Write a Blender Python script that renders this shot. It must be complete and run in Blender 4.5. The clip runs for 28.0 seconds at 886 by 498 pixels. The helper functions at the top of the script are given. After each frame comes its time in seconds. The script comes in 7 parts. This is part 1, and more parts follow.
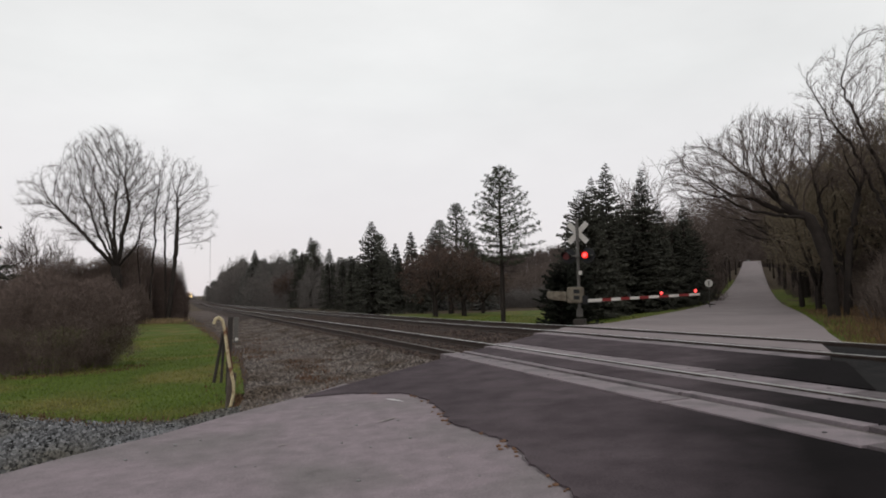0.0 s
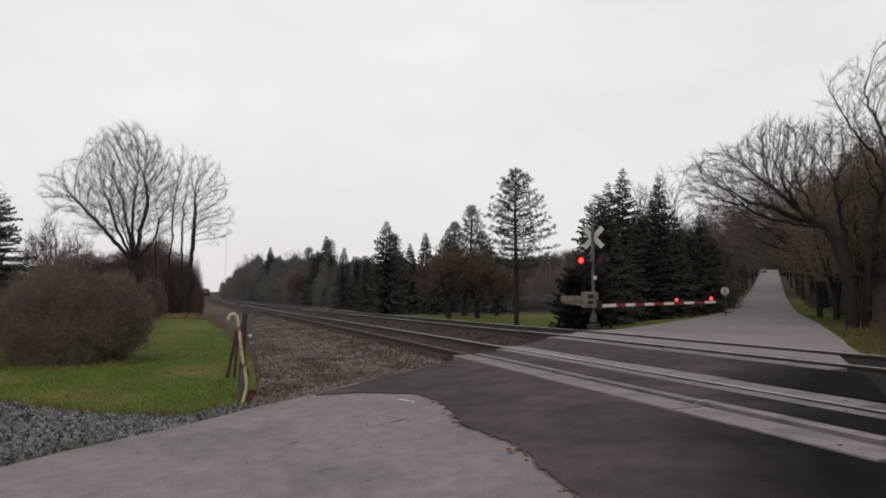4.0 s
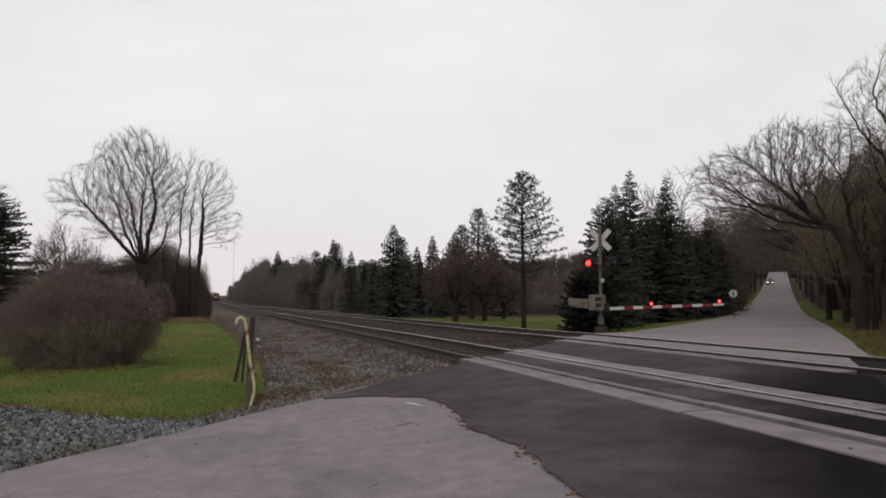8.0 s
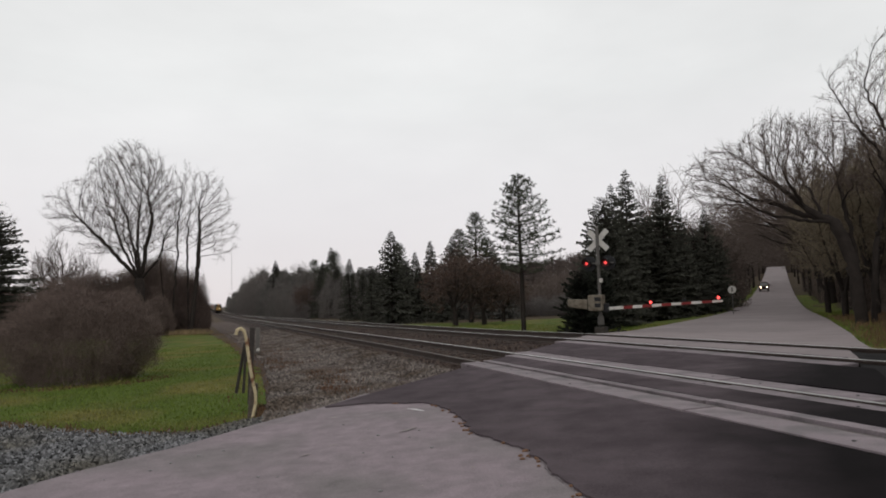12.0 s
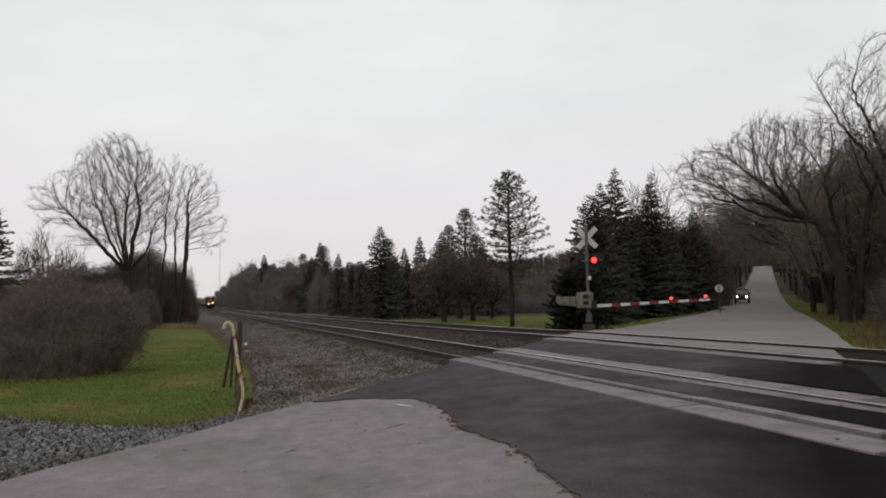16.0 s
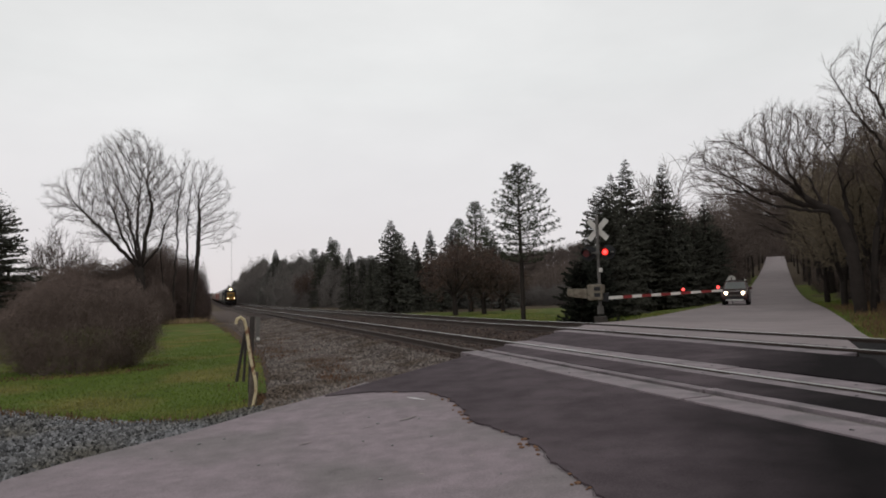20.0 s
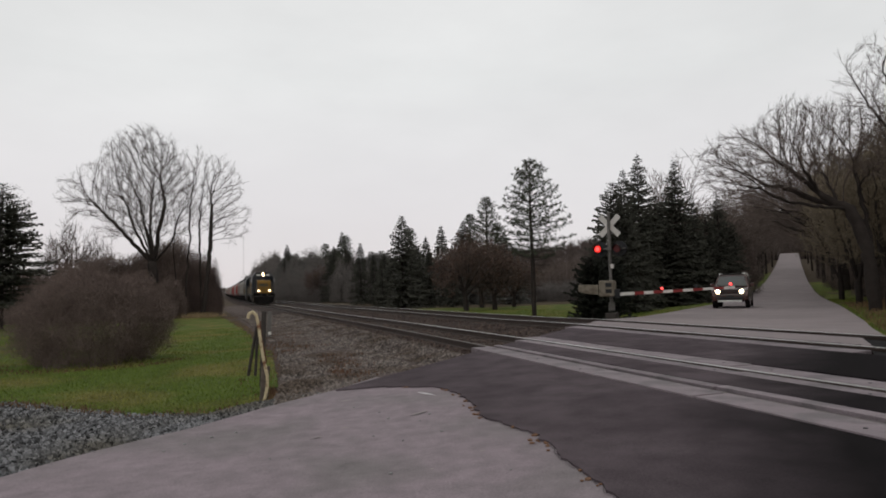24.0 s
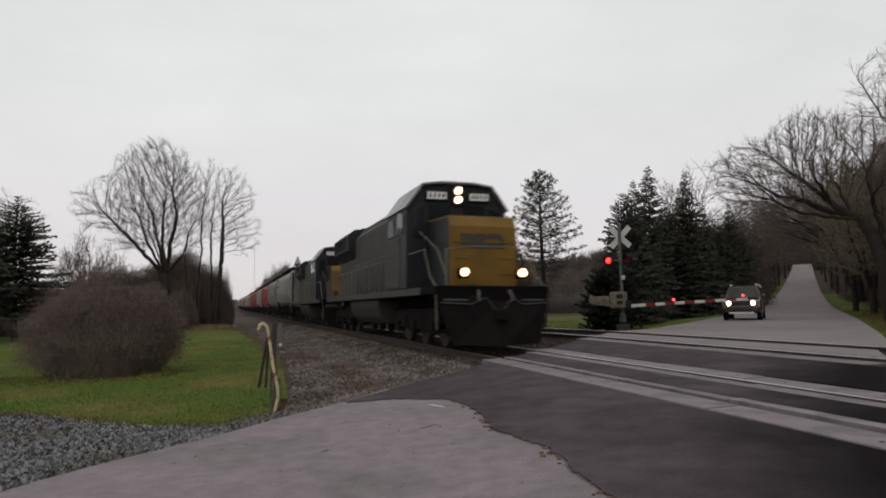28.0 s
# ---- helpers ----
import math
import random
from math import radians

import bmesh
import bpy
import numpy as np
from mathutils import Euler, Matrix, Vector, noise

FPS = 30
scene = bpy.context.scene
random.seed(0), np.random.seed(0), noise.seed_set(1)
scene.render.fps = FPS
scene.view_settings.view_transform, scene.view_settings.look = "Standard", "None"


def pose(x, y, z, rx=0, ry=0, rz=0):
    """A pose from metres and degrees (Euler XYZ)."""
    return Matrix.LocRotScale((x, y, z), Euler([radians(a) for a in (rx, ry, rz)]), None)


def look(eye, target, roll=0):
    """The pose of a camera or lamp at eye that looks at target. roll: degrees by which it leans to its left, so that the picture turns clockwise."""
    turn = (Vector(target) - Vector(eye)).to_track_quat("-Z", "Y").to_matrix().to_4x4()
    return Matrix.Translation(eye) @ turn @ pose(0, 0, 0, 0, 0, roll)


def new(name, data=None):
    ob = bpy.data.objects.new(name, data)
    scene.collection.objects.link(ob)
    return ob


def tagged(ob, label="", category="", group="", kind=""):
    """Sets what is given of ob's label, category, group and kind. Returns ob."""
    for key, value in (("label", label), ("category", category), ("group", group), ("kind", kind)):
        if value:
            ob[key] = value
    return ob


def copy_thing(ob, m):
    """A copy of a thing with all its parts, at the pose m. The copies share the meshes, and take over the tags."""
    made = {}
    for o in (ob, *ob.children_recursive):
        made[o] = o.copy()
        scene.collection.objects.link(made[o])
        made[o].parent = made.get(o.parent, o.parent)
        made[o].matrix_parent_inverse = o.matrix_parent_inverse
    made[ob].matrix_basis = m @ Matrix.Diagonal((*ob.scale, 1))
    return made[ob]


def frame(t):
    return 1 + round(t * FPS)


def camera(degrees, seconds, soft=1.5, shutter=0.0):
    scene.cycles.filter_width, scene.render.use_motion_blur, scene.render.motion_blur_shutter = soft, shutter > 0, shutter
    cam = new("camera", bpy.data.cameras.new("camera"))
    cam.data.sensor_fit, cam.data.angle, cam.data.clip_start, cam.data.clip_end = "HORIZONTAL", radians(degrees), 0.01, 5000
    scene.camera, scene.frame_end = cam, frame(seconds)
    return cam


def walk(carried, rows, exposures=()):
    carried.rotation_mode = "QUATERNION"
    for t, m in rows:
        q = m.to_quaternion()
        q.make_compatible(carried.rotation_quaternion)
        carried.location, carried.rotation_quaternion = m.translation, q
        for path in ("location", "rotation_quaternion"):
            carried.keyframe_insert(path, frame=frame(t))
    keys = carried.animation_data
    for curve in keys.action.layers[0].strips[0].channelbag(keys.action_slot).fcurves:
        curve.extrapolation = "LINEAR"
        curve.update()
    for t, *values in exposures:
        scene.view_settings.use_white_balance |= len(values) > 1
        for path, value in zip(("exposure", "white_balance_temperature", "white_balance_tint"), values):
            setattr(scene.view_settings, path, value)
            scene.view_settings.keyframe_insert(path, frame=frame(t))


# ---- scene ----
cam = camera(66.2, 28.0, soft=1.85, shutter=0.4)
EYE = (0.0, 0.0, 1.163)
# seconds, pitch, roll, yaw of the hand-held camera, which stays on one spot
TURNS = [
    (0.0, 4.2, 1.09, -17.54), (0.5, 3.62, 1.03, -17.16), (1.0, 4.93, 0.76, -16.41), (1.5, 3.74, 1.6, -15.66),
    (2.0, 3.96, 1.82, -16.43), (2.5, 5.42, 0.72, -15.22), (3.0, 3.56, 0.29, -15.85), (3.5, 3.95, -0.23, -16.16),
    (5.5, 4.8, 0.08, -16.93), (6.0, 4.83, 0.27, -16.82), (6.5, 4.88, 0.4, -16.83), (7.0, 5.1, 0.7, -15.97),
    (7.5, 4.54, -0.1, -16.24), (8.0, 4.6, -0.13, -15.81), (8.5, 4.61, 0.79, -15.84), (9.0, 4.78, 1.31, -15.6),
    (9.5, 4.73, 1.35, -15.74), (10.0, 4.69, 1.18, -15.74), (10.5, 4.93, 1.35, -15.78), (11.0, 5.14, 1.54, -15.72),
    (11.5, 4.93, 1.57, -15.99), (12.0, 5.0, 1.59, -15.86), (12.5, 5.1, 1.49, -16.08), (14.5, 4.67, 1.13, -16.61),
    (15.0, 4.64, 1.72, -16.9), (15.5, 4.69, 1.62, -16.59), (16.0, 4.64, 1.04, -16.8), (16.5, 4.55, 0.96, -16.7),
    (17.0, 4.57, 0.83, -16.78), (17.5, 4.54, 1.1, -16.59), (18.0, 4.64, 1.36, -16.16), (18.5, 4.3, 1.98, -16.06),
    (19.0, 4.14, 2.29, -16.4), (19.5, 4.22, 1.64, -16.17), (20.0, 4.1, 1.52, -15.88), (20.5, 3.87, 1.78, -16.12),
    (21.0, 3.92, 1.67, -15.96), (21.5, 3.71, 1.66, -15.96), (23.5, 3.7, 0.57, -15.36), (24.0, 3.75, 1.27, -14.97),
    (24.5, 3.78, 1.56, -15.0), (25.0, 4.12, 1.72, -14.59), (25.5, 4.38, 1.7, -14.34), (26.0, 4.29, 2.03, -14.52),
    (26.5, 4.43, 1.54, -14.42), (27.0, 4.57, 1.21, -14.32), (27.5, 4.56, 1.18, -14.31), (28.0, 4.74, 1.28, -14.11)]
walk(cam, [(t, pose(*EYE, 90 + p, r, y)) for t, p, r, y in TURNS], exposures=[(0.0, 0.10), (8.0, 0.08), (16.0, 0.05), (22.0, 0.0), (28.0, -0.03)])

# ---- light: a bright overcast sky and a very soft sun behind it
world = bpy.data.worlds.new("overcast_sky")
scene.world = world
world.use_nodes = True
wn, wl = world.node_tree.nodes, world.node_tree.links
wn.clear()
w_out = wn.new("ShaderNodeOutputWorld")
w_bg = wn.new("ShaderNodeBackground")
w_sky = wn.new("ShaderNodeTexSky")
w_sky.sky_type, w_sky.sun_disc = "NISHITA", False
w_sky.sun_elevation, w_sky.sun_rotation = radians(32), radians(200)
w_gain = wn.new("ShaderNodeMix")
w_gain.data_type, w_gain.blend_type = "RGBA", "MULTIPLY"
w_gain.inputs["Factor"].default_value = 1.0
w_gain.inputs["B"].default_value = (0.1, 0.1, 0.1, 1)
w_map = wn.new("ShaderNodeMapping")
w_map.inputs["Scale"].default_value = (1.0, 1.0, 2.6)
w_co = wn.new("ShaderNodeTexCoord")
w_noise = wn.new("ShaderNodeTexNoise")
w_noise.inputs["Scale"].default_value, w_noise.inputs["Detail"].default_value = 2.1, 5.0
w_noise.inputs["Roughness"].default_value = 0.55
w_ramp = wn.new("ShaderNodeValToRGB")
w_ramp.color_ramp.elements[0].position, w_ramp.color_ramp.elements[1].position = 0.28, 0.72
w_ramp.color_ramp.elements[0].color = (0.765, 0.765, 0.755, 1)
w_ramp.color_ramp.elements[1].color = (0.905, 0.905, 0.893, 1)
# a faint mauve band low over the horizon
w_sep = wn.new("ShaderNodeSeparateXYZ")
w_low = wn.new("ShaderNodeMapRange")
w_low.inputs["From Min"].default_value, w_low.inputs["From Max"].default_value = 0.0, 0.30
w_tint = wn.new("ShaderNodeMix")
w_tint.data_type, w_tint.blend_type = "RGBA", "MIX"
w_tint.inputs["A"].default_value = (0.76, 0.70, 0.72, 1)
w_mix = wn.new("ShaderNodeMix")
w_mix.data_type, w_mix.blend_type = "RGBA", "MIX"
w_mix.inputs["Factor"].default_value = 0.93
wl.new(w_co.outputs["Generated"], w_map.inputs["Vector"])
wl.new(w_map.outputs["Vector"], w_noise.inputs["Vector"])
wl.new(w_noise.outputs["Fac"], w_ramp.inputs["Fac"])
wl.new(w_co.outputs["Generated"], w_sep.inputs["Vector"])
wl.new(w_sep.outputs["Z"], w_low.inputs["Value"])
wl.new(w_low.outputs["Result"], w_tint.inputs["Factor"])
wl.new(w_ramp.outputs["Color"], w_tint.inputs["B"])
wl.new(w_sky.outputs["Color"], w_gain.inputs["A"])
wl.new(w_gain.outputs["Result"], w_mix.inputs["A"])
wl.new(w_tint.outputs["Result"], w_mix.inputs["B"])
wl.new(w_mix.outputs["Result"], w_bg.inputs["Color"])
w_bg.inputs["Strength"].default_value = 1.0
wl.new(w_bg.outputs["Background"], w_out.inputs["Surface"])

sun = new("sun", bpy.data.lights.new("sun", "SUN"))
sun.data.energy, sun.data.angle, sun.data.color = 0.3, radians(40), (1.0, 0.97, 0.93)
sun.matrix_world = look((-20, -50, 40), (0, 0, 0))

# ---- materials
def mat(name, base, rough=0.8, metal=0.0, vary=0.25, scale=6.0, fine=60.0, bump=0.3, bump_dist=0.01, tint=None, tint_amount=0.5,
        tint_scale=1.2, tint_range=(0.45, 0.62), per_object=0.0, glow=None, glow_power=0.0, alpha_glass=False, per_island=0.0, spec=0.3):
    """Two scales of tone variation, an optional second colour in patches, and fine relief."""
    m = bpy.data.materials.new(name)
    m.use_nodes = True
    n, l = m.node_tree.nodes, m.node_tree.links
    b = n["Principled BSDF"]
    b.inputs["Roughness"].default_value, b.inputs["Metallic"].default_value = rough, metal
    b.inputs["Specular IOR Level"].default_value = spec
    co = n.new("ShaderNodeTexCoord")
    n1, n2 = n.new("ShaderNodeTexNoise"), n.new("ShaderNodeTexNoise")
    n1.inputs["Scale"].default_value, n1.inputs["Detail"].default_value = scale, 6
    n2.inputs["Scale"].default_value, n2.inputs["Detail"].default_value = fine, 4
    for q in (n1, n2):
        l.new(co.outputs["Object"], q.inputs["Vector"])
    add = n.new("ShaderNodeMath")
    add.operation = "ADD"
    l.new(n1.outputs["Fac"], add.inputs[0])
    l.new(n2.outputs["Fac"], add.inputs[1])
    rng = n.new("ShaderNodeMapRange")
    rng.inputs["From Min"].default_value, rng.inputs["From Max"].default_value = 0.6, 1.4
    rng.inputs["To Min"].default_value, rng.inputs["To Max"].default_value = 1 - vary, 1 + vary
    l.new(add.outputs[0], rng.inputs["Value"])
    value = rng.outputs["Result"]
    if per_object or per_island:
        if per_object:
            src = n.new("ShaderNodeObjectInfo").outputs["Random"]
        else:
            src = n.new("ShaderNodeNewGeometry").outputs["Random Per Island"]
        amount = per_object or per_island
        r2 = n.new("ShaderNodeMapRange")
        r2.inputs["To Min"].default_value, r2.inputs["To Max"].default_value = 1 - amount, 1 + amount
        l.new(src, r2.inputs["Value"])
        mul = n.new("ShaderNodeMath")
        mul.operation = "MULTIPLY"
        l.new(value, mul.inputs[0])
        l.new(r2.outputs["Result"], mul.inputs[1])
        value = mul.outputs[0]
    hue = n.new("ShaderNodeMix")
    hue.data_type, hue.blend_type = "RGBA", "MIX"
    hue.inputs["A"].default_value, hue.inputs["B"].default_value = (*base, 1), (*(tint or base), 1)
    hue.inputs["Factor"].default_value = 0.0
    if tint:
        n3 = n.new("ShaderNodeTexNoise")
        n3.inputs["Scale"].default_value, n3.inputs["Detail"].default_value = tint_scale, 5
        l.new(co.outputs["Object"], n3.inputs["Vector"])
        r3 = n.new("ShaderNodeMapRange")
        r3.inputs["From Min"].default_value, r3.inputs["From Max"].default_value = tint_range
        r3.inputs["To Max"].default_value = tint_amount
        l.new(n3.outputs["Fac"], r3.inputs["Value"])
        l.new(r3.outputs["Result"], hue.inputs["Factor"])
    vm = n.new("ShaderNodeVectorMath")
    vm.operation = "SCALE"
    l.new(hue.outputs["Result"], vm.inputs[0])
    l.new(value, vm.inputs["Scale"])
    l.new(vm.outputs["Vector"], b.inputs["Base Color"])
    if bump:
        bp = n.new("ShaderNodeBump")
        bp.inputs["Strength"].default_value, bp.inputs["Distance"].default_value = bump, bump_dist
        l.new(n2.outputs["Fac"], bp.inputs["Height"])
        l.new(bp.outputs["Normal"], b.inputs["Normal"])
    if glow:
        b.inputs["Emission Color"].default_value = (*glow, 1)
        b.inputs["Emission Strength"].default_value = glow_power
    if alpha_glass:
        b.inputs["Transmission Weight"].default_value = 0.85
        b.inputs["Roughness"].default_value = 0.03
    return m


M = {}
M["soil"] = mat("leaf_litter", (0.066, 0.050, 0.036), 0.95, tint=(0.10, 0.075, 0.048), tint_scale=0.8, scale=2.5, fine=28, vary=0.4, bump=0.6, bump_dist=0.03, spec=0.08)
M["lawn"] = mat("grass_sod", (0.072, 0.100, 0.020), 0.9, tint=(0.140, 0.118, 0.040), tint_scale=0.45, tint_amount=0.75, scale=1.1, fine=45, vary=0.35, bump=0.8, bump_dist=0.03, spec=0.08)
M["blade"] = mat("grass_blades", (0.115, 0.158, 0.032), 0.8, per_island=0.25, tint=(0.23, 0.19, 0.066), tint_scale=0.45, tint_amount=0.6, bump=0, spec=0.08)
M["dry"] = mat("dry_grass", (0.15, 0.098, 0.058), 0.9, per_island=0.4, bump=0, tint=(0.15, 0.085, 0.04), tint_scale=2, spec=0.08)
M["old_asphalt"] = mat("old_asphalt", (0.222, 0.183, 0.198), 0.92, scale=5.0, fine=55, vary=0.30, bump=0.8, bump_dist=0.014, tint=(0.158, 0.142, 0.142), tint_scale=0.5, tint_amount=0.85, spec=0.2)
M["new_asphalt"] = mat("new_asphalt", (0.062, 0.049, 0.0545), 0.95, scale=2.6, fine=70, vary=0.40, bump=0.6, bump_dist=0.005, tint=(0.090, 0.072, 0.079), tint_scale=0.6, tint_amount=0.8, spec=0.06)
def darker_right_edge(m, v0, v1, least):
    """Asphalt whose colour grows darker towards the right edge of the road, broken up by noise."""
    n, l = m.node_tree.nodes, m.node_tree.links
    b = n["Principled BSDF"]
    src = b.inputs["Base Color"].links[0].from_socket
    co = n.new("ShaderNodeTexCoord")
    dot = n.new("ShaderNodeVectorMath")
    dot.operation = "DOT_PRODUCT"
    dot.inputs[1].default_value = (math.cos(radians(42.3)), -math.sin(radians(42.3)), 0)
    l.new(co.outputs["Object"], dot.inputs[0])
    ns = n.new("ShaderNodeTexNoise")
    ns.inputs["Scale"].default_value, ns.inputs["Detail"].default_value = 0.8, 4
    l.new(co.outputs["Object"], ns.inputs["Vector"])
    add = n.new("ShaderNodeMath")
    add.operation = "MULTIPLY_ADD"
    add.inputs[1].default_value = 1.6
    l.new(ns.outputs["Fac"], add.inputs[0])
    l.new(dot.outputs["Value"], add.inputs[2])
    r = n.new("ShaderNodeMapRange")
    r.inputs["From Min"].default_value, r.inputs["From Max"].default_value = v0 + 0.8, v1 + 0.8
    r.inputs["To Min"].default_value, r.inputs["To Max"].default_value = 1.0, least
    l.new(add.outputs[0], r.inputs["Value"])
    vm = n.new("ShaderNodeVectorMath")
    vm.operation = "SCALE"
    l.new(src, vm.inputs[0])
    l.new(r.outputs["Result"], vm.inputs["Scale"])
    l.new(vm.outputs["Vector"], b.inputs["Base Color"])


darker_right_edge(M["new_asphalt"], -1.2, 0.4, 0.12)
M["litter"] = mat("dark_brown_litter", (0.115, 0.066, 0.043), 0.9, per_island=0.45, bump=0, spec=0.08)
M["far_asphalt"] = mat("worn_road_asphalt", (0.213, 0.178, 0.180), 0.8, scale=0.9, fine=30, vary=0.20, bump=0.2, bump_dist=0.006, tint=(0.168, 0.141, 0.143), tint_scale=0.2, tint_amount=0.7)
M["ballast"] = mat("ballast_bed", (0.074, 0.053, 0.046), 0.95, scale=3, fine=22, vary=0.5, bump=1.0, bump_dist=0.05, tint=(0.062, 0.042, 0.032), tint_scale=0.5, tint_amount=0.8)
M["track_bed"] = mat("oily_track_bed", (0.048, 0.034, 0.029), 0.95, scale=3, fine=22, vary=0.5, bump=1.0, bump_dist=0.05, tint=(0.034, 0.027, 0.024), tint_scale=0.5, tint_amount=0.8, spec=0.1)
M["oily_stone"] = mat("oily_ballast_stone", (0.078, 0.058, 0.050), 0.9, per_island=0.6, bump=0.3, spec=0.1)
M["stone"] = mat("ballast_stone", (0.156, 0.133, 0.120), 0.9, per_island=0.6, tint=(0.085, 0.064, 0.048), tint_scale=0.7, tint_amount=0.9, bump=0.3)
M["gravel"] = mat("gravel_bed", (0.080, 0.078, 0.078), 0.95, scale=3, fine=26, vary=0.45, bump=1.0, bump_dist=0.04)
M["gravel_stone"] = mat("gravel_stone", (0.140, 0.140, 0.145), 0.9, per_island=0.9, bump=0.3, tint=(0.088, 0.080, 0.064), tint_scale=0.7, tint_amount=0.85)
M["panel"] = mat("worn_crossing_panel", (0.200, 0.166, 0.178), 0.75, scale=1.5, fine=50, vary=0.30, bump=0.4, tint=(0.105, 0.092, 0.096), tint_scale=1.8, tint_amount=0.9, per_object=0.14)
# darker copy of the panel material, for panels at the road's right end
M["dark_panel"] = mat("darker_crossing_panel", (0.120, 0.100, 0.106), 0.8, scale=1.5, fine=50, vary=0.30, bump=0.4, tint=(0.070, 0.060, 0.062), tint_scale=1.8, tint_amount=0.9, per_object=0.14)
M["rail"] = mat("rusty_rail_steel", (0.042, 0.030, 0.025), 0.8, metal=0.0, scale=4, vary=0.3)
M["railhead"] = mat("polished_rail_head", (0.52, 0.51, 0.50), 0.28, metal=1.0, scale=2, vary=0.12, bump=0.05)
# darker, rougher head, used for the nearest rail only
M["dull_head"] = mat("dark_rail_head", (0.085, 0.070, 0.062), 0.55, metal=0.3, scale=3, vary=0.25, spec=0.2)
M["tie"] = mat("creosoted_tie", (0.040, 0.030, 0.025), 0.9, scale=3, fine=40, vary=0.35, per_object=0.25, bump=0.6)
M["black"] = mat("black_rubber", (0.014, 0.013, 0.013), 0.95, spec=0.05)
M["pole"] = mat("galvanised_steel", (0.118, 0.110, 0.102), 0.55, metal=0.4, scale=3, vary=0.2)
M["white_sign"] = mat("weathered_white_sign", (0.52, 0.50, 0.47), 0.6, scale=3, vary=0.12, tint=(0.45, 0.42, 0.38), tint_scale=2, tint_amount=0.5)
M["red_tape"] = mat("red_reflective_tape", (0.17, 0.016, 0.015), 0.45, vary=0.12)
M["cabinet"] = mat("pale_mechanism_paint", (0.165, 0.142, 0.110), 0.6, vary=0.25, tint=(0.085, 0.066, 0.045), tint_scale=5, tint_amount=0.8)
M["dark_metal"] = mat("black_painted_metal", (0.012, 0.012, 0.013), 0.55, vary=0.2)
M["red_glow"] = mat("lit_red_lens", (0.5, 0.02, 0.02), 0.3, glow=(1.0, 0.028, 0.018), glow_power=1.3, bump=0)
M["red_core"] = mat("lit_red_core", (0.7, 0.1, 0.06), 0.3, glow=(1.0, 0.055, 0.055), glow_power=2.6, bump=0)
M["red_dark"] = mat("unlit_red_lens", (0.10, 0.008, 0.008), 0.3, bump=0)
M["lamp"] = mat("lit_headlamp", (0.9, 0.85, 0.7), 0.3, glow=(1.0, 0.72, 0.40), glow_power=24.0, bump=0)
# orange glow that imitates the halo of glare round a lit lamp
M["lamp_halo"] = mat("lamp_halo_glow", (0.8, 0.6, 0.3), 0.3, glow=(1.0, 0.30, 0.06), glow_power=1.5, bump=0)
M["car_lamp"] = mat("lit_car_headlamp", (0.9, 0.88, 0.8), 0.3, glow=(1.0, 0.78, 0.48), glow_power=9.0, bump=0)
M["bark"] = mat("grey_brown_bark", (0.034, 0.028, 0.025), 0.95, scale=3, fine=22, vary=0.35, bump=0.8, bump_dist=0.03, spec=0.08)
M["twig"] = mat("bare_twigs", (0.088, 0.070, 0.063), 0.9, per_island=0.3, bump=0, spec=0.08)
M["shrub"] = mat("brown_shrub_twigs", (0.148, 0.112, 0.098), 0.9, per_island=0.4, bump=0, spec=0.08)
M["thicket"] = mat("grey_brown_thicket_twigs", (0.120, 0.089, 0.079), 0.9, per_island=0.4, bump=0, spec=0.08)
M["dry_twig"] = mat("dry_tan_twigs", (0.200, 0.158, 0.132), 0.9, per_island=0.35, bump=0, spec=0.08)
M["needle"] = mat("dark_spruce_needles", (0.060, 0.060, 0.049), 0.9, per_island=0.4, bump=0, spec=0.08)
M["black_needle"] = mat("blackish_evergreen", (0.022, 0.024, 0.019), 0.9, per_island=0.4, bump=0, spec=0.08)
M["pine"] = mat("grey_green_pine_needles", (0.060, 0.068, 0.046), 0.9, per_island=0.4, bump=0, spec=0.08)
M["oak"] = mat("withered_brown_leaves", (0.092, 0.062, 0.050), 0.85, per_island=0.4, bump=0, spec=0.08)
M["bud"] = mat("olive_budding_twigs", (0.170, 0.138, 0.098), 0.9, per_island=0.35, bump=0, spec=0.08)
# pale grey twig colour that imitates haze over the farther trees
M["haze_twig"] = mat("haze_grey_twigs", (0.150, 0.135, 0.127), 0.9, per_island=0.3, bump=0, spec=0.08)
# distance haze is put into this colour: needles greyed and lightened
M["hazed_needle"] = mat("haze_paled_needles", (0.125, 0.122, 0.112), 0.9, per_island=0.35, bump=0, spec=0.08)
M["brush"] = mat("dark_brush_twigs", (0.110, 0.087, 0.076), 0.9, per_island=0.35, bump=0, spec=0.08)
M["cinder"] = mat("oily_black_cinders", (0.018, 0.017, 0.017), 0.95, scale=2, fine=30, vary=0.4, bump=0.8, bump_dist=0.03, spec=0.1)
M["crack"] = mat("tarry_crack", (0.085, 0.078, 0.08), 0.9, vary=0.3, spec=0.1)
M["chip"] = mat("pale_broken_aggregate", (0.30, 0.27, 0.25), 0.9, vary=0.3, spec=0.1)
M["paint"] = mat("worn_white_road_paint", (0.72, 0.70, 0.70), 0.8, vary=0.2)


# ---- building helpers
def link_mesh(name, bm, material, parent=None, label="", smooth=False):
    me = bpy.data.meshes.new(name)
    bm.to_mesh(me)
    bm.free()
    for q in (material if isinstance(material, (list, tuple)) else [material]):
        me.materials.append(q)
    if smooth:
        me.polygons.foreach_set("use_smooth", [True] * len(me.polygons))
    ob = new(name, me)
    if parent:
        ob.parent = parent
    if label:
        ob["label"] = label
    return ob


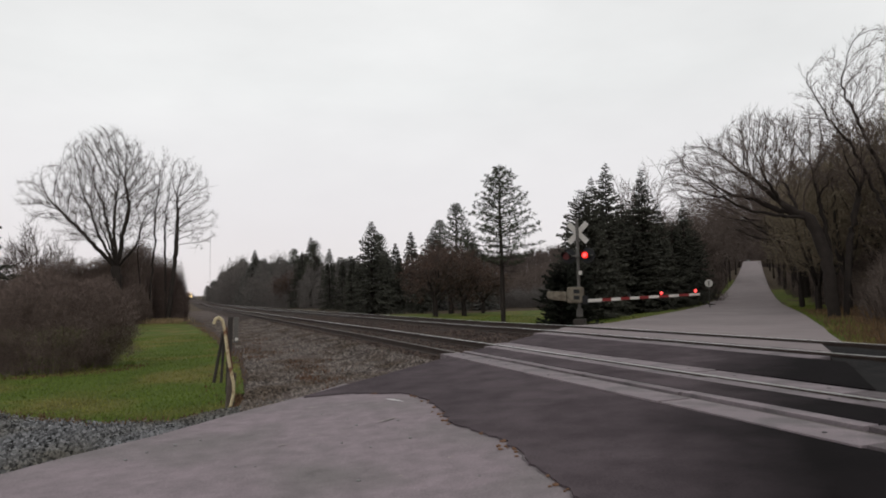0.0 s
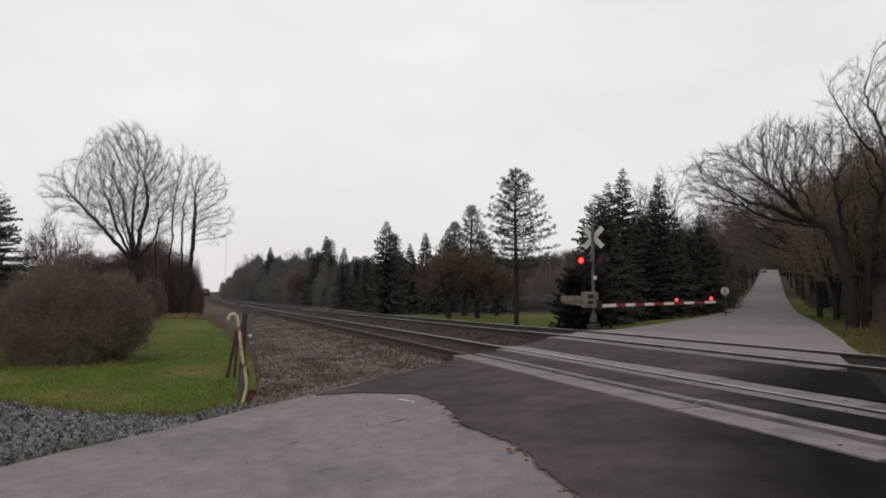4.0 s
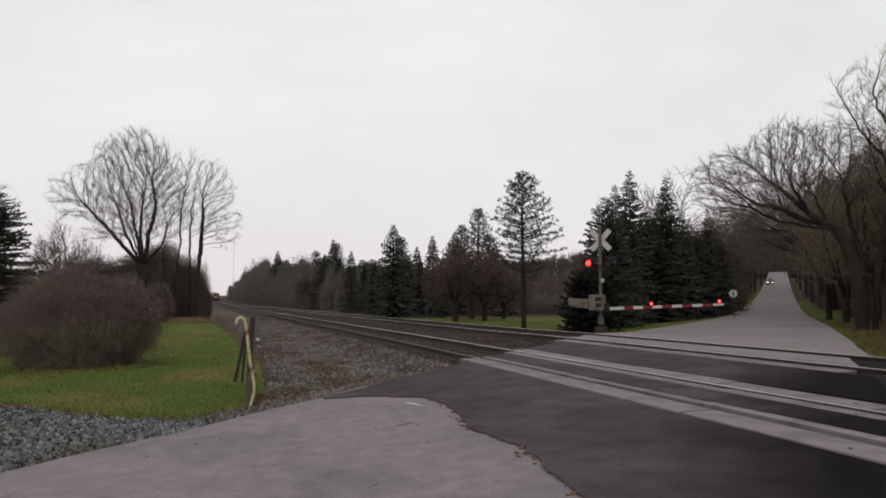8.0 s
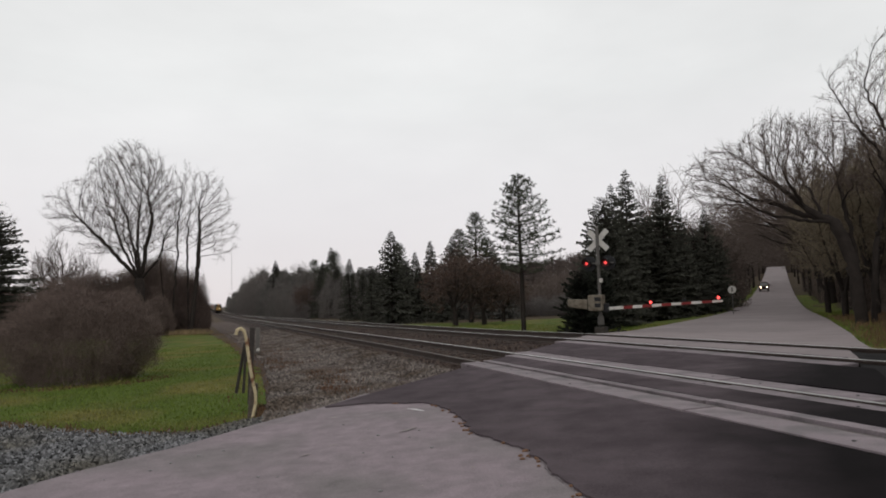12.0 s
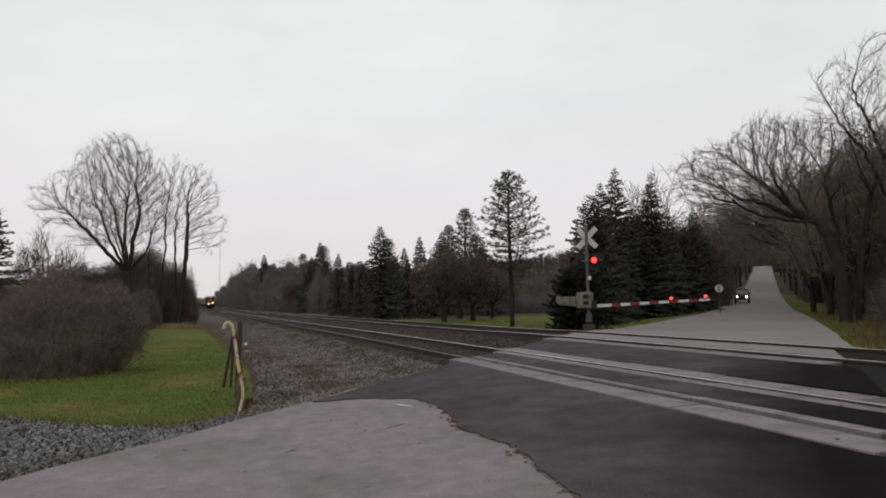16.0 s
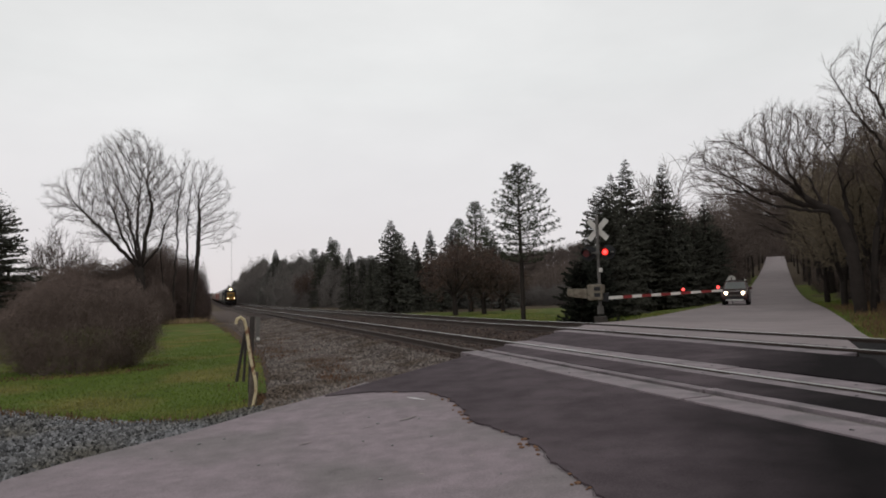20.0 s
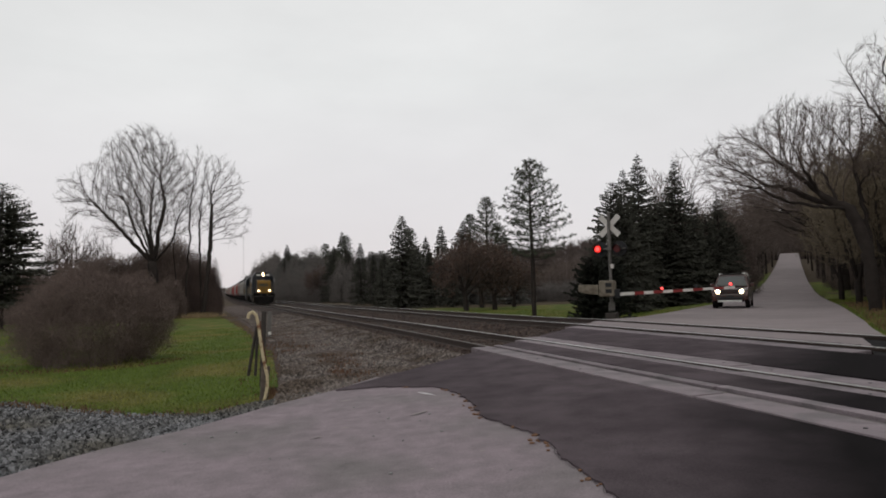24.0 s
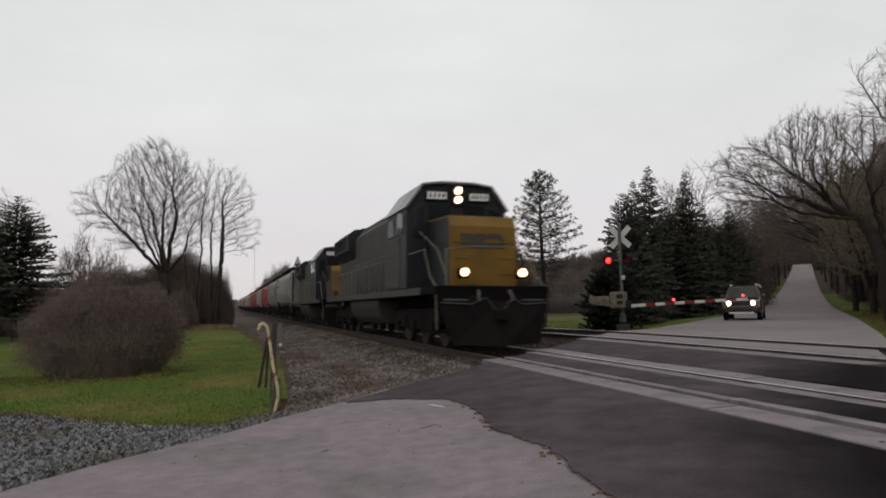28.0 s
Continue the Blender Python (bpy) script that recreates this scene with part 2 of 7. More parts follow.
def part(name, bm, material, parent, label="", smooth=False):
    return link_mesh(name, bm, material, parent, label, smooth)


def from_lists(name, verts, faces, material, parent=None, label="", smooth=False):
    me = bpy.data.meshes.new(name)
    me.from_pydata(verts, [], faces)
    me.materials.append(material)
    if smooth:
        me.polygons.foreach_set("use_smooth", [True] * len(me.polygons))
    ob = new(name, me)
    if parent:
        ob.parent = parent
    if label:
        ob["label"] = label
    return ob


def box(bm, cx, cy, cz, sx, sy, sz, m=None, bevel=0.0):
    """A box by its centre and full sizes, with bevelled edges where asked, turned by m."""
    r = bmesh.ops.create_cube(bm, size=1.0)
    vs = r["verts"]
    bmesh.ops.scale(bm, vec=(sx, sy, sz), verts=vs)
    if bevel:
        es = {e for v in vs for e in v.link_edges}
        q = bmesh.ops.bevel(bm, geom=list(es), offset=bevel, segments=2, affect="EDGES", profile=0.6)
        vs = list({v for f in q["faces"] for v in f.verts} | {v for v in vs if v.is_valid})
    mm = Matrix.Translation((cx, cy, cz)) @ (m or Matrix())
    bmesh.ops.transform(bm, matrix=mm, verts=vs)
    return vs


def cyl(bm, a, b, r1, r2=None, seg=12, caps=True):
    """A tapered cylinder from a to b."""
    a, b = Vector(a), Vector(b)
    d = b - a
    m = Matrix.Translation((a + b) / 2) @ d.to_track_quat("Z", "Y").to_matrix().to_4x4()
    bmesh.ops.create_cone(bm, cap_ends=caps, segments=seg, radius1=r1, radius2=r1 if r2 is None else r2, depth=d.length, matrix=m)


def prism(bm, outline, x0, x1, axis="x", bevel=0.0):
    """Extrude a closed 2D outline along an axis: outline in (y, z) for x, (x, z) for y, (x, y) for z."""
    def put(p, c):
        return {"x": (c, p[0], p[1]), "y": (p[0], c, p[1]), "z": (p[0], p[1], c)}[axis]
    lo = [bm.verts.new(put(p, x0)) for p in outline]
    hi = [bm.verts.new(put(p, x1)) for p in outline]
    n = len(outline)
    fs = [bm.faces.new(lo[::-1]), bm.faces.new(hi)]
    for i in range(n):
        fs.append(bm.faces.new((lo[i], lo[(i + 1) % n], hi[(i + 1) % n], hi[i])))
    bmesh.ops.recalc_face_normals(bm, faces=fs)
    if bevel:
        es = list({e for f in fs for e in f.edges})
        bmesh.ops.bevel(bm, geom=es, offset=bevel, segments=2, affect="EDGES", profile=0.6)


def pipe(bm, pts, r, seg=8):
    for a, b in zip(pts, pts[1:]):
        cyl(bm, a, b, r, r, seg)
    for p in pts[1:-1]:
        bmesh.ops.create_uvsphere(bm, u_segments=seg, v_segments=6, radius=r * 1.01, matrix=Matrix.Translation(p))


def thing(name, label, category, group="", kind="", at=None):
    ob = new(name)
    ob.empty_display_size = 0.3
    if at is not None:
        ob.matrix_world = at
    return tagged(ob, label, category, group, kind)


def ramp(x, xs, ys):
    return float(np.interp(x, xs, ys))


# ---- the plan: y runs along the tracks, x across them
K, BEND = 0.002173, 27.2
ROAD = radians(42.3)
RS, RC = math.sin(ROAD), math.cos(ROAD)
N1, N2, F1, F2 = 4.94, 6.445, 9.11, 10.615
RAIL_Z = {N1: 0.0, N2: 0.03, F1: 0.17, F2: 0.22}
ROAD_U = [-200, 0, 26, 36, 42, 60, 70, 90, 129, 170, 216, 265, 300, 335, 400, 900]
ROAD_Z = [-0.7, -0.25, 0.08, 0.11, 0.11, 0.12, 0.16, 0.5, 1.83, 4.1, 7.1, 10.9, 14.0, 14.7, 14.2, 18.0]
LEFT_U, LEFT_V = [-200, 5, 10, 21, 30, 49, 400], [-6.3, -6.2, -6.0, -5.45, -5.0, -4.5, -4.5]


def bend(y):
    if y < 0:
        return 0.2178 - 0.0396 * y
    if y < 11:
        return 0.0018 * (11 - y) ** 2 - K * y * y / 2
    return -K * y * y / 2 if y < BEND else -K * BEND * (y - BEND / 2)


def grade(y):
    return 1.36e-5 * y * y if y > 0 else 0.0


def smooth01(x):
    x = min(1.0, max(0.0, x))
    return x * x * (3 - 2 * x)


def uv(x, y):
    return x * RS + y * RC, x * RC - y * RS


def xy(u, v):
    return u * RS + v * RC, u * RC - v * RS


ACROSS_X = [-400, -40, -8, -3, 0, 4.3, 4.94, 6.445, 9.11, 10.615, 12.5, 15, 400]
ACROSS_Z = [-0.9, -0.6, -0.42, -0.36, -0.25, -0.02, 0.0, 0.03, 0.17, 0.21, 0.15, 0.08, 0.08]


def crossing_z(x, y):
    """The road's surface near the tracks."""
    return ramp(x - bend(y), ACROSS_X, ACROSS_Z)


def road_z(u, x, y):
    return crossing_z(x, y) if u < 26 else crossing_z(x, y) + (ramp(u, ROAD_U, ROAD_Z) - 0.08) * 1.0


LAND_X = [-1500, -60, -10, -2, 0.6, 3.0, 3.9, 11.9, 13.4, 16, 40, 1500]
LAND_Z = [-1.2, -0.6, -0.46, -0.40, -0.36, -0.34, -0.30, -0.12, -0.28, -0.30, -0.30, -0.30]


def land(x, y):
    """The ground, without the road and the ballast."""
    u, v = uv(x, y)
    z = ramp(x - bend(y), LAND_X, LAND_Z) + grade(min(y, 900))
    if x > 11:
        hill = max(0.0, ramp(u, ROAD_U, ROAD_Z) - 0.1)
        z += hill * smooth01((v + 95) / 75) + 0.28 * smooth01((u - 24) / 12) * smooth01((v + 9) / 4)
        z += 1.1 * smooth01((v - 3.0) / 7) * smooth01((u - 13) / 8)
    far = math.hypot(x, y)
    if x > 30 and far > 110:
        z += 8.0 * smooth01((far - 110) / 130) * smooth01((math.degrees(math.atan2(x, y)) - 14) / 8) * smooth01((-12 - v) / 25)
    if u > 24 and -14 - u * 0.03 < v < 9 + u * 0.03:
        low = road_z(u, x, y) - 0.02 - 0.010 * max(0.0, u - 70)
        z = min(z, low) if -7 < v < 4 or u > 90 else z
    z += 0.10 * (noise.noise((x * 0.15, y * 0.15, 3.1))) * smooth01((abs(v + 2) - 5) / 6) * smooth01((abs(x - 7.5) - 6) / 3)
    return z


# ---- ground, road, ballast
def spaced(limit, fine, near):
    """Grid lines, close together near the middle and wide apart far off."""
    out, x, step = [0.0], 0.0, fine
    while x < limit:
        if x > near:
            step *= 1.13
        x += step
        out.append(min(x, limit))
    return sorted({-a for a in out} | set(out))


def build_ground():
    gx = [a + 6 for a in spaced(1600, 0.8, 26)]
    gy = [a + 20 for a in spaced(1900, 1.1, 34)]
    verts = [(x, y, land(x, y) - 0.05) for y in gy for x in gx]
    w = len(gx)
    faces = [(j * w + i, j * w + i + 1, (j + 1) * w + i + 1, (j + 1) * w + i) for j in range(len(gy) - 1) for i in range(w - 1)]
    ob = from_lists("ground", verts, faces, M["soil"], smooth=True)
    tagged(ob, "brown leaf-littered soil of the fields and woods", "ground", kind="structure")


def sheet(name, rows, material, label, category="road", kind="structure", thick=0.0, parent=None):
    """A surface from rows of points of equal length, with a turned-down rim."""
    n = len(rows[0])
    verts = [p for r in rows for p in r]
    faces = [(j * n + i, j * n + i + 1, (j + 1) * n + i + 1, (j + 1) * n + i) for j in range(len(rows) - 1) for i in range(n - 1)]
    if thick:
        rim = [i for i in range(n)] + [j * n + n - 1 for j in range(1, len(rows))] + [(len(rows) - 1) * n + i for i in range(n - 2, -1, -1)] + [j * n for j in range(len(rows) - 2, 0, -1)]
        start = len(verts)
        verts += [(verts[i][0], verts[i][1], verts[i][2] - thick) for i in rim]
        m = len(rim)
        faces += [(rim[k], rim[(k + 1) % m], start + (k + 1) % m, start + k)[::-1] for k in range(m)]
    ob = from_lists(name, verts, faces, material, parent, smooth=False)
    me = ob.data
    flip = sum(p.normal.z for p in me.polygons[:(len(rows) - 1) * (n - 1)]) < 0
    if flip:
        me.flip_normals()
    if parent is None:
        tagged(ob, label, category, kind=kind)
    return ob


def strip_between(x0, x1, lift, nx, v0=None, v1=1.1, ny=26):
    """Points of the crossing between two lines along the track, from the road's left edge to v1."""
    rows = []
    for j in range(ny + 1):
        row = []
        for i in range(nx + 1):
            xt = x0 + (x1 - x0) * i / nx
            # the two road edges cut this line at ya and yb
            y = 12.0
            for _ in range(4):
                x = xt + bend(y)
                vl = ramp(x * RS + y * RC, LEFT_U, LEFT_V) if v0 is None else v0
                y = (x * RC - vl) / RS
            ya = y
            yb = ((xt + 0.06) * RC - v1) / RS
            y = ya + (yb - ya) * j / ny
            wob = 0.05 * noise.noise((xt * 1.7, y * 1.3, 7)) if j in (0, ny) else 0
            row.append((xt + bend(y), y + wob, crossing_z(xt + bend(y), y) + lift))
        rows.append(row)
    return rows


def seam_x(y):
    """Where the new asphalt ends against the old."""
    return ramp(y, [-4, 2, 3.93, 4.69, 5.4, 5.96, 6.4, 6.99, 7.6, 8.4, 9.2, 9.6, 9.95], [2.2, 2.1, 2.17, 2.23, 2.36, 2.40, 2.28, 2.24, 2.38, 2.44, 2.36, 1.9, 1.25]) + 0.06 * noise.noise((y * 2.1, 0, 5)) + 0.06 * noise.noise((y * 6.5, 0, 9)) + 0.03 * noise.noise((y * 17, 0, 9))


def build_road():
    # old asphalt in the foreground, running back behind the camera
    rows = []
    for j in range(70):
        u = -60 + 50 * j / 20 if j < 20 else -10 + (j - 20) * 0.42
        row = []
        vl, vr = ramp(u, LEFT_U, LEFT_V), 1.95
        for i in range(25):
            v = vl + (vr - vl) * i / 24
            if i == 0:
                v += 0.09 * noise.noise((u * 0.8, 1, 2)) + 0.04 * noise.noise((u * 3.8, 1, 2))
            x, y = xy(u, v)
            row.append((x, y, crossing_z(x, y) - 0.012 - (0.3 if x > 3.4 or u > 9.5 else 0.0)))
        rows.append(row)
    sheet("old_road", rows, M["old_asphalt"], "worn purplish grey asphalt road before the crossing", thick=0.12)
    # new dark asphalt from the seam to the near rail's panel
    rows = []
    for j in range(241):
        y = 13.35 - 17.5 * j / 240
        xe = (ramp(y * 1.45, LEFT_U, LEFT_V) + y * RS) / RC - 0.24
        xa = seam_x(y) if y < 9.75 else max(xe, 1.9 - (y - 9.75) * 5)
        xb = N1 - 0.47 + bend(y)
        xr = (1.9 + 0.25 * noise.noise((y * 0.6, 0, 12)) + y * RS) / RC
        xa, xb = min(xa, xr), min(xb, xr)
        xa = min(xa, xb)
        if xb - xa < 0.01:
            xa = xb - 0.01
        rows.append([(xa + (xb - xa) * i / 10, y, crossing_z(xa + (xb - xa) * i / 10, y) + 0.006) for i in range(11)])
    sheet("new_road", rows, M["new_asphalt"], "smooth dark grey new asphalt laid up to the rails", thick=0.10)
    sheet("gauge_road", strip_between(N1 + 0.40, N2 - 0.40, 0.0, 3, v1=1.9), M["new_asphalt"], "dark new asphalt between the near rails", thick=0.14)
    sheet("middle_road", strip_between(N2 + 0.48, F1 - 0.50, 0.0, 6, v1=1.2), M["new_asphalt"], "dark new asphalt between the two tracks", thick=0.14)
    sheet("far_gauge_road", strip_between(F1 + 0.12, F2 - 0.10, 0.0, 3, v1=1.15), M["far_asphalt"], "pale worn asphalt between the far rails", thick=0.14)
    # the far road up the hill
    rows = []
    for j in range(150):
        k = j / 149
        u0 = 14 + 386 * k ** 1.8
        row = []
        for i in range(13):
            vl, vr = ramp(u0, LEFT_U, LEFT_V), ramp(u0, [0, 16, 24, 40, 400], [1.1, 1.5, 1.8, 2.0, 2.0])
            v = vl + (vr - vl) * i / 12
            # the near end follows the far rail
            uu = u0
            if u0 < 40:
                yb = 15.0
                for _ in range(5):
                    xq = F2 + 0.10 + bend(yb)
                    yb = (xq * RC - v) / RS
                ue = (F2 + 0.10 + bend(yb)) * RS + yb * RC
                uu = ue + (40 - ue) * (u0 - 14) / 26
            x, y = xy(uu, v)
            row.append((x, y, road_z(uu, x, y) + 0.002))
        rows.append(row)
    sheet("far_road", rows, M["far_asphalt"], "pale grey two-lane road climbing a wooded hill", thick=0.2)


def build_ballast():
    xs = [2.2, 2.9, 3.5, 4.0, 4.45, 4.9, 5.7, 6.5, 6.95, 7.8, 8.6, 9.1, 9.9, 10.7, 11.2, 11.9, 12.6, 13.3]
    zs = [-0.46, -0.37, -0.27, -0.17, -0.15, -0.16, -0.16, -0.13, -0.12, -0.14, -0.02, -0.01, 0.0, 0.04, 0.05, -0.06, -0.26, -0.42]
    ys = [-60 + 1.2 * j for j in range(48)] + [-2.4 + 0.5 * j for j in range(125)] + [60.1 + 5 * j for j in range(24)] + [180 + 20 * j for j in range(50)]
    rows = [[(x + bend(y), y, z + grade(y) + 0.05 * noise.noise((x * 1.1, y * 0.9, 4)) * (1 if i not in (4, 5, 7, 11, 13) else 0.3)) for i, (x, z) in enumerate(zip(xs, zs))] for y in ys]
    # under the crossing the bed lies low
    out = []
    for row in rows:
        q = []
        for x, y, z in row:
            u, v = uv(x, y)
            q.append((x, y, min(z, crossing_z(x, y) - 0.09) if ramp(u, LEFT_U, LEFT_V) - 0.2 < v < 1.3 else z))
        out.append(q)
    bed = sheet("ballast_bed", out, M["track_bed"], "brown-grey crushed stone ballast under two railway tracks", "ballast")
    # a brown stony slope between the grass and the track
    rows = []
    for j in range(110):
        y = 8.6 + 0.5 * j if j < 60 else 38.6 + (j - 60) * 1.6
        x0 = ramp(y, [8, 10.4, 14, 20, 40, 120], [0.0, 0.12, 0.3, 0.3, -0.8, -6.5])
        x1 = 3.1 + bend(y)
        row = []
        for i in range(9):
            x = x0 + (x1 - x0) * i / 8
            u, v = uv(x, y)
            z = ramp(x - bend(y), [-3, 0.0, 1.6, 3.1], [-0.36, -0.27, -0.28, -0.20]) + grade(y) + 0.06 * noise.noise((x * 0.9, y * 0.9, 8))
            if i < 2:
                z = min(z, land(x, y) + (-0.04 if i == 0 else 0.05))
            row.append((x, y, min(z, crossing_z(x, y) - 0.10) if v > ramp(u, LEFT_U, LEFT_V) - 0.1 else z))
        rows.append(row)
    sheet("track_shoulder", rows, M["ballast"], "brown stony shoulder between verge and track", "ballast")


def build_track():
    prof = [(-0.068, -0.165), (0.068, -0.165), (0.068, -0.15), (0.012, -0.135), (0.010, -0.045), (0.036, -0.036), (0.036, -0.004), (0.030, 0.0), (-0.030, 0.0), (-0.036, -0.004), (-0.036, -0.036), (-0.010, -0.045), (-0.012, -0.135), (-0.068, -0.15)]
    ys = [-60 + 2.0 * j for j in range(30)] + [0.8 * j for j in range(100)] + [80 + 4 * j for j in range(40)] + [240 + 16 * j for j in range(42)]
    for name, pair in (("near_track", (N1, N2)), ("far_track", (F1, F2))):
        tr = thing(name, "railway track of rusty rails with bright heads on dark wooden ties", "railway track", kind="structure")
        for x0 in pair:
            verts, faces = [], []
            n = len(prof)
            for y in ys:
                for px, pz in prof:
                    verts.append((x0 + bend(y) + px, y, RAIL_Z[x0] + 0.004 + grade(y) + pz + (0.030 * smooth01((24 - y) / 5) if x0 > 8 else 0.0)))
            for j in range(len(ys) - 1):
                for i in range(n):
                    a, b = j * n + i, j * n + (i + 1) % n
                    faces.append((a, b, b + n, a + n))
            r = from_lists("rail", verts, faces, M["rail"], tr)
            r.data.materials.append(M["dull_head" if x0 == N1 else "railhead"])
            for p in r.data.polygons:
                i = p.index % n
                if i in (6, 7, 8):
                    p.material_index = 1
            r.data.flip_normals() if r.data.polygons[7].normal.z < 0 else None
        mid = (pair[0] + pair[1]) / 2
        zt = (RAIL_Z[pair[0]] + RAIL_Z[pair[1]]) / 2 - 0.165
        tie_bm = bmesh.new()
        box(tie_bm, 0, 0, -0.08, 2.6, 0.22, 0.17, bevel=0.012)
        tie_me = None
        far_bm = []
        y = 8.0
        rnd = random.Random(11)
        while y < 300:
            x = mid + bend(y)
            u, v = uv(x + 1.3, y)
            if v < ramp(u, LEFT_U, LEFT_V) - 0.5:
                if y < 75:
                    if tie_me is None:
                        t = part("tie", tie_bm, M["tie"], tr)
                        tie_me = t.data
                    else:
                        t = new("tie", tie_me)
                        t.parent = tr
                    t.matrix_local = pose(x + rnd.uniform(-.05, .05), y, zt + grade(y) + rnd.uniform(-.012, .008), 0, -math.degrees(math.atan2(RAIL_Z[pair[1]] - RAIL_Z[pair[0]], 1.5)), rnd.uniform(-1.2, 1.2) + 2.5 * min(1, y / 27))
                else:
                    far_bm.append((x, y, zt + grade(y)))
            y += 0.54
        verts, faces = [], []
        for x, y, z in far_bm:
            k = len(verts)
            verts += [(x + a, y + b, z + c) for c in (-0.15, 0.0) for a, b in ((-1.3, -0.11), (1.3, -0.11), (1.3, 0.11), (-1.3, 0.11))]
            faces += [(k + 4, k + 5, k + 6, k + 7), (k, k + 1, k + 5, k + 4), (k + 2, k + 3, k + 7, k + 6), (k + 1, k + 2, k + 6, k + 5), (k + 3, k, k + 4, k + 7)]
        tagged(from_lists("far_ties", verts, faces, M["tie"], tr), kind="stuff")


def build_panels():
    """Timber-like panels on both sides of each rail through the crossing."""
    rnd = random.Random(5)
    pan = thing("crossing_surface", "weathered pale grey crossing panels bolted along the rails", "crossing", kind="structure")
    for rail_x, spans in ((N1, ((-0.47, -0.05), (0.235, 0.41))), (N2, ((-0.39, -0.11), (0.06, 0.47))), (F1, ((-0.48, -0.06), (0.11, 0.30))), (F2, ((-0.30, -0.11), (0.05, 0.30)))):
        # a black strip is added in each flangeway so the groove reads dark
        gap = (0.045, spans[1][0] - 0.006) if spans[1][0] > 0.08 else (spans[0][1] + 0.006, -0.045)
        for a, b in spans + (gap,):
            filler = (a, b) == gap
            xm = rail_x + (a + b) / 2
            y = 12.0
            for _ in range(5):
                x = xm + bend(y)
                y = (x * RC - ramp(x * RS + y * RC, LEFT_U, LEFT_V)) / RS
            top = y + 0.15
            low = (xm * RC - (1.9 if rail_x < 8 else 0.9)) / RS
            q = top
            while q > low:
                ln = min(2.44, q - low)
                bm = bmesh.new()
                w = b - a
                box(bm, 0, 0, -0.06, w, ln - 0.012, 0.12, bevel=0.008)
                # bolt wells sunk along the panel
                me_ob = part("flangeway", bm, M["black"], pan, "black rubber strip darkening the flangeway gap") if filler else part("panel", bm, M["dark_panel" if uv(xm, q - ln / 2)[1] > 0.25 else "panel"], pan)
                ym = q - ln / 2
                me_ob.matrix_local = pose(xm + bend(ym), ym, crossing_z(xm + bend(ym), ym) + (-0.045 if filler else 0.026 if rail_x == N1 and a < 0 else (0.026 if rail_x == F1 and a > 0 else -0.004)) + rnd.uniform(-0.006, 0.006), rnd.uniform(-.15, .15), -math.degrees(math.atan2(RAIL_Z[N2], 1.5)) if rail_x < 8 else -1.9, math.degrees(K * max(0, min(ym, BEND))))
                for k in range(0 if filler else rnd.choice((0, 1, 2))):
                    bb = bmesh.new()
                    cyl(bb, (0, 0, -0.002), (0, 0, 0.006), 0.020, 0.018, 8)
                    o = part("bolt", bb, M["dark_metal"], me_ob)
                    o.matrix_local = pose(rnd.uniform(-.2, .2) * w, ln * (-0.34 + 0.62 * k) + rnd.uniform(-.1, .1), 0.0)
                q -= ln


# open cracks with pale broken rims, and bare chips, in the old asphalt
CRACKS = [([(1.57, 7.42), (1.67, 7.46), (1.80, 7.55)], 0.024), ([(0.46, 6.86), (0.52, 6.90), (0.58, 6.91)], 0.02), ([(1.09, 7.26), (1.19, 7.29), (1.29, 7.35)], 0.010)]
CHIPS = [(0.84, 7.22, 0.05), (1.05, 8.97, 0.05), (1.79, 5.53, 0.03), (1.28, 5.22, 0.025)]


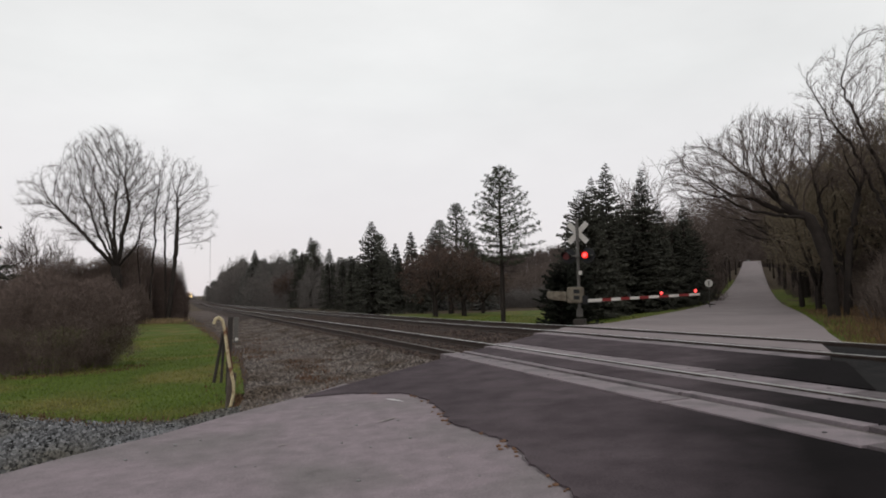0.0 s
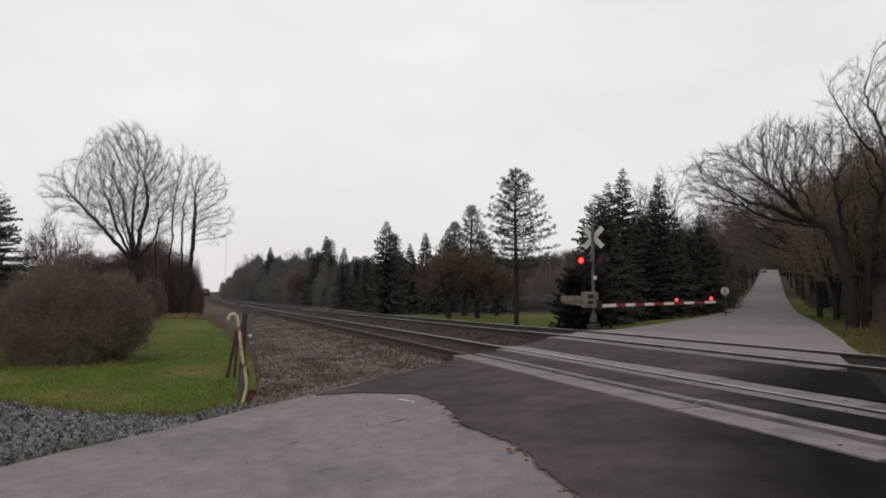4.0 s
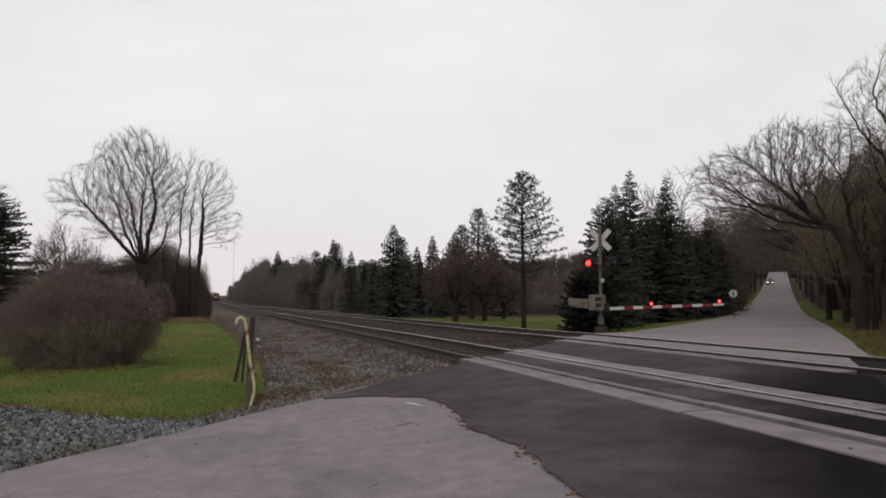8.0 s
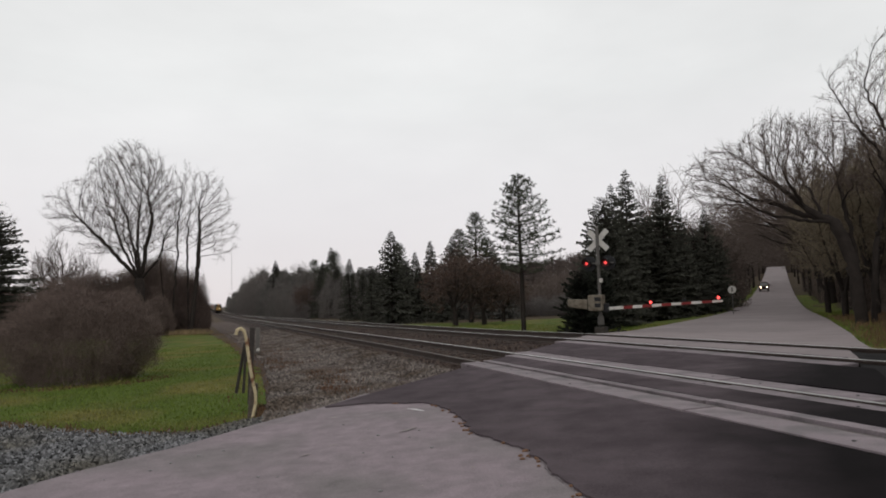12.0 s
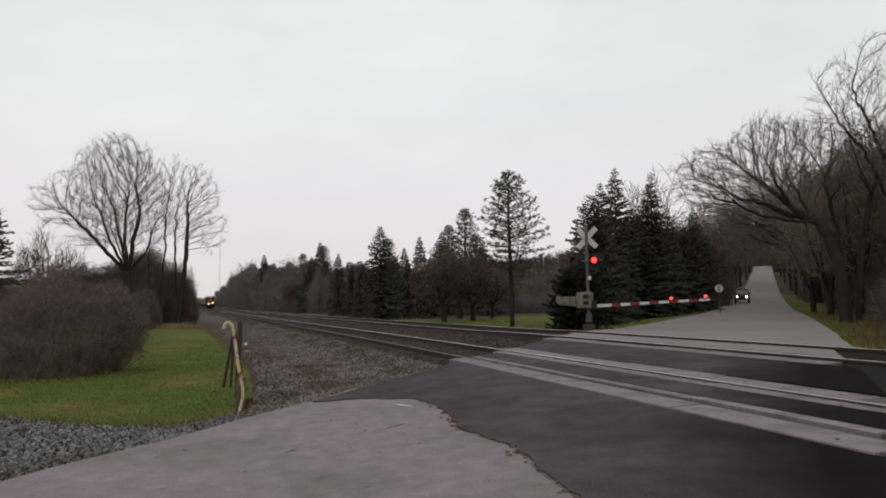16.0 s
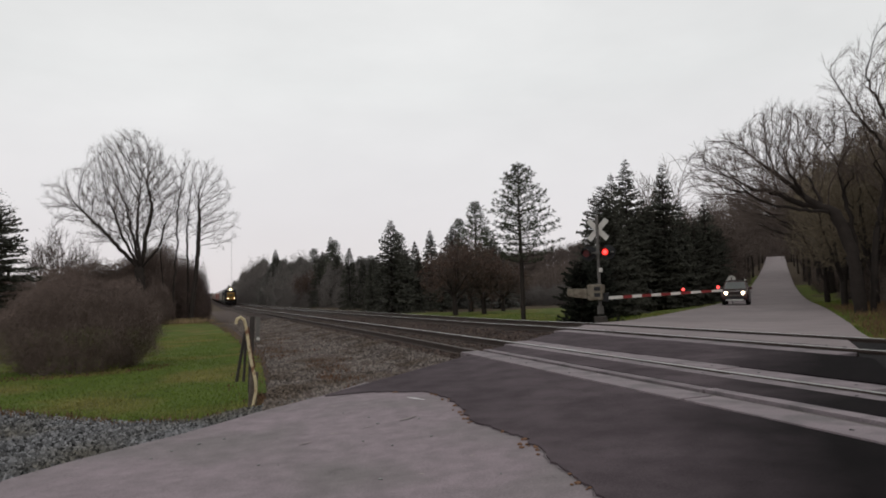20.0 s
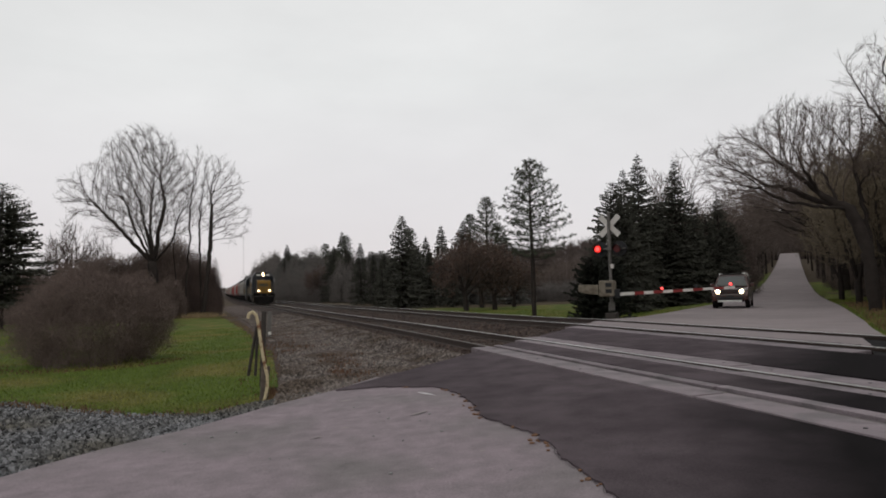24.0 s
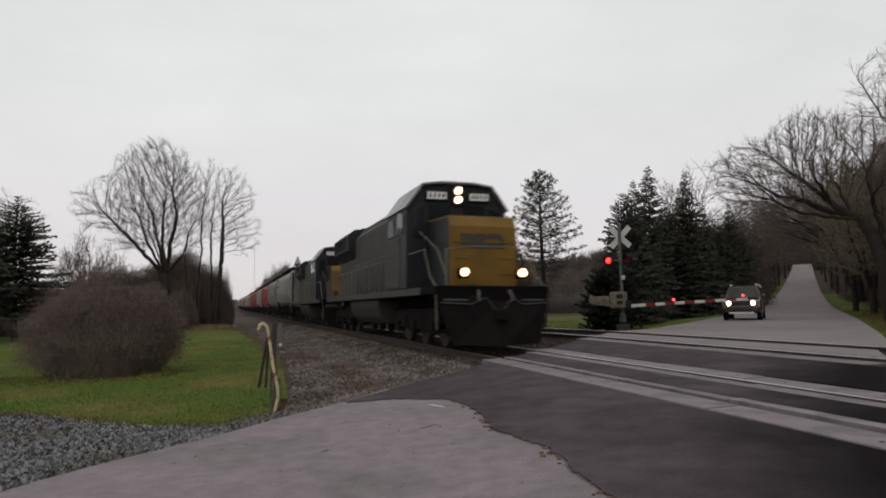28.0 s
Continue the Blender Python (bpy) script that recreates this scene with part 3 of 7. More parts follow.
def build_road_wear():
    """Cracks, a scrap of paint and a crumbled seam on the old asphalt, and black cinders beside the crossing."""
    rnd = random.Random(19)
    wear = thing("road_wear", "thin tarry cracks and paint scraps on the old asphalt", "road wear", kind="structure")

    def ribbon(pts, w, material, name):
        V, F = [], []
        for i, (x, y) in enumerate(pts):
            x2, y2 = pts[min(i + 1, len(pts) - 1)]
            x1, y1 = pts[max(i - 1, 0)]
            d = math.hypot(x2 - x1, y2 - y1) or 1
            nx, ny = -(y2 - y1) / d, (x2 - x1) / d
            ww = w * rnd.uniform(0.35, 1.0) * (0.3 if i in (0, len(pts) - 1) else 1)
            z = crossing_z(x, y) - 0.008
            V += [(x + nx * ww, y + ny * ww, z), (x - nx * ww, y - ny * ww, z)]
        for i in range(len(pts) - 1):
            F.append((2 * i, 2 * i + 1, 2 * i + 3, 2 * i + 2))
        from_lists(name, V, F, material, wear)
    for pts, w in CRACKS:
        ribbon(pts, w, M["crack"], "crack")
        ribbon([(x + 0.012, y + 1.6 * w + 0.01) for x, y in pts], w * 0.8, M["chip"], "chipped_edge")
    for x, y, r in CHIPS:
        ribbon([(x - r, y), (x, y + 0.01), (x + r, y + 0.004)], r * 0.5, M["chip"], "chip")
    ribbon([(2.02, 8.96), (2.08, 8.82), (2.16, 8.60)], 0.030, M["paint"], "paint_scrap")
    # a dark crumbled lip where the new asphalt meets the old
    ribbon([(seam_x(y) - 0.015, y) for y in np.linspace(2.5, 9.7, 160)], 0.004, M["crack"], "seam")
    crumb = None
    for k in range(90):
        y = 3.0 + 6.6 * rnd.random()
        if noise.noise((y * 1.9, 3, 1)) < -0.05:
            continue
        if crumb is None:
            bm = bmesh.new()
            bmesh.ops.create_icosphere(bm, subdivisions=1, radius=0.016, matrix=Matrix.Diagonal((1.2, 0.9, 0.55, 1)))
            o = part("asphalt_crumb", bm, M["litter"], wear, "brown crumb along the seam")
            crumb = o.data
        else:
            o = new("asphalt_crumb", crumb)
            o.parent = wear
        x = seam_x(y) - abs(rnd.gauss(0.0, 0.05))
        o.location = (x, y, crossing_z(x, y) - 0.006)
        o.rotation_euler = (0, 0, rnd.uniform(0, 6.28))
        o.scale = (rnd.uniform(0.6, 1.9),) * 3
    for k in range(26):
        x, y = rnd.uniform(-2.2, 1.9), rnd.uniform(4.5, 9.4)
        if x * RC - y * RS < -5.9 or x > seam_x(y) - 0.2:
            continue
        bm = bmesh.new()
        bmesh.ops.create_icosphere(bm, subdivisions=1, radius=rnd.uniform(0.008, 0.02), matrix=Matrix.Diagonal((1.2, 0.9, 0.5, 1)))
        o = part("pebble", bm, M["gravel_stone"], wear)
        o.location = (x, y, crossing_z(x, y) - 0.006)
    rows = []
    for j in range(60):
        u = -4 + 20 * j / 59
        row = []
        for i in range(8):
            v = ramp(u, [6.5, 8.0, 12.4], [1.9, 0.98, 0.86]) + 2.2 * i / 7 + (0.2 * noise.noise((u * 0.7, 0, 31)) if i == 0 else 0)
            x, y = xy(u, v)
            row.append((x, y, crossing_z(x, y) - 0.02 - 0.05 * i / 7 + 0.02 * noise.noise((x * 2, y * 2, 3))))
        rows.append(row)
    sheet("cinder_verge", rows, M["cinder"], "black cinders beside the crossing", "cinders")


# ---- plants
def tube(V, F, pts, radii, sides):
    k0 = len(V)
    d = Vector((0, 0, 1))
    for i, p in enumerate(pts):
        if i < len(pts) - 1:
            d = (pts[i + 1] - p)
            if d.length < 1e-6:
                d = Vector((0, 0, 1))
            d = d.normalized()
        side = d.cross(Vector((0.31, 0.17, 0.93) if abs(d.z) < 0.9 else (1, 0.1, 0)))
        side.normalize()
        up = d.cross(side)
        for s in range(sides):
            a = 2 * math.pi * s / sides
            V.append(p + (side * math.cos(a) + up * math.sin(a)) * radii[i])
    for i in range(len(pts) - 1):
        for s in range(sides):
            a, b = k0 + i * sides + s, k0 + i * sides + (s + 1) % sides
            F.append((a, b, b + sides, a + sides))


def spike(V, F, a, b, r):
    """A thin three-sided twig that runs out to a point."""
    k = len(V)
    d = (b - a).normalized()
    side = d.cross(Vector((0.31, 0.17, 0.93) if abs(d.z) < 0.9 else (1, 0.1, 0))).normalized()
    up = d.cross(side)
    V += [a + side * r, a + (up * 0.866 - side * 0.5) * r, a - (up * 0.866 + side * 0.5) * r, b]
    F += [(k, k + 1, k + 3), (k + 1, k + 2, k + 3), (k + 2, k, k + 3)]


def leaf(V, F, p, d, n, length, width):
    """One pointed blade, folded along its middle."""
    k = len(V)
    s = d.cross(n)
    if s.length < 1e-5:
        s = Vector((1, 0, 0))
    s.normalize()
    V += [p, p + d * (length * 0.45) + s * (width * 0.5), p + d * length, p + d * (length * 0.45) - s * (width * 0.5)]
    F.append((k, k + 1, k + 2, k + 3))


def rand_dir(rnd):
    z = rnd.uniform(-1, 1)
    a = rnd.uniform(0, 2 * math.pi)
    r = math.sqrt(1 - z * z)
    return Vector((r * math.cos(a), r * math.sin(a), z))


def grow(rnd, V, F, TV, TF, p, d, length, r, depth, tips, rise=0.25, wander=0.25, split=0.55, kids=4, min_r=0.006, cheap=False):
    """One branch and all that springs from it. Thick wood goes into V, thin twigs into TV."""
    n = 6 if depth >= 3 else (4 if depth >= 2 else (3 if depth == 1 else 2))
    if cheap:
        n = (1, 2, 3, 4, 5)[min(depth, 4)]
    pts, rad = [p.copy()], [r]
    q, dd = p.copy(), d.normalized()
    end_r = max(min_r * 0.6, r * (0.45 if depth > 0 else 0.3))
    for i in range(n):
        dd = (dd + rand_dir(rnd) * wander * (0.6 if depth >= 3 else 1.0) + Vector((0, 0, rise)) * (0.5 if depth >= 2 else 0.35)).normalized()
        q = q + dd * (length / n)
        pts.append(q.copy())
        rad.append(r + (end_r - r) * (i + 1) / n)
    if r > 0.035:
        tube(V, F, pts, rad, (5 if r > 0.1 else 3) if cheap else (7 if r > 0.1 else 5))
    elif depth == 0:
        for i in range(n - 1):
            tube(TV, TF, pts[i:i + 2], rad[i:i + 2], 3)
        spike(TV, TF, pts[-2], pts[-1], rad[-2])
    else:
        tube(TV, TF, pts, rad, 3)
    if depth == 0:
        tips.append((pts[-1], dd))
        return
    count = kids + rnd.randint(0, 1) + (1 if depth == 1 else 0)
    for c in range(count):
        f = 0.28 + 0.72 * (c + rnd.random()) / count
        i = min(n - 1, int(f * n))
        base = pts[i].lerp(pts[i + 1], f * n - i)
        axis = (pts[i + 1] - pts[i]).normalized()
        out = axis.cross(rand_dir(rnd))
        if out.length < 1e-4:
            continue
        out.normalize()
        nd = (axis * rnd.uniform(0.45, 0.95) + out * rnd.uniform(split * 0.7, split * 1.4)).normalized()
        rr = rad[i] * rnd.uniform(0.48, 0.68)
        grow(rnd, V, F, TV, TF, base, nd, length * rnd.uniform(0.5, 0.78), max(min_r, rr), depth - 1, tips, rise, wander, split, kids, min_r, cheap)
    grow(rnd, V, F, TV, TF, pts[-1], dd, length * 0.6, max(min_r, end_r), depth - 1, tips, rise, wander, split, kids, min_r, cheap)


def bare_tree(name, label, seed, trunk_h, r, limbs, limb_len, depth=4, rise=0.25, wander=0.22, split=0.6, kids=3, lean=(0, 0), limb_up=0.8, min_r=0.006, leaves=None, leaf_mat=None, leaf_size=0.07, leaf_n=3, twig_mat="twig", group="", cheap=False):
    """A leafless tree: trunk, limbs and twigs, with withered leaves or buds where asked."""
    rnd = random.Random(seed)
    t = thing(name, label, "tree", group)
    V, F, TV, TF, tips = [], [], [], [], []
    pts, rad = [Vector((0, 0, -0.15))], [r * 1.35]
    d = Vector((lean[0], lean[1], 1)).normalized()
    p = Vector((0, 0, 0.1))
    for i in range(7):
        pts.append(p.copy())
        rad.append(r * (1.1 - 0.055 * i))
        d = (d + rand_dir(rnd) * 0.05).normalized()
        p = p + d * trunk_h / 6
    tube(V, F, pts, rad, 9)
    TV0, TF0 = [], []
    for i in range(limbs):
        a = 2 * math.pi * (i + rnd.uniform(-.25, .25)) / limbs
        f = 0.72 + 0.28 * (i + 1) / limbs
        base = pts[0].lerp(pts[-1], f)
        up = limb_up * rnd.uniform(0.6, 1.7)
        nd = Vector((math.cos(a), math.sin(a), up * 1.6)).normalized()
        grow(rnd, V, F, TV, TF, base, nd, limb_len * rnd.uniform(0.8, 1.15), r * rnd.uniform(0.28, 0.46), depth, tips, rise, wander, split, kids, min_r, cheap)
    from_lists("trunk", V, F, M["bark"], t, smooth=True)
    from_lists("crown", TV, TF, M[twig_mat], t)
    if leaves:
        LV, LF = [], []
        for p, d in tips:
            if rnd.random() > leaves:
                continue
            for k in range(leaf_n):
                leaf(LV, LF, p - d * rnd.uniform(0, 0.25) + rand_dir(rnd) * leaf_size, (d + rand_dir(rnd) * 1.2).normalized(), rand_dir(rnd), leaf_size * rnd.uniform(0.7, 1.4), leaf_size * 0.6)
        from_lists("leaves", LV, LF, M[leaf_mat], t)
    return t


def colony(seed, lines, cloud, step, reach, kill, up, wander, focus, keep_on=0.8, fan=0.7, rounds=30):
    """Branch nodes and their parents: given limbs first, then growth towards the points of a cloud until it is used up."""
    rng = np.random.default_rng(seed)
    P, par = [], []
    for line in lines:
        pts = [np.array(p, float) for p in line]
        if not P or pts[0][2] < 0:
            P.append(pts[0])
            par.append(-1)
            last = len(P) - 1
        else:
            last = int(np.argmin([np.sum((q - pts[0]) ** 2) for q in P]))
        for a, b in zip(pts, pts[1:]):
            n = max(1, int(round(np.linalg.norm(b - a) / step)))
            for k in range(1, n + 1):
                P.append(a + (b - a) * k / n + rng.normal(0, 0.13 * step, 3) * (1 if a[2] > 1.5 else 0.3))
                par.append(last)
                last = len(P) - 1
    P, par = np.array(P), list(par)
    gap = np.linalg.norm(cloud[:, None, :] - P[None], axis=2)
    near, dist = gap.argmin(1), gap.min(1)
    heading = np.zeros_like(P)
    for i, q in enumerate(par):
        if q >= 0:
            heading[i] = (P[i] - P[q]) / (np.linalg.norm(P[i] - P[q]) + 1e-9)
    for _ in range(rounds):
        live = dist < reach
        if not live.any():
            break
        v = cloud[live] - P[near[live]]
        v /= np.linalg.norm(v, axis=1)[:, None] + 1e-9
        total = np.zeros_like(P)
        np.add.at(total, near[live], v)
        act = np.unique(near[live])
        d = total[act]
        d /= np.linalg.norm(d, axis=1)[:, None] + 1e-9
        away = P[act] - np.array(focus)
        away /= np.linalg.norm(away, axis=1)[:, None] + 1e-9
        d = d + keep_on * heading[act] + fan * away + rng.normal(0, wander, d.shape) + np.array([0, 0, up])
        d /= np.linalg.norm(d, axis=1)[:, None] + 1e-9
        q = P[act] + d * step
        clear = np.linalg.norm(q[:, None, :] - P[None], axis=2).min(1) > 0.4 * step
        stuck = np.isin(near, act[~clear])
        q, act, d = q[clear], act[clear], d[clear]
        k0 = len(P)
        if len(q):
            P = np.vstack([P, q])
            heading = np.vstack([heading, d])
            par += [int(i) for i in act]
            gap = np.linalg.norm(cloud[:, None, :] - q[None], axis=2)
            new_near, new_dist = gap.argmin(1) + k0, gap.min(1)
            better = new_dist < dist
            near = np.where(better, new_near, near)
            dist = np.where(better, new_dist, dist)
        keep = (dist > kill) & ~stuck
        cloud, near, dist = cloud[keep], near[keep], dist[keep]
        if not len(cloud):
            break
    return P, par


def crown_cloud(seed, blobs, n, floor=-1.0):
    """Points spread through rounded parts of a crown."""
    rng = np.random.default_rng(seed)
    size = np.array([b[3] * b[4] * b[5] for b in blobs])
    out = []
    for b, k in zip(blobs, (n * size / size.sum()).astype(int)):
        u = rng.normal(size=(k, 3))
        u /= np.linalg.norm(u, axis=1)[:, None]
        out.append(np.array(b[:3]) + u * (rng.random(k) ** 0.42)[:, None] * np.array(b[3:]))
    c = np.vstack(out)
    return c[c[:, 2] > floor]


def crown_tree(name, label, seed, lines, blobs, points, r, tip=0.009, step=0.42, reach=2.4, kill=0.62, up=0.06, wander=0.12, focus=(0, 0, 2.5), twigs=3, twig_len=(0.25, 0.75), twig_mat="twig", floor=-1.0, group="", buds=0, bud_mat="bud", bud_size=0.08, twig_r=0.75):
    """A leafless tree: given trunks and limbs, branches that fill its crown, and fine twigs at their ends."""
    rnd = random.Random(seed)
    P, par = colony(seed, lines, crown_cloud(seed, blobs, points, floor), step, reach, kill, up, wander, focus)
    n = len(P)
    kids = [[] for _ in range(n)]
    for i, q in enumerate(par):
        if q >= 0:
            kids[q].append(i)
    ends = np.zeros(n)
    for i in range(n - 1, -1, -1):
        ends[i] = ends[i] if kids[i] else 1
        if par[i] >= 0:
            ends[par[i]] += ends[i]
    power = math.log(ends.max()) / math.log(r / tip)
    rad = tip * ends ** (1 / power)
    V, F, TV, TF, BV, BF = [], [], [], [], [], []
    heads = [(i, None) for i in range(n) if par[i] < 0]
    while heads:
        i, base = heads.pop()
        pts = [Vector(P[base])] if base is not None else []
        rr = [rad[i]] if base is not None else []
        while True:
            pts.append(Vector(P[i]))
            rr.append(rad[i] * (1.25 if par[i] < 0 else 1.0))
            if not kids[i]:
                break
            main = max(kids[i], key=lambda c: ends[c])
            heads += [(c, i) for c in kids[i] if c != main]
            i = main
        if len(pts) < 2:
            continue
        rr[-1] *= 0.5
        if max(rr) > 0.035:
            tube(V, F, pts, rr, 9 if max(rr) > 0.16 else 6)
        else:
            tube(TV, TF, pts, rr, 3)
    for i in range(n):
        if rad[i] > tip * 3.2 or par[i] < 0:
            continue
        p, d = Vector(P[i]), Vector(P[i] - P[par[i]]).normalized()
        for k in range(twigs + (2 if not kids[i] else 0)):
            dd = (d * 1.0 + rand_dir(rnd) * 0.75 + Vector((0, 0, 0.15))).normalized()
            L = rnd.uniform(*twig_len)
            b = p - d * rnd.uniform(0, step)
            m = b + dd * L * 0.55
            e = m + (dd + rand_dir(rnd) * 0.45).normalized() * L * 0.5
            tube(TV, TF, [b, m], [tip * twig_r, tip * twig_r * 0.75], 3)
            spike(TV, TF, m, e, tip * twig_r * 0.75)
            spike(TV, TF, m, m + (dd + rand_dir(rnd) * 0.9).normalized() * L * 0.4, tip * twig_r * 0.6)
            for q in range(buds):
                leaf(BV, BF, m.lerp(e, rnd.random()) + rand_dir(rnd) * bud_size * 0.8, rand_dir(rnd), rand_dir(rnd), bud_size * rnd.uniform(0.6, 1.4), bud_size * 0.5)
    t = thing(name, label, "tree", group)
    from_lists("trunk", V, F, M["bark"], t, smooth=True)
    from_lists("crown", TV, TF, M[twig_mat], t)
    if buds:
        tagged(from_lists("bud_haze", BV, BF, M[bud_mat], t, "olive-brown buds and seed tufts"), kind="stuff")
    return t


def spruce(name, label, seed, h, width, bare=0.04, mat_name="needle", droop=0.35, power=0.9, gaps=0.05, dens=1.0, blade=0.19, rough=0.12):
    """A spruce: tapered trunk, whorls of drooping branches, each with many needled shoots."""
    rnd = random.Random(seed)
    t = thing(name, label, "tree")
    V, F = [], []
    tube(V, F, [Vector((0, 0, -0.15)), Vector((0, 0, h * 0.3)), Vector((rnd.uniform(-.1, .1), 0, h * 0.7)), Vector((0, 0, h * 0.99))], [h * 0.018, h * 0.013, h * 0.007, 0.01], 7)
    NV, NF = [], []
    z = h * bare + 0.1
    while z < h * 0.985:
        f = 1 - z / h
        reach = width * (f ** power) * rnd.uniform(0.8, 1.12) + 0.04
        n = rnd.randint(5, 7) if f > 0.1 else 4
        a0 = rnd.uniform(0, 6.28)
        for i in range(n):
            if rnd.random() < gaps:
                continue
            a = a0 + 2 * math.pi * i / n + rnd.uniform(-.25, .25)
            L = reach * rnd.uniform(0.92 - 1.7 * rough, 1.0 + rough)
            out = Vector((math.cos(a), math.sin(a), 0))
            sd = Vector((-out.y, out.x, 0))
            lift = 0.5 * (1 - f) + 0.05
            fine = min(1.0, 0.38 + 2.2 * f)
            m = max(3, int(L / (0.17 / dens)))
            zb = z + rnd.uniform(-0.16, 0.16) * (0.4 + f)
            prev = Vector((0, 0, zb))
            pts = [prev]
            for k in range(1, m + 1):
                g = k / m
                p = Vector((0, 0, zb)) + out * (L * g) + Vector((0, 0, L * (lift * g - droop * g * g + 0.12 * g ** 4)))
                pts.append(p)
            tube(V, F, [pts[0], pts[m // 2], pts[-1]], [0.012 + 0.008 * L, 0.010, 0.004], 3)
            for k in range(1, m + 1):
                g = k / m
                p = pts[k]
                ax = (pts[k] - pts[k - 1]).normalized()
                sl = (0.16 + 0.42 * L * (1 - g) * 0.55) * rnd.uniform(0.7, 1.25) * fine
                for sgn in (-1, 1):
                    d = (ax * 0.75 + sd * sgn * rnd.uniform(0.6, 1.1) + Vector((0, 0, rnd.uniform(-.5, 0.08)))).normalized()
                    leaf(NV, NF, p, d, Vector((0, 0, 1)) + rand_dir(rnd) * 0.7, sl, blade * fine * rnd.uniform(0.7, 1.3))
                leaf(NV, NF, p, (ax + Vector((0, 0, rnd.uniform(-.7, .6))) + sd * rnd.uniform(-.4, .4)).normalized(), sd, 0.22 * fine * rnd.uniform(.8, 1.3), blade * fine)
            leaf(NV, NF, pts[-1], (out + Vector((0, 0, 0.2))).normalized(), sd, 0.2 * fine, blade * 0.8 * fine)
        z += (0.10 + 0.13 * f) * rnd.uniform(0.8, 1.25) * (h / 9) ** 0.5
    leaf(NV, NF, Vector((0, 0, h * 0.96)), Vector((0, 0, 1)), Vector((1, 0, 0)), h * 0.05, 0.05)
    from_lists("trunk", V, F, M["bark"], t, smooth=True)
    from_lists("crown", NV, NF, M[mat_name], t)
    return t


def open_pine(name, label, seed, h, width, bare=0.36):
    """A tall pine with a clear trunk and tufted, gappy branches."""
    rnd = random.Random(seed)
    t = thing(name, label, "tree")
    V, F, NV, NF = [], [], [], []
    tube(V, F, [Vector((0, 0, -0.2)), Vector((0, 0, h * 0.35)), Vector((-0.06, 0, h * 0.7)), Vector((0, 0, h * 0.97))], [h * 0.016, h * 0.013, h * 0.008, 0.012], 9)
    z = h * bare
    while z < h * 0.985:
        f = (z / h - bare) / (1 - bare)
        reach = width * (1 - f) ** 0.72 * (0.62 + 0.38 * min(1.0, f / 0.14)) + 0.08
        n = rnd.randint(5, 7)
        a0 = rnd.uniform(0, 6.28)
        for i in range(n):
            a = a0 + 6.283 * i / n + rnd.uniform(-.3, .3)
            L = reach * rnd.uniform(0.62, 1.10)
            out = Vector((math.cos(a), math.sin(a), 0))
            base = Vector((0, 0, z + rnd.uniform(-.1, .1)))
            slope = rnd.uniform(-0.12, 0.16) + 0.40 * f
            pts = [base + out * (L * g) + Vector((0, 0, L * (slope * g + 0.14 * g * g))) for g in (0, 0.5, 1.0)]
            tube(V, F, pts, [0.026, 0.016, 0.005], 4)
            for k in range(int(3 + L * 6)):
                g = 0.30 + 0.70 * rnd.random()
                p = base + out * (L * g) + Vector((0, 0, L * (slope * g + 0.14 * g * g)))
                sd = Vector((-out.y, out.x, 0)) * rnd.uniform(-1, 1) * 0.40 * L * (1.05 - g * 0.75)
                tip = p + sd + out * 0.08 + Vector((0, 0, rnd.uniform(-.04, .10)))
                tube(V, F, [p, tip], [0.007, 0.003], 3)
                for b in range(8):
                    d = (rand_dir(rnd) + Vector((0, 0, 0.45)) + out * 0.4).normalized()
                    leaf(NV, NF, tip, d, rand_dir(rnd), rnd.uniform(0.10, 0.19), 0.036)
        z += rnd.uniform(0.20, 0.34) * (0.75 + 0.5 * (1 - f))
    # a few dead lower stubs
    for i in range(16):
        a, zz = rnd.uniform(0, 6.28), h * rnd.uniform(0.12, bare)
        L = rnd.uniform(0.4, 1.5)
        b0 = Vector((0, 0, zz))
        tube(V, F, [b0, b0 + Vector((math.cos(a) * L, math.sin(a) * L, rnd.uniform(-.15, .2)))], [0.018, 0.006], 3)
    from_lists("trunk", V, F, M["bark"], t, smooth=True)
    from_lists("crown", NV, NF, M["pine"], t)
    return t


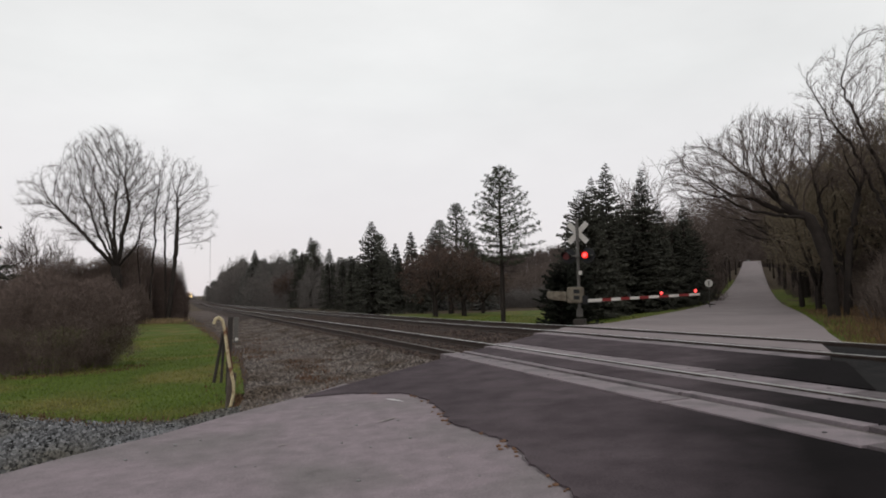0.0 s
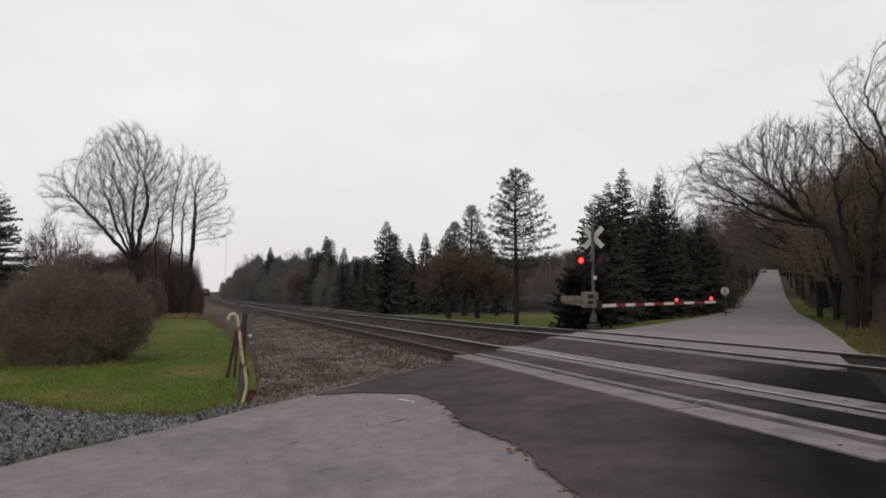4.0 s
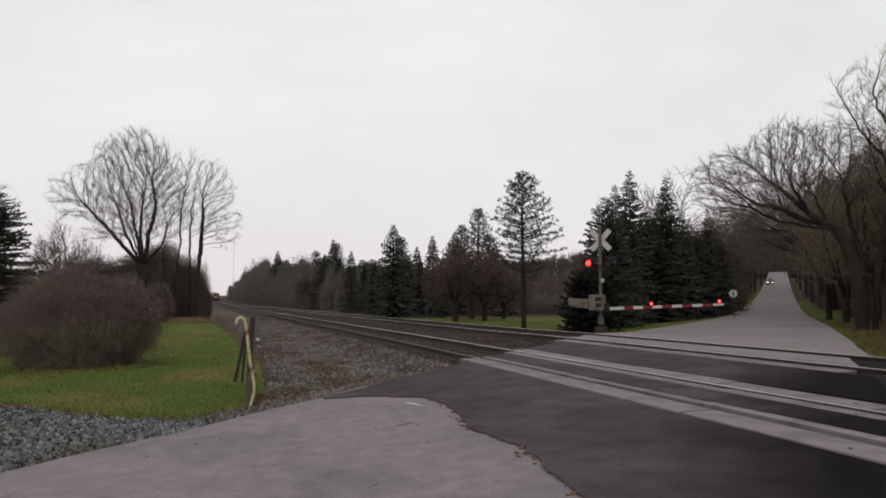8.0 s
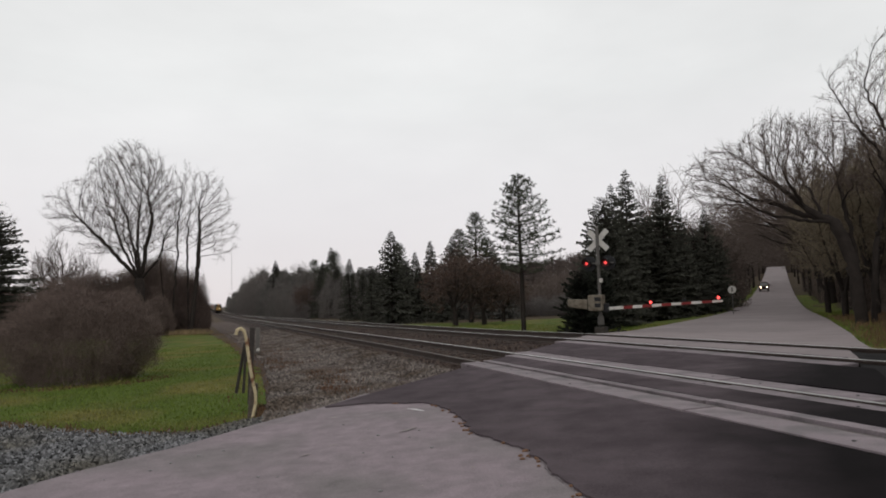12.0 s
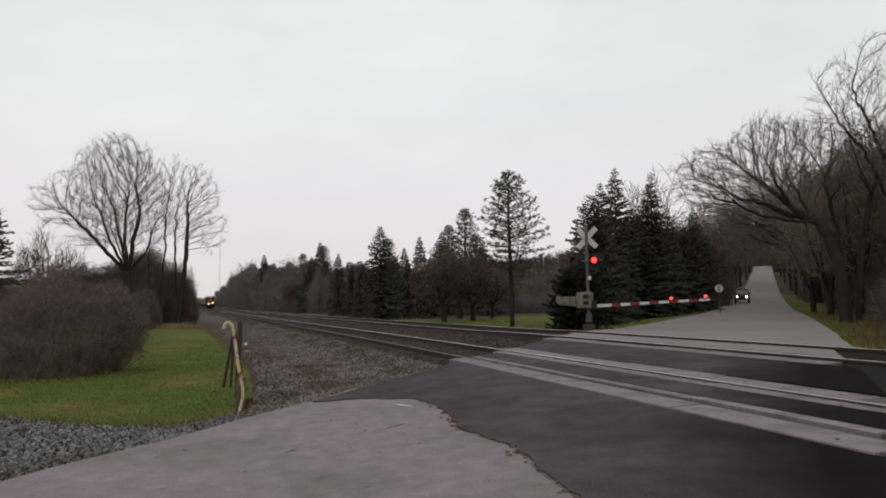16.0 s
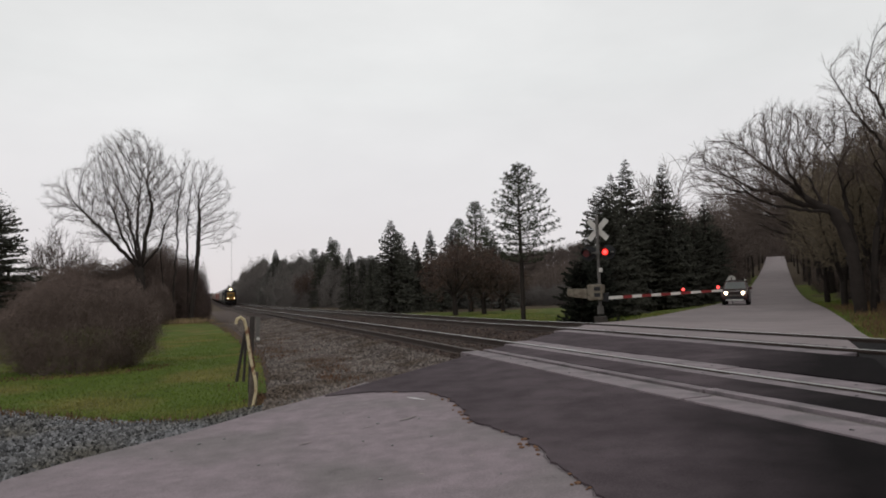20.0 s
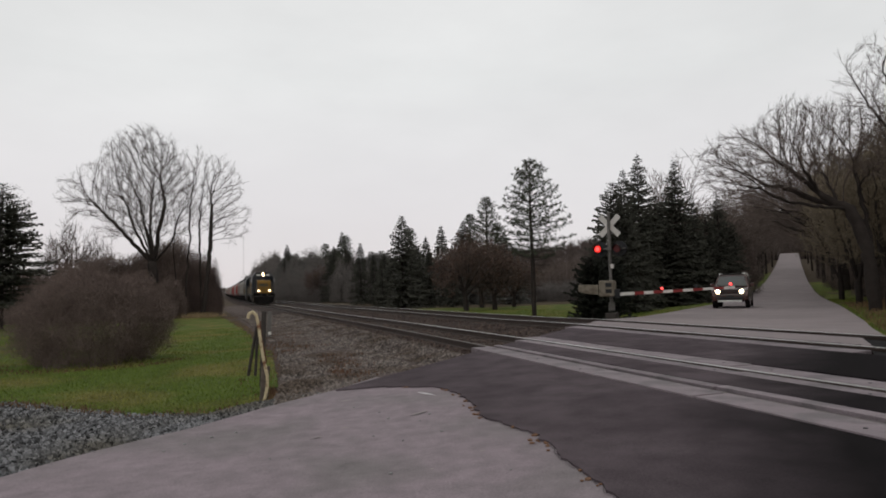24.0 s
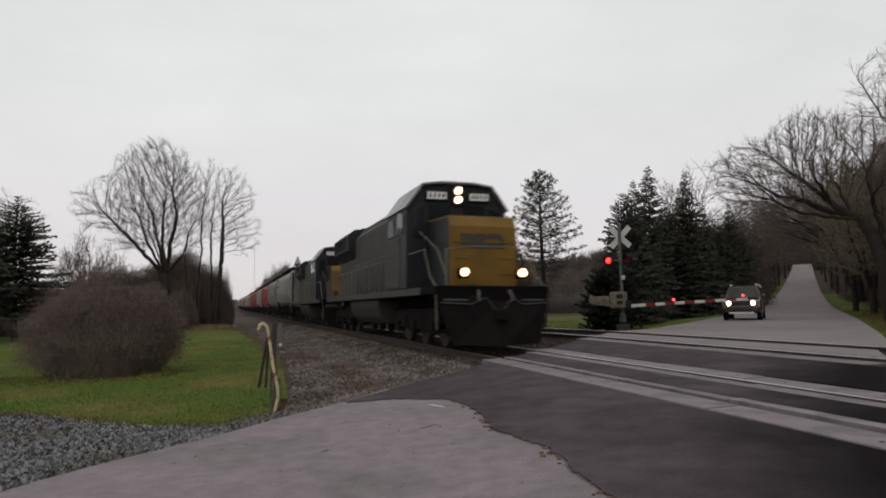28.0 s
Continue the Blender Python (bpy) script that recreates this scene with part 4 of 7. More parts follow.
def shrub(name, label, seed, w, d, h, stems, mat_name="shrub", r=0.007, arch=0.5, fuzz=0, side=8, lump=0.10, tuck=False):
    """A dense leafless shrub of arching stems with side twigs, and a fuzz of fine twigs over its dome."""
    rnd = random.Random(seed)
    t = thing(name, label, "bush")
    V, F, TV, TF = [], [], [], []
    for i in range(stems):
        a, q = rnd.uniform(0, 6.28), math.sqrt(rnd.random())
        bx, by = math.cos(a) * q * w * 0.34, math.sin(a) * q * d * 0.34
        out = Vector((math.cos(a), math.sin(a), 0)) * q
        top = h * math.sqrt(max(0.08, 1 - 0.93 * q * q)) * rnd.uniform(0.70, 0.93)
        pts = []
        for k in range(5):
            g = k / 4
            pts.append(Vector((bx + out.x * w * 0.17 * g * (1 + arch * g) * 0.72, by + out.y * d * 0.17 * g * (1 + arch * g) * 0.72, top * (g * (1.15 - 0.15 * g)))) + rand_dir(rnd) * 0.06 * g)
        tube(V, F, pts, [r * 1.5, r * 1.2, r, r * 0.7, r * 0.4], 3)
        for k in range(side):
            g = rnd.uniform(0.15, 1.0)
            j = min(3, int(g * 4))
            p = pts[j].lerp(pts[j + 1], g * 4 - j)
            dd = (rand_dir(rnd) + Vector((0, 0, 0.35)) + out * 0.6).normalized()
            L = rnd.uniform(0.18, 0.5) * h / 2.4
            p2 = p + dd * L * 0.5
            p3 = p2 + (dd + rand_dir(rnd) * 0.5).normalized() * L * 0.5
            spike(TV, TF, p, p3, r * 0.75)
    for i in range(fuzz):
        u = rand_dir(rnd)
        if not tuck:
            u.z = abs(u.z)
        elif u.z < -0.72:
            continue
        f = rnd.uniform(0.72, 1.0) * (1 + lump * noise.noise((u.x * 2.5, u.y * 2.5, u.z * 2.5 + seed)) + lump * 0.8 * noise.noise((u.x * 6, u.y * 6, u.z * 6 + seed)))
        if tuck:
            p = Vector((u.x * w * 0.5 * f, u.y * d * 0.5 * f, h * (0.42 + 0.56 * u.z * f)))
        else:
            f *= 0.84 + 0.16 * min(1.0, u.z / 0.3)
            p = Vector((u.x * w * 0.5 * f, u.y * d * 0.5 * f, 0.05 + u.z * h * 0.95 * f))
        dd = (u * 0.7 + rand_dir(rnd) * 1.1 + Vector((0, 0, 0.1))).normalized()
        L = rnd.uniform(0.12, 0.34) * h / 2.4
        spike(TV, TF, p - dd * L * 0.5, p + dd * L * 0.5, r * 0.75)
    tagged(from_lists("stem_tangle", V, F, M[mat_name], t), kind="stuff")
    tagged(from_lists("twig_tangle", TV, TF, M[mat_name], t), kind="stuff")
    return t


def canopy_tree(name, label, seed, group=""):
    """A tall close-twigged roadside tree whose crown starts well above the ground."""
    rnd = random.Random(seed)
    t = thing(name, label, "tree", group)
    V, F, TV, TF, tips = [], [], [], [], []
    tube(V, F, [Vector((0, 0, -0.3)), Vector((0.1, 0, 2.5)), Vector((0, 0.1, 5.0)), Vector((0.1, 0.1, 8.5))], [0.24, 0.19, 0.16, 0.06], 8)
    for k in range(9):
        a = 6.283 * k / 9 + rnd.uniform(-.3, .3)
        grow(rnd, V, F, TV, TF, Vector((0, 0, rnd.uniform(3.6, 6.5))), Vector((math.cos(a), math.sin(a), rnd.uniform(0.5, 1.4))), 3.6, 0.07, 2, tips, 0.2, 0.25, 0.6, 3, 0.022, True)
    for k in range(3600):
        u = rand_dir(rnd)
        f = rnd.uniform(0.35, 1.0) ** 0.6 * (1 + 0.35 * noise.noise((u.x * 2.4, u.y * 2.4, u.z * 2.4 + seed)) + 0.25 * noise.noise((u.x * 6, u.y * 6, u.z * 6)))
        p = Vector((u.x * 4.9 * f, u.y * 4.9 * f, 8.6 + u.z * 4.4 * f))
        d = (u * 0.6 + rand_dir(rnd) + Vector((0, 0, 0.4))).normalized()
        L = rnd.uniform(0.4, 1.2)
        spike(TV, TF, p - d * L * 0.5, p + d * L * 0.5, 0.022)
    from_lists("trunk", V, F, M["bark"], t, smooth=True)
    from_lists("crown", TV, TF, M["brush"], t)
    return t


def place(ob, x, y, turn=0.0, s=1.0, sink=0.05, sz=None):
    ob.location = (x, y, land(x, y) - sink)
    ob.rotation_euler = (0, 0, radians(turn))
    ob.scale = (s, s, sz or s)
    return ob


def again(ob, x, y, turn=0.0, s=1.0, sz=None, label="", sink=0.05):
    c = copy_thing(ob, pose(0, 0, 0))
    place(c, x, y, turn, s, sink, sz)
    if label:
        c["label"] = label
    return c


def at(bearing, dist):
    """A place by its bearing from the tracks' line, in degrees to the right, and its distance from the camera."""
    a = radians(bearing)
    return dist * math.sin(a), dist * math.cos(a)


# ---- woods and planting, by place
def build_woods():
    rnd = random.Random(21)
    # the bare trees and the thicket on the camera's side of the tracks
    maple = crown_tree("maple_tree", "leafless maple with a short thick trunk and upright dark limbs", 3, (
        ((0, 0, -0.2), (0.03, 0, 2.5), (0, 0, 4.7)),
        ((-0.2, 0, 4.8), (-1.7, 0.2, 6.5), (-3.7, 0.3, 8.6), (-5.2, 0.5, 10.1)),
        ((0, 0, 4.7), (-1.5, -1.0, 7.3), (-2.2, -1.3, 9.6)),
        ((0, 0, 4.7), (-0.8, 0.8, 8.0), (-1.2, 1.4, 10.4)),
        ((0, 0, 4.7), (-0.3, -0.3, 8.4), (-0.2, -0.8, 10.6)),
        ((0, 0, 4.7), (0.4, 0.5, 7.3), (0.9, 0.9, 10.0), (0.5, 1.0, 12.2)),
        ((0, 0, 4.7), (1.5, -0.4, 6.5), (1.9, -0.6, 8.4)),
        ((0, 0, 4.7), (0.2, 1.8, 7.5)),
        ((0, 0, 4.7), (-1.2, -2.2, 7.8))),
        ((-0.9, 0, 11.2, 4.0, 4.0, 4.9), (-4.4, 0.2, 10.3, 3.1, 2.4, 2.3), (1.7, 0, 9.6, 2.2, 2.4, 3.4), (-2.6, 0, 8.0, 2.2, 2.0, 1.8)), 7500, 0.40, tip=0.010, step=0.34, reach=2.2, kill=0.46, up=0.08, wander=0.20, focus=(-0.3, 0, 3.5), twigs=3, twig_len=(0.3, 0.8))
    place(maple, *at(-8.05, 58), 8, 0.89, 0.05, 0.94)
    ash = crown_tree("ash_tree", "clump of slender leafless trees in a trackside thicket", 8, (
        ((-1.1, 0, -0.1), (-1.05, 0, 3.1), (-0.8, 0, 5.9), (-0.75, 0.2, 9.6), (-0.5, 0.3, 11.0)),
        ((0.2, 0.4, -0.1), (0.1, 0.4, 5.1), (0.05, 0.5, 8.2), (0.25, 0.5, 10.4)),
        ((0.3, -0.3, -0.1), (0.9, -0.3, 5.1), (1.1, -0.2, 8.8), (1.0, 0, 10.8)),
        ((-1.5, 0.3, -0.1), (-2.1, 0.3, 5.4), (-2.0, 0.2, 8.0), (-0.7, 0, 10.0))),
        ((1.3, 0, 10.4, 2.5, 2.3, 3.7), (-0.3, 0, 11.8, 1.6, 1.8, 2.6), (2.7, 0, 8.1, 1.6, 1.5, 2.0)), 3600, 0.19, tip=0.0095, step=0.34, reach=2.2, kill=0.46, up=0.04, wander=0.20, focus=(0.3, 0, 6.5), twigs=2, twig_len=(0.25, 0.7), group="trackside thicket")
    place(ash, *at(-4.75, 58), 5, 0.91, 0.05, 0.95)
    dense = shrub("thicket_shrub", "tall dense leafless brown thicket shrub beside the track", 4, 3.4, 3.2, 5.6, 90, "thicket", 0.012, 0.4, 7000, 8, 0.22)
    dense["group"] = "trackside thicket"
    place(dense, *at(-4.7, 62), 0)
    for b, d, s in ((-4.0, 60, 0.72), (-5.3, 60, 0.95), (-6.2, 63, 0.92), (-4.8, 66, 1.05), (-5.0, 76, 1.1), (-5.0, 92, 1.0), (-5.9, 70, 1.0), (-7.2, 66, 0.9)):
        again(dense, *at(b, d), rnd.uniform(0, 360), s, s * rnd.uniform(0.88, 1.1))
    again(dense, *at(-3.75, 60), 70, 0.6, 0.86)
    again(dense, *at(-4.4, 59), 200, 0.7, 0.92)
    tall = shrub("thicket_shrub", "leafless brown thicket shrub at the field's edge", 5, 3.8, 3.2, 4.2, 90, "shrub", 0.016, 0.5, 6500)
    tall["group"] = "trackside thicket"
    place(tall, *at(-8.4, 64), 0)
    for b, d, s in ((-9.6, 62, 1.0), (-11.0, 62, 1.05), (-12.4, 60, 1.0), (-13.8, 60, 0.95), (-15.5, 58, 0.9), (-17, 58, 0.85), (-10.3, 72, 1.0), (-13, 74, 0.85), (-16, 74, 0.85), (-6.0, 112, 1.0), (-6.2, 135, 1.1), (-19, 60, 0.7), (-21, 58, 0.7), (-7.3, 60, 1.2), (-6.4, 62, 1.3), (-8.4, 61, 1.1), (-9.3, 62, 1.1), (-7.6, 55, 0.6), (-8.6, 54, 0.62), (-9.7, 54, 0.62), (-6.8, 57, 0.66)):
        again(tall, *at(b, d), rnd.uniform(0, 360), s * 1.1, s * rnd.uniform(1.15, 1.4))
    bush = shrub("bush", "dense leafless reddish-brown bush on the lawn", 7, 3.9, 3.6, 2.48, 220, "shrub", 0.005, 0.25, 42000, 8, 0.24, True)
    place(bush, -4.0, 18.6, 20, 0.93, 0.05, 1.0)
    again(bush, -13.5, 24.0, 250, 0.7)
    left = spruce("spruce_tree", "dark green spruce beyond the bushes on the field", 31, 9.2, 4.0, 0.18, droop=0.30, gaps=0.14, dens=1.2, blade=0.15, power=0.8, rough=0.3)
    place(left, *at(-18.0, 50), 0, 1.08, 0.05, 1.0)
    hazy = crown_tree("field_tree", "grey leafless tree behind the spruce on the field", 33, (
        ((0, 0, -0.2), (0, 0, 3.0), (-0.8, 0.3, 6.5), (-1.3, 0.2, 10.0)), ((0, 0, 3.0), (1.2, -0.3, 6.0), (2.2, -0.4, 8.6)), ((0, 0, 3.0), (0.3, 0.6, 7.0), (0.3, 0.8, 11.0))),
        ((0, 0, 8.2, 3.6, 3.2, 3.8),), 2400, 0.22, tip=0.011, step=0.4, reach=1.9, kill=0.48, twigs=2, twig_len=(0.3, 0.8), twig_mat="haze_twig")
    place(hazy, *at(-19.0, 66), 0, 0.95)
    again(hazy, *at(-22.2, 70), 130, 1.1)
    again(left, *at(-21.4, 46), 90, 0.9)
    again(left, *at(-20.0, 53), 200, 0.95)
    # small bare trees far over the field
    far_small = bare_tree("field_tree", "small leafless tree far across the field", 12, 2.4, 0.16, 6, 2.6, depth=3, rise=0.3, kids=3, limb_up=1.0, min_r=0.016)
    place(far_small, *at(-13.5, 105), 0, 1.6)
    for b, d, s in ((-14.6, 112, 1.4), (-12.2, 118, 1.5), (-16.8, 105, 1.0), (-10.6, 130, 0.9), (-19, 100, 1.1), (-18.6, 66, 0.8), (-19.4, 64, 0.9), (-20.6, 64, 0.9)):
        again(far_small, *at(b, d), rnd.uniform(0, 360), s)

    # conifers and pines behind the far track
    sp = spruce("spruce_tree", "broad dark spruce behind the far track", 41, 9.2, 3.0, 0.0, droop=0.34, dens=0.75, blade=0.22)
    place(sp, *at(11.6, 66), 0)
    sp2 = spruce("spruce_tree", "narrow pointed spruce behind the far track", 43, 8.6, 1.9, 0.0, droop=0.4, dens=0.75, blade=0.20)
    place(sp2, *at(8.1, 92), 0, 0.98)
    pine2 = open_pine("pine_tree", "tufted pine rising behind the other trees", 45, 12.5, 3.4, 0.30)
    place(pine2, *at(18.8, 84), 0, 1.05)
    for b, d, s, o in ((14.9, 82, 1.12, sp2), (13.6, 86, 1.0, sp2), (13.9, 74, 0.72, sp2), (16.8, 82, 1.10, sp), (12.9, 74, 0.72, sp), (10.1, 82, 0.7, sp), (9.2, 100, 0.85, sp2),
                       (6.6, 125, 1.5, sp2), (5.9, 130, 1.15, sp), (7.1, 118, 1.0, sp), (2.1, 215, 2.0, sp2), (20.2, 78, 0.9, sp), (15.8, 70, 0.75, sp2), (9.9, 74, 0.62, sp2)):
        again(o, *at(b, d), rnd.uniform(0, 360), s)
    for b, d, s in ((17.4, 88, 0.92), (19.7, 92, 0.85), (6.9, 122, 0.95), (5.2, 148, 1.0), (12.3, 90, 0.8)):
        again(pine2, *at(b, d), rnd.uniform(0, 360), s)
    # dense filling behind them, its needle colour lightened in place of haze
    fill = spruce("evergreen_tree", "dense evergreen in the belt behind the far track, paled for haze", 49, 7.0, 2.9, 0.0, droop=0.25, power=0.8, gaps=0.02, dens=0.40, blade=0.36, mat_name="hazed_needle")
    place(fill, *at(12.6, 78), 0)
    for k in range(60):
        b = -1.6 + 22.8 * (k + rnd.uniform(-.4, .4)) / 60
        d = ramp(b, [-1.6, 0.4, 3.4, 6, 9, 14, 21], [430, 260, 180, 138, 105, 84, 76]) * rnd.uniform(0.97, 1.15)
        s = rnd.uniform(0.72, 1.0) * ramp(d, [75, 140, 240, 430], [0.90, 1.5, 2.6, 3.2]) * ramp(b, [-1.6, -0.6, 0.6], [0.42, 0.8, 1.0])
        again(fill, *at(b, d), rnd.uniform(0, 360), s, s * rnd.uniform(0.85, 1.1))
    # bare trees of the far belt, with haze painted in as grey
    grey = shrub("grey_tree", "round-crowned leafless tree in the far belt, greyed for haze", 53, 7.0, 6.0, 9.0, 40, "haze_twig", 0.036, 0.4, 3800, 4, 0.34)
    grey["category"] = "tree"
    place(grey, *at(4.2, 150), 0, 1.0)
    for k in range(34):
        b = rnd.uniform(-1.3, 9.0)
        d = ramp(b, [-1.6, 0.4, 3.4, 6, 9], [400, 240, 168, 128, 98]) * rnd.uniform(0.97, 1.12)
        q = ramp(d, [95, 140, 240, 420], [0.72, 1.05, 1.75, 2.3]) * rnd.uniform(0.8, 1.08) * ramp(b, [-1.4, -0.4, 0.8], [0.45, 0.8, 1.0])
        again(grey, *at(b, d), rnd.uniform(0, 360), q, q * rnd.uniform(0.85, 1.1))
    oak = bare_tree("oak_tree", "low spreading oak keeping withered brown leaves", 51, 1.5, 0.20, 9, 2.0, depth=3, rise=0.12, kids=4, limb_up=0.6, min_r=0.008, leaves=0.6, leaf_mat="oak", leaf_size=0.13, leaf_n=5)
    place(oak, *at(16.9, 52), 0, 1.0)
    for b, d, s in ((19.3, 55, 1.0), (18.2, 61, 1.1), (20.9, 62, 0.85), (5.0, 135, 1.3)):
        again(oak, *at(b, d), rnd.uniform(0, 360), s)
    pine = open_pine("pine_tree", "tall grey-green pine with a bare lower trunk on the lawn", 47, 8.9, 2.6, 0.37)
    place(pine, *at(22.55, 38), 0)
    # dark spruces beside the signal
    dk = spruce("spruce_tree", "dense dark spruce behind the crossing signal", 61, 10.0, 3.0, 0.0, power=0.92, droop=0.32, gaps=0.06, dens=1.15, blade=0.15, rough=0.16)
    dk2 = spruce("spruce_tree", "full dark spruce behind the crossing signal", 64, 8.0, 2.6, 0.0, power=0.60, droop=0.26, gaps=0.04, dens=1.2, blade=0.15, rough=0.16)

    def to_top(ob, b, d, top, r, first=False):
        if b > 30.5:
            d, top, r = d * 1.25, 1.163 + (top - 1.163) * 1.25, r * 1.22
        x, y = at(b, d)
        tall, wide = (10.0, 3.0) if ob is dk else (8.0, 2.6)
        sz = (top - land(x, y)) / tall
        if first:
            place(ob, x, y, 0, r / wide, 0.05, sz)
        else:
            again(ob, x, y, rnd.uniform(0, 360), r / wide, sz)
    to_top(dk, 31.28, 42, 9.3, 2.4, True)
    to_top(dk2, 29.3, 38, 7.1, 2.0, True)
    for o, b, d, top, r in ((dk, 34.09, 43, 9.0, 2.2), (dk, 30.15, 41, 8.3, 2.1), (dk2, 32.5, 46, 7.2, 2.2), (dk, 33.0, 46, 6.9, 2.0), (dk, 35.3, 47, 7.3, 1.9), (dk2, 36.3, 50, 6.3, 1.8), (dk, 37.2, 55, 8.4, 2.0), (dk2, 38.0, 58, 6.4, 1.6), (dk2, 30.9, 36, 4.2, 1.5), (dk2, 33.3, 42, 4.9, 1.9), (dk2, 35.0, 47, 5.0, 1.8), (dk2, 28.3, 36, 4.4, 1.2), (dk2, 36.5, 54, 4.6, 1.7)):
        to_top(o, b, d, top, r)
    ev = spruce("arborvitae", "rounded blackish evergreen shrub beside the signal", 63, 3.2, 1.0, 0.0, droop=0.1, power=0.40, gaps=0.0, dens=1.8, blade=0.12, mat_name="black_needle")
    ev["category"] = "shrub"
    place(ev, *at(27.35, 31), 0, 1.0, 0.05, 0.92)
    again(ev, *at(28.6, 32), 100, 1.0, 0.9)

    # bare woods on both sides of the hill road
    w1 = bare_tree("woodland_tree", "tall leafless woodland tree on the wooded hill", 71, 4.6, 0.17, 8, 3.2, depth=3, rise=0.22, kids=2, limb_up=1.2, min_r=0.020, group="hill woods", cheap=True, twig_mat="brush")
    place(w1, *xy(62, -9), 0, 1.2)
    w2 = bare_tree("woodland_tree", "leafless woodland tree with olive-brown budding twigs", 73, 2.6, 0.14, 9, 2.5, depth=3, rise=0.20, kids=2, limb_up=1.0, min_r=0.013, leaves=0.9, leaf_mat="bud", leaf_size=0.11, leaf_n=3, group="hill woods", cheap=True, twig_mat="brush")
    place(w2, *xy(36, 7.5))
    spots = []
    for k in range(30):
        u = 48 + 280 * (k / 29) ** 1.25
        for v in (-8, -14, 6.5, 12):
            spots.append((u + rnd.uniform(-3, 3), v * rnd.uniform(0.9, 1.2)))
    for u, v in spots:
        if math.degrees(math.atan2(*xy(u, v))) < 37.6:
            continue
        o = w2 if (v > 0 and rnd.random() < 0.35) else w1
        s = rnd.uniform(0.8, 1.15) * (0.85 if v > 0 else 0.95)
        again(o, *xy(u, v), rnd.uniform(0, 360), s, s * rnd.uniform(0.85, 1.15))
    for u, v, s in ((27, 9.5, 0.8), (31, 11.5, 1.0), (39, 6.4, 0.8), (44, 7.5, 0.9), (41, 11, 1.1), (27, 13, 1.0), (34, 15, 1.2), (24, 11, 0.75)):
        again(w2, *xy(u, v), rnd.uniform(0, 360), s)
    # close-grown dark wood behind the roadside trees
    wood = shrub("woodland_thicket", "dense dark leafless woodland beside the hill road", 57, 9.0, 8.0, 12.0, 40, "brush", 0.042, 0.4, 4000, 4, 0.28)
    wood["group"] = "hill woods"
    wood["category"] = "woodland"
    place(wood, *xy(40, 13.5), 0, 0.68)
    for u, v, q in ((38, 7.0, 0.42), (44, 6.6, 0.5), (50, 7.2, 0.64), (57, 7.6, 0.8), (66, 8.6, 0.95), (76, 9.2, 1.0), (88, 9.6, 1.05), (52, 11, 0.85), (60, 16, 1.05), (82, 15, 1.1), (96, 17, 1.1), (74, 20, 1.2), (28, 14, 0.6), (24, 11, 0.45)):
        again(wood, *xy(u, v), rnd.uniform(0, 360), q, q * rnd.uniform(0.92, 1.08))
    for k in range(20):
        u = 74 + 13 * k
        for sgn in (-1, 1):
            v = sgn * ramp(u, [70, 150, 330], [11.5, 11.5, 9.0]) + (-1.2 if sgn < 0 else 0)
            q = rnd.uniform(0.85, 1.1)
            again(wood, *xy(u + rnd.uniform(-3, 3), v + rnd.uniform(-1, 1)), rnd.uniform(0, 360), q, q * rnd.uniform(0.9, 1.15))
    for k in range(9):
        again(wood, *xy(352 + rnd.uniform(-6, 22), -28 + 7 * k), rnd.uniform(0, 360), 1.5, rnd.uniform(1.35, 1.7))
    for k in range(9):
        again(wood, *xy(425 + rnd.uniform(0, 30), -34 + 8 * k), rnd.uniform(0, 360), 2.0, rnd.uniform(2.2, 2.6))
    for b, d, q in ((29.5, 72, 0.5), (31.5, 76, 0.55), (33.5, 78, 0.58), (35.5, 80, 0.7), (37.6, 84, 0.95)):
        again(wood, *at(b, d), rnd.uniform(0, 360), q, q * rnd.uniform(0.9, 1.1))
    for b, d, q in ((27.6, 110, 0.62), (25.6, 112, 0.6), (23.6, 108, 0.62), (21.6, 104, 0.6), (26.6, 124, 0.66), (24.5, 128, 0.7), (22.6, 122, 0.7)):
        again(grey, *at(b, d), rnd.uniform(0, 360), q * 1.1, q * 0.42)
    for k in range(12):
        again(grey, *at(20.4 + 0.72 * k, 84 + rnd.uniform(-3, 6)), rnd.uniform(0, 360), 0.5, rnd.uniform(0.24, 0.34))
    # crowns that meet over the hill road
    can = canopy_tree("roadside_tree", "tall leafless tree reaching over the hill road", 83, "hill woods")
    place(can, *xy(72, 6.0), 0, 0.95)
    for u, v, q in ((84, -7.0, 0.7), (92, 5.2, 1.08), (104, -7.2, 1.1), (112, 5.0, 1.3), (128, -6.8, 1.25), (150, 6.0, 1.4), (176, 6.0, 1.5), (178, -6.6, 1.4), (136, 4.6, 1.2), (154, -6.4, 1.2), (164, 4.6, 1.2), (60, 7.5, 0.9), (52, 9, 0.85), (190, -6.2, 1.25), (205, 4.4, 1.25), (240, -6, 1.3), (255, 4.4, 1.3), (300, -6, 1.3), (310, 4.4, 1.3), (76, 11, 1.1), (98, 10, 1.2)):
        again(can, *xy(u, v), rnd.uniform(0, 360), q)
    brush = shrub("roadside_brush", "tangled leafless brown brush along the hill road", 9, 3.2, 2.8, 2.6, 34, "brush", 0.016, 0.5, 330, 5)
    brush["group"] = "hill woods"
    place(brush, *xy(31, 6.8))
    for u in range(25, 200, 7):
        for v in (6.0, 8.5, -8.0):
            if v < 0 and u < 58:
                continue
            again(brush, *xy(u + rnd.uniform(-2, 2), v + rnd.uniform(-1, 1)), rnd.uniform(0, 360), rnd.uniform(0.8, 1.5))
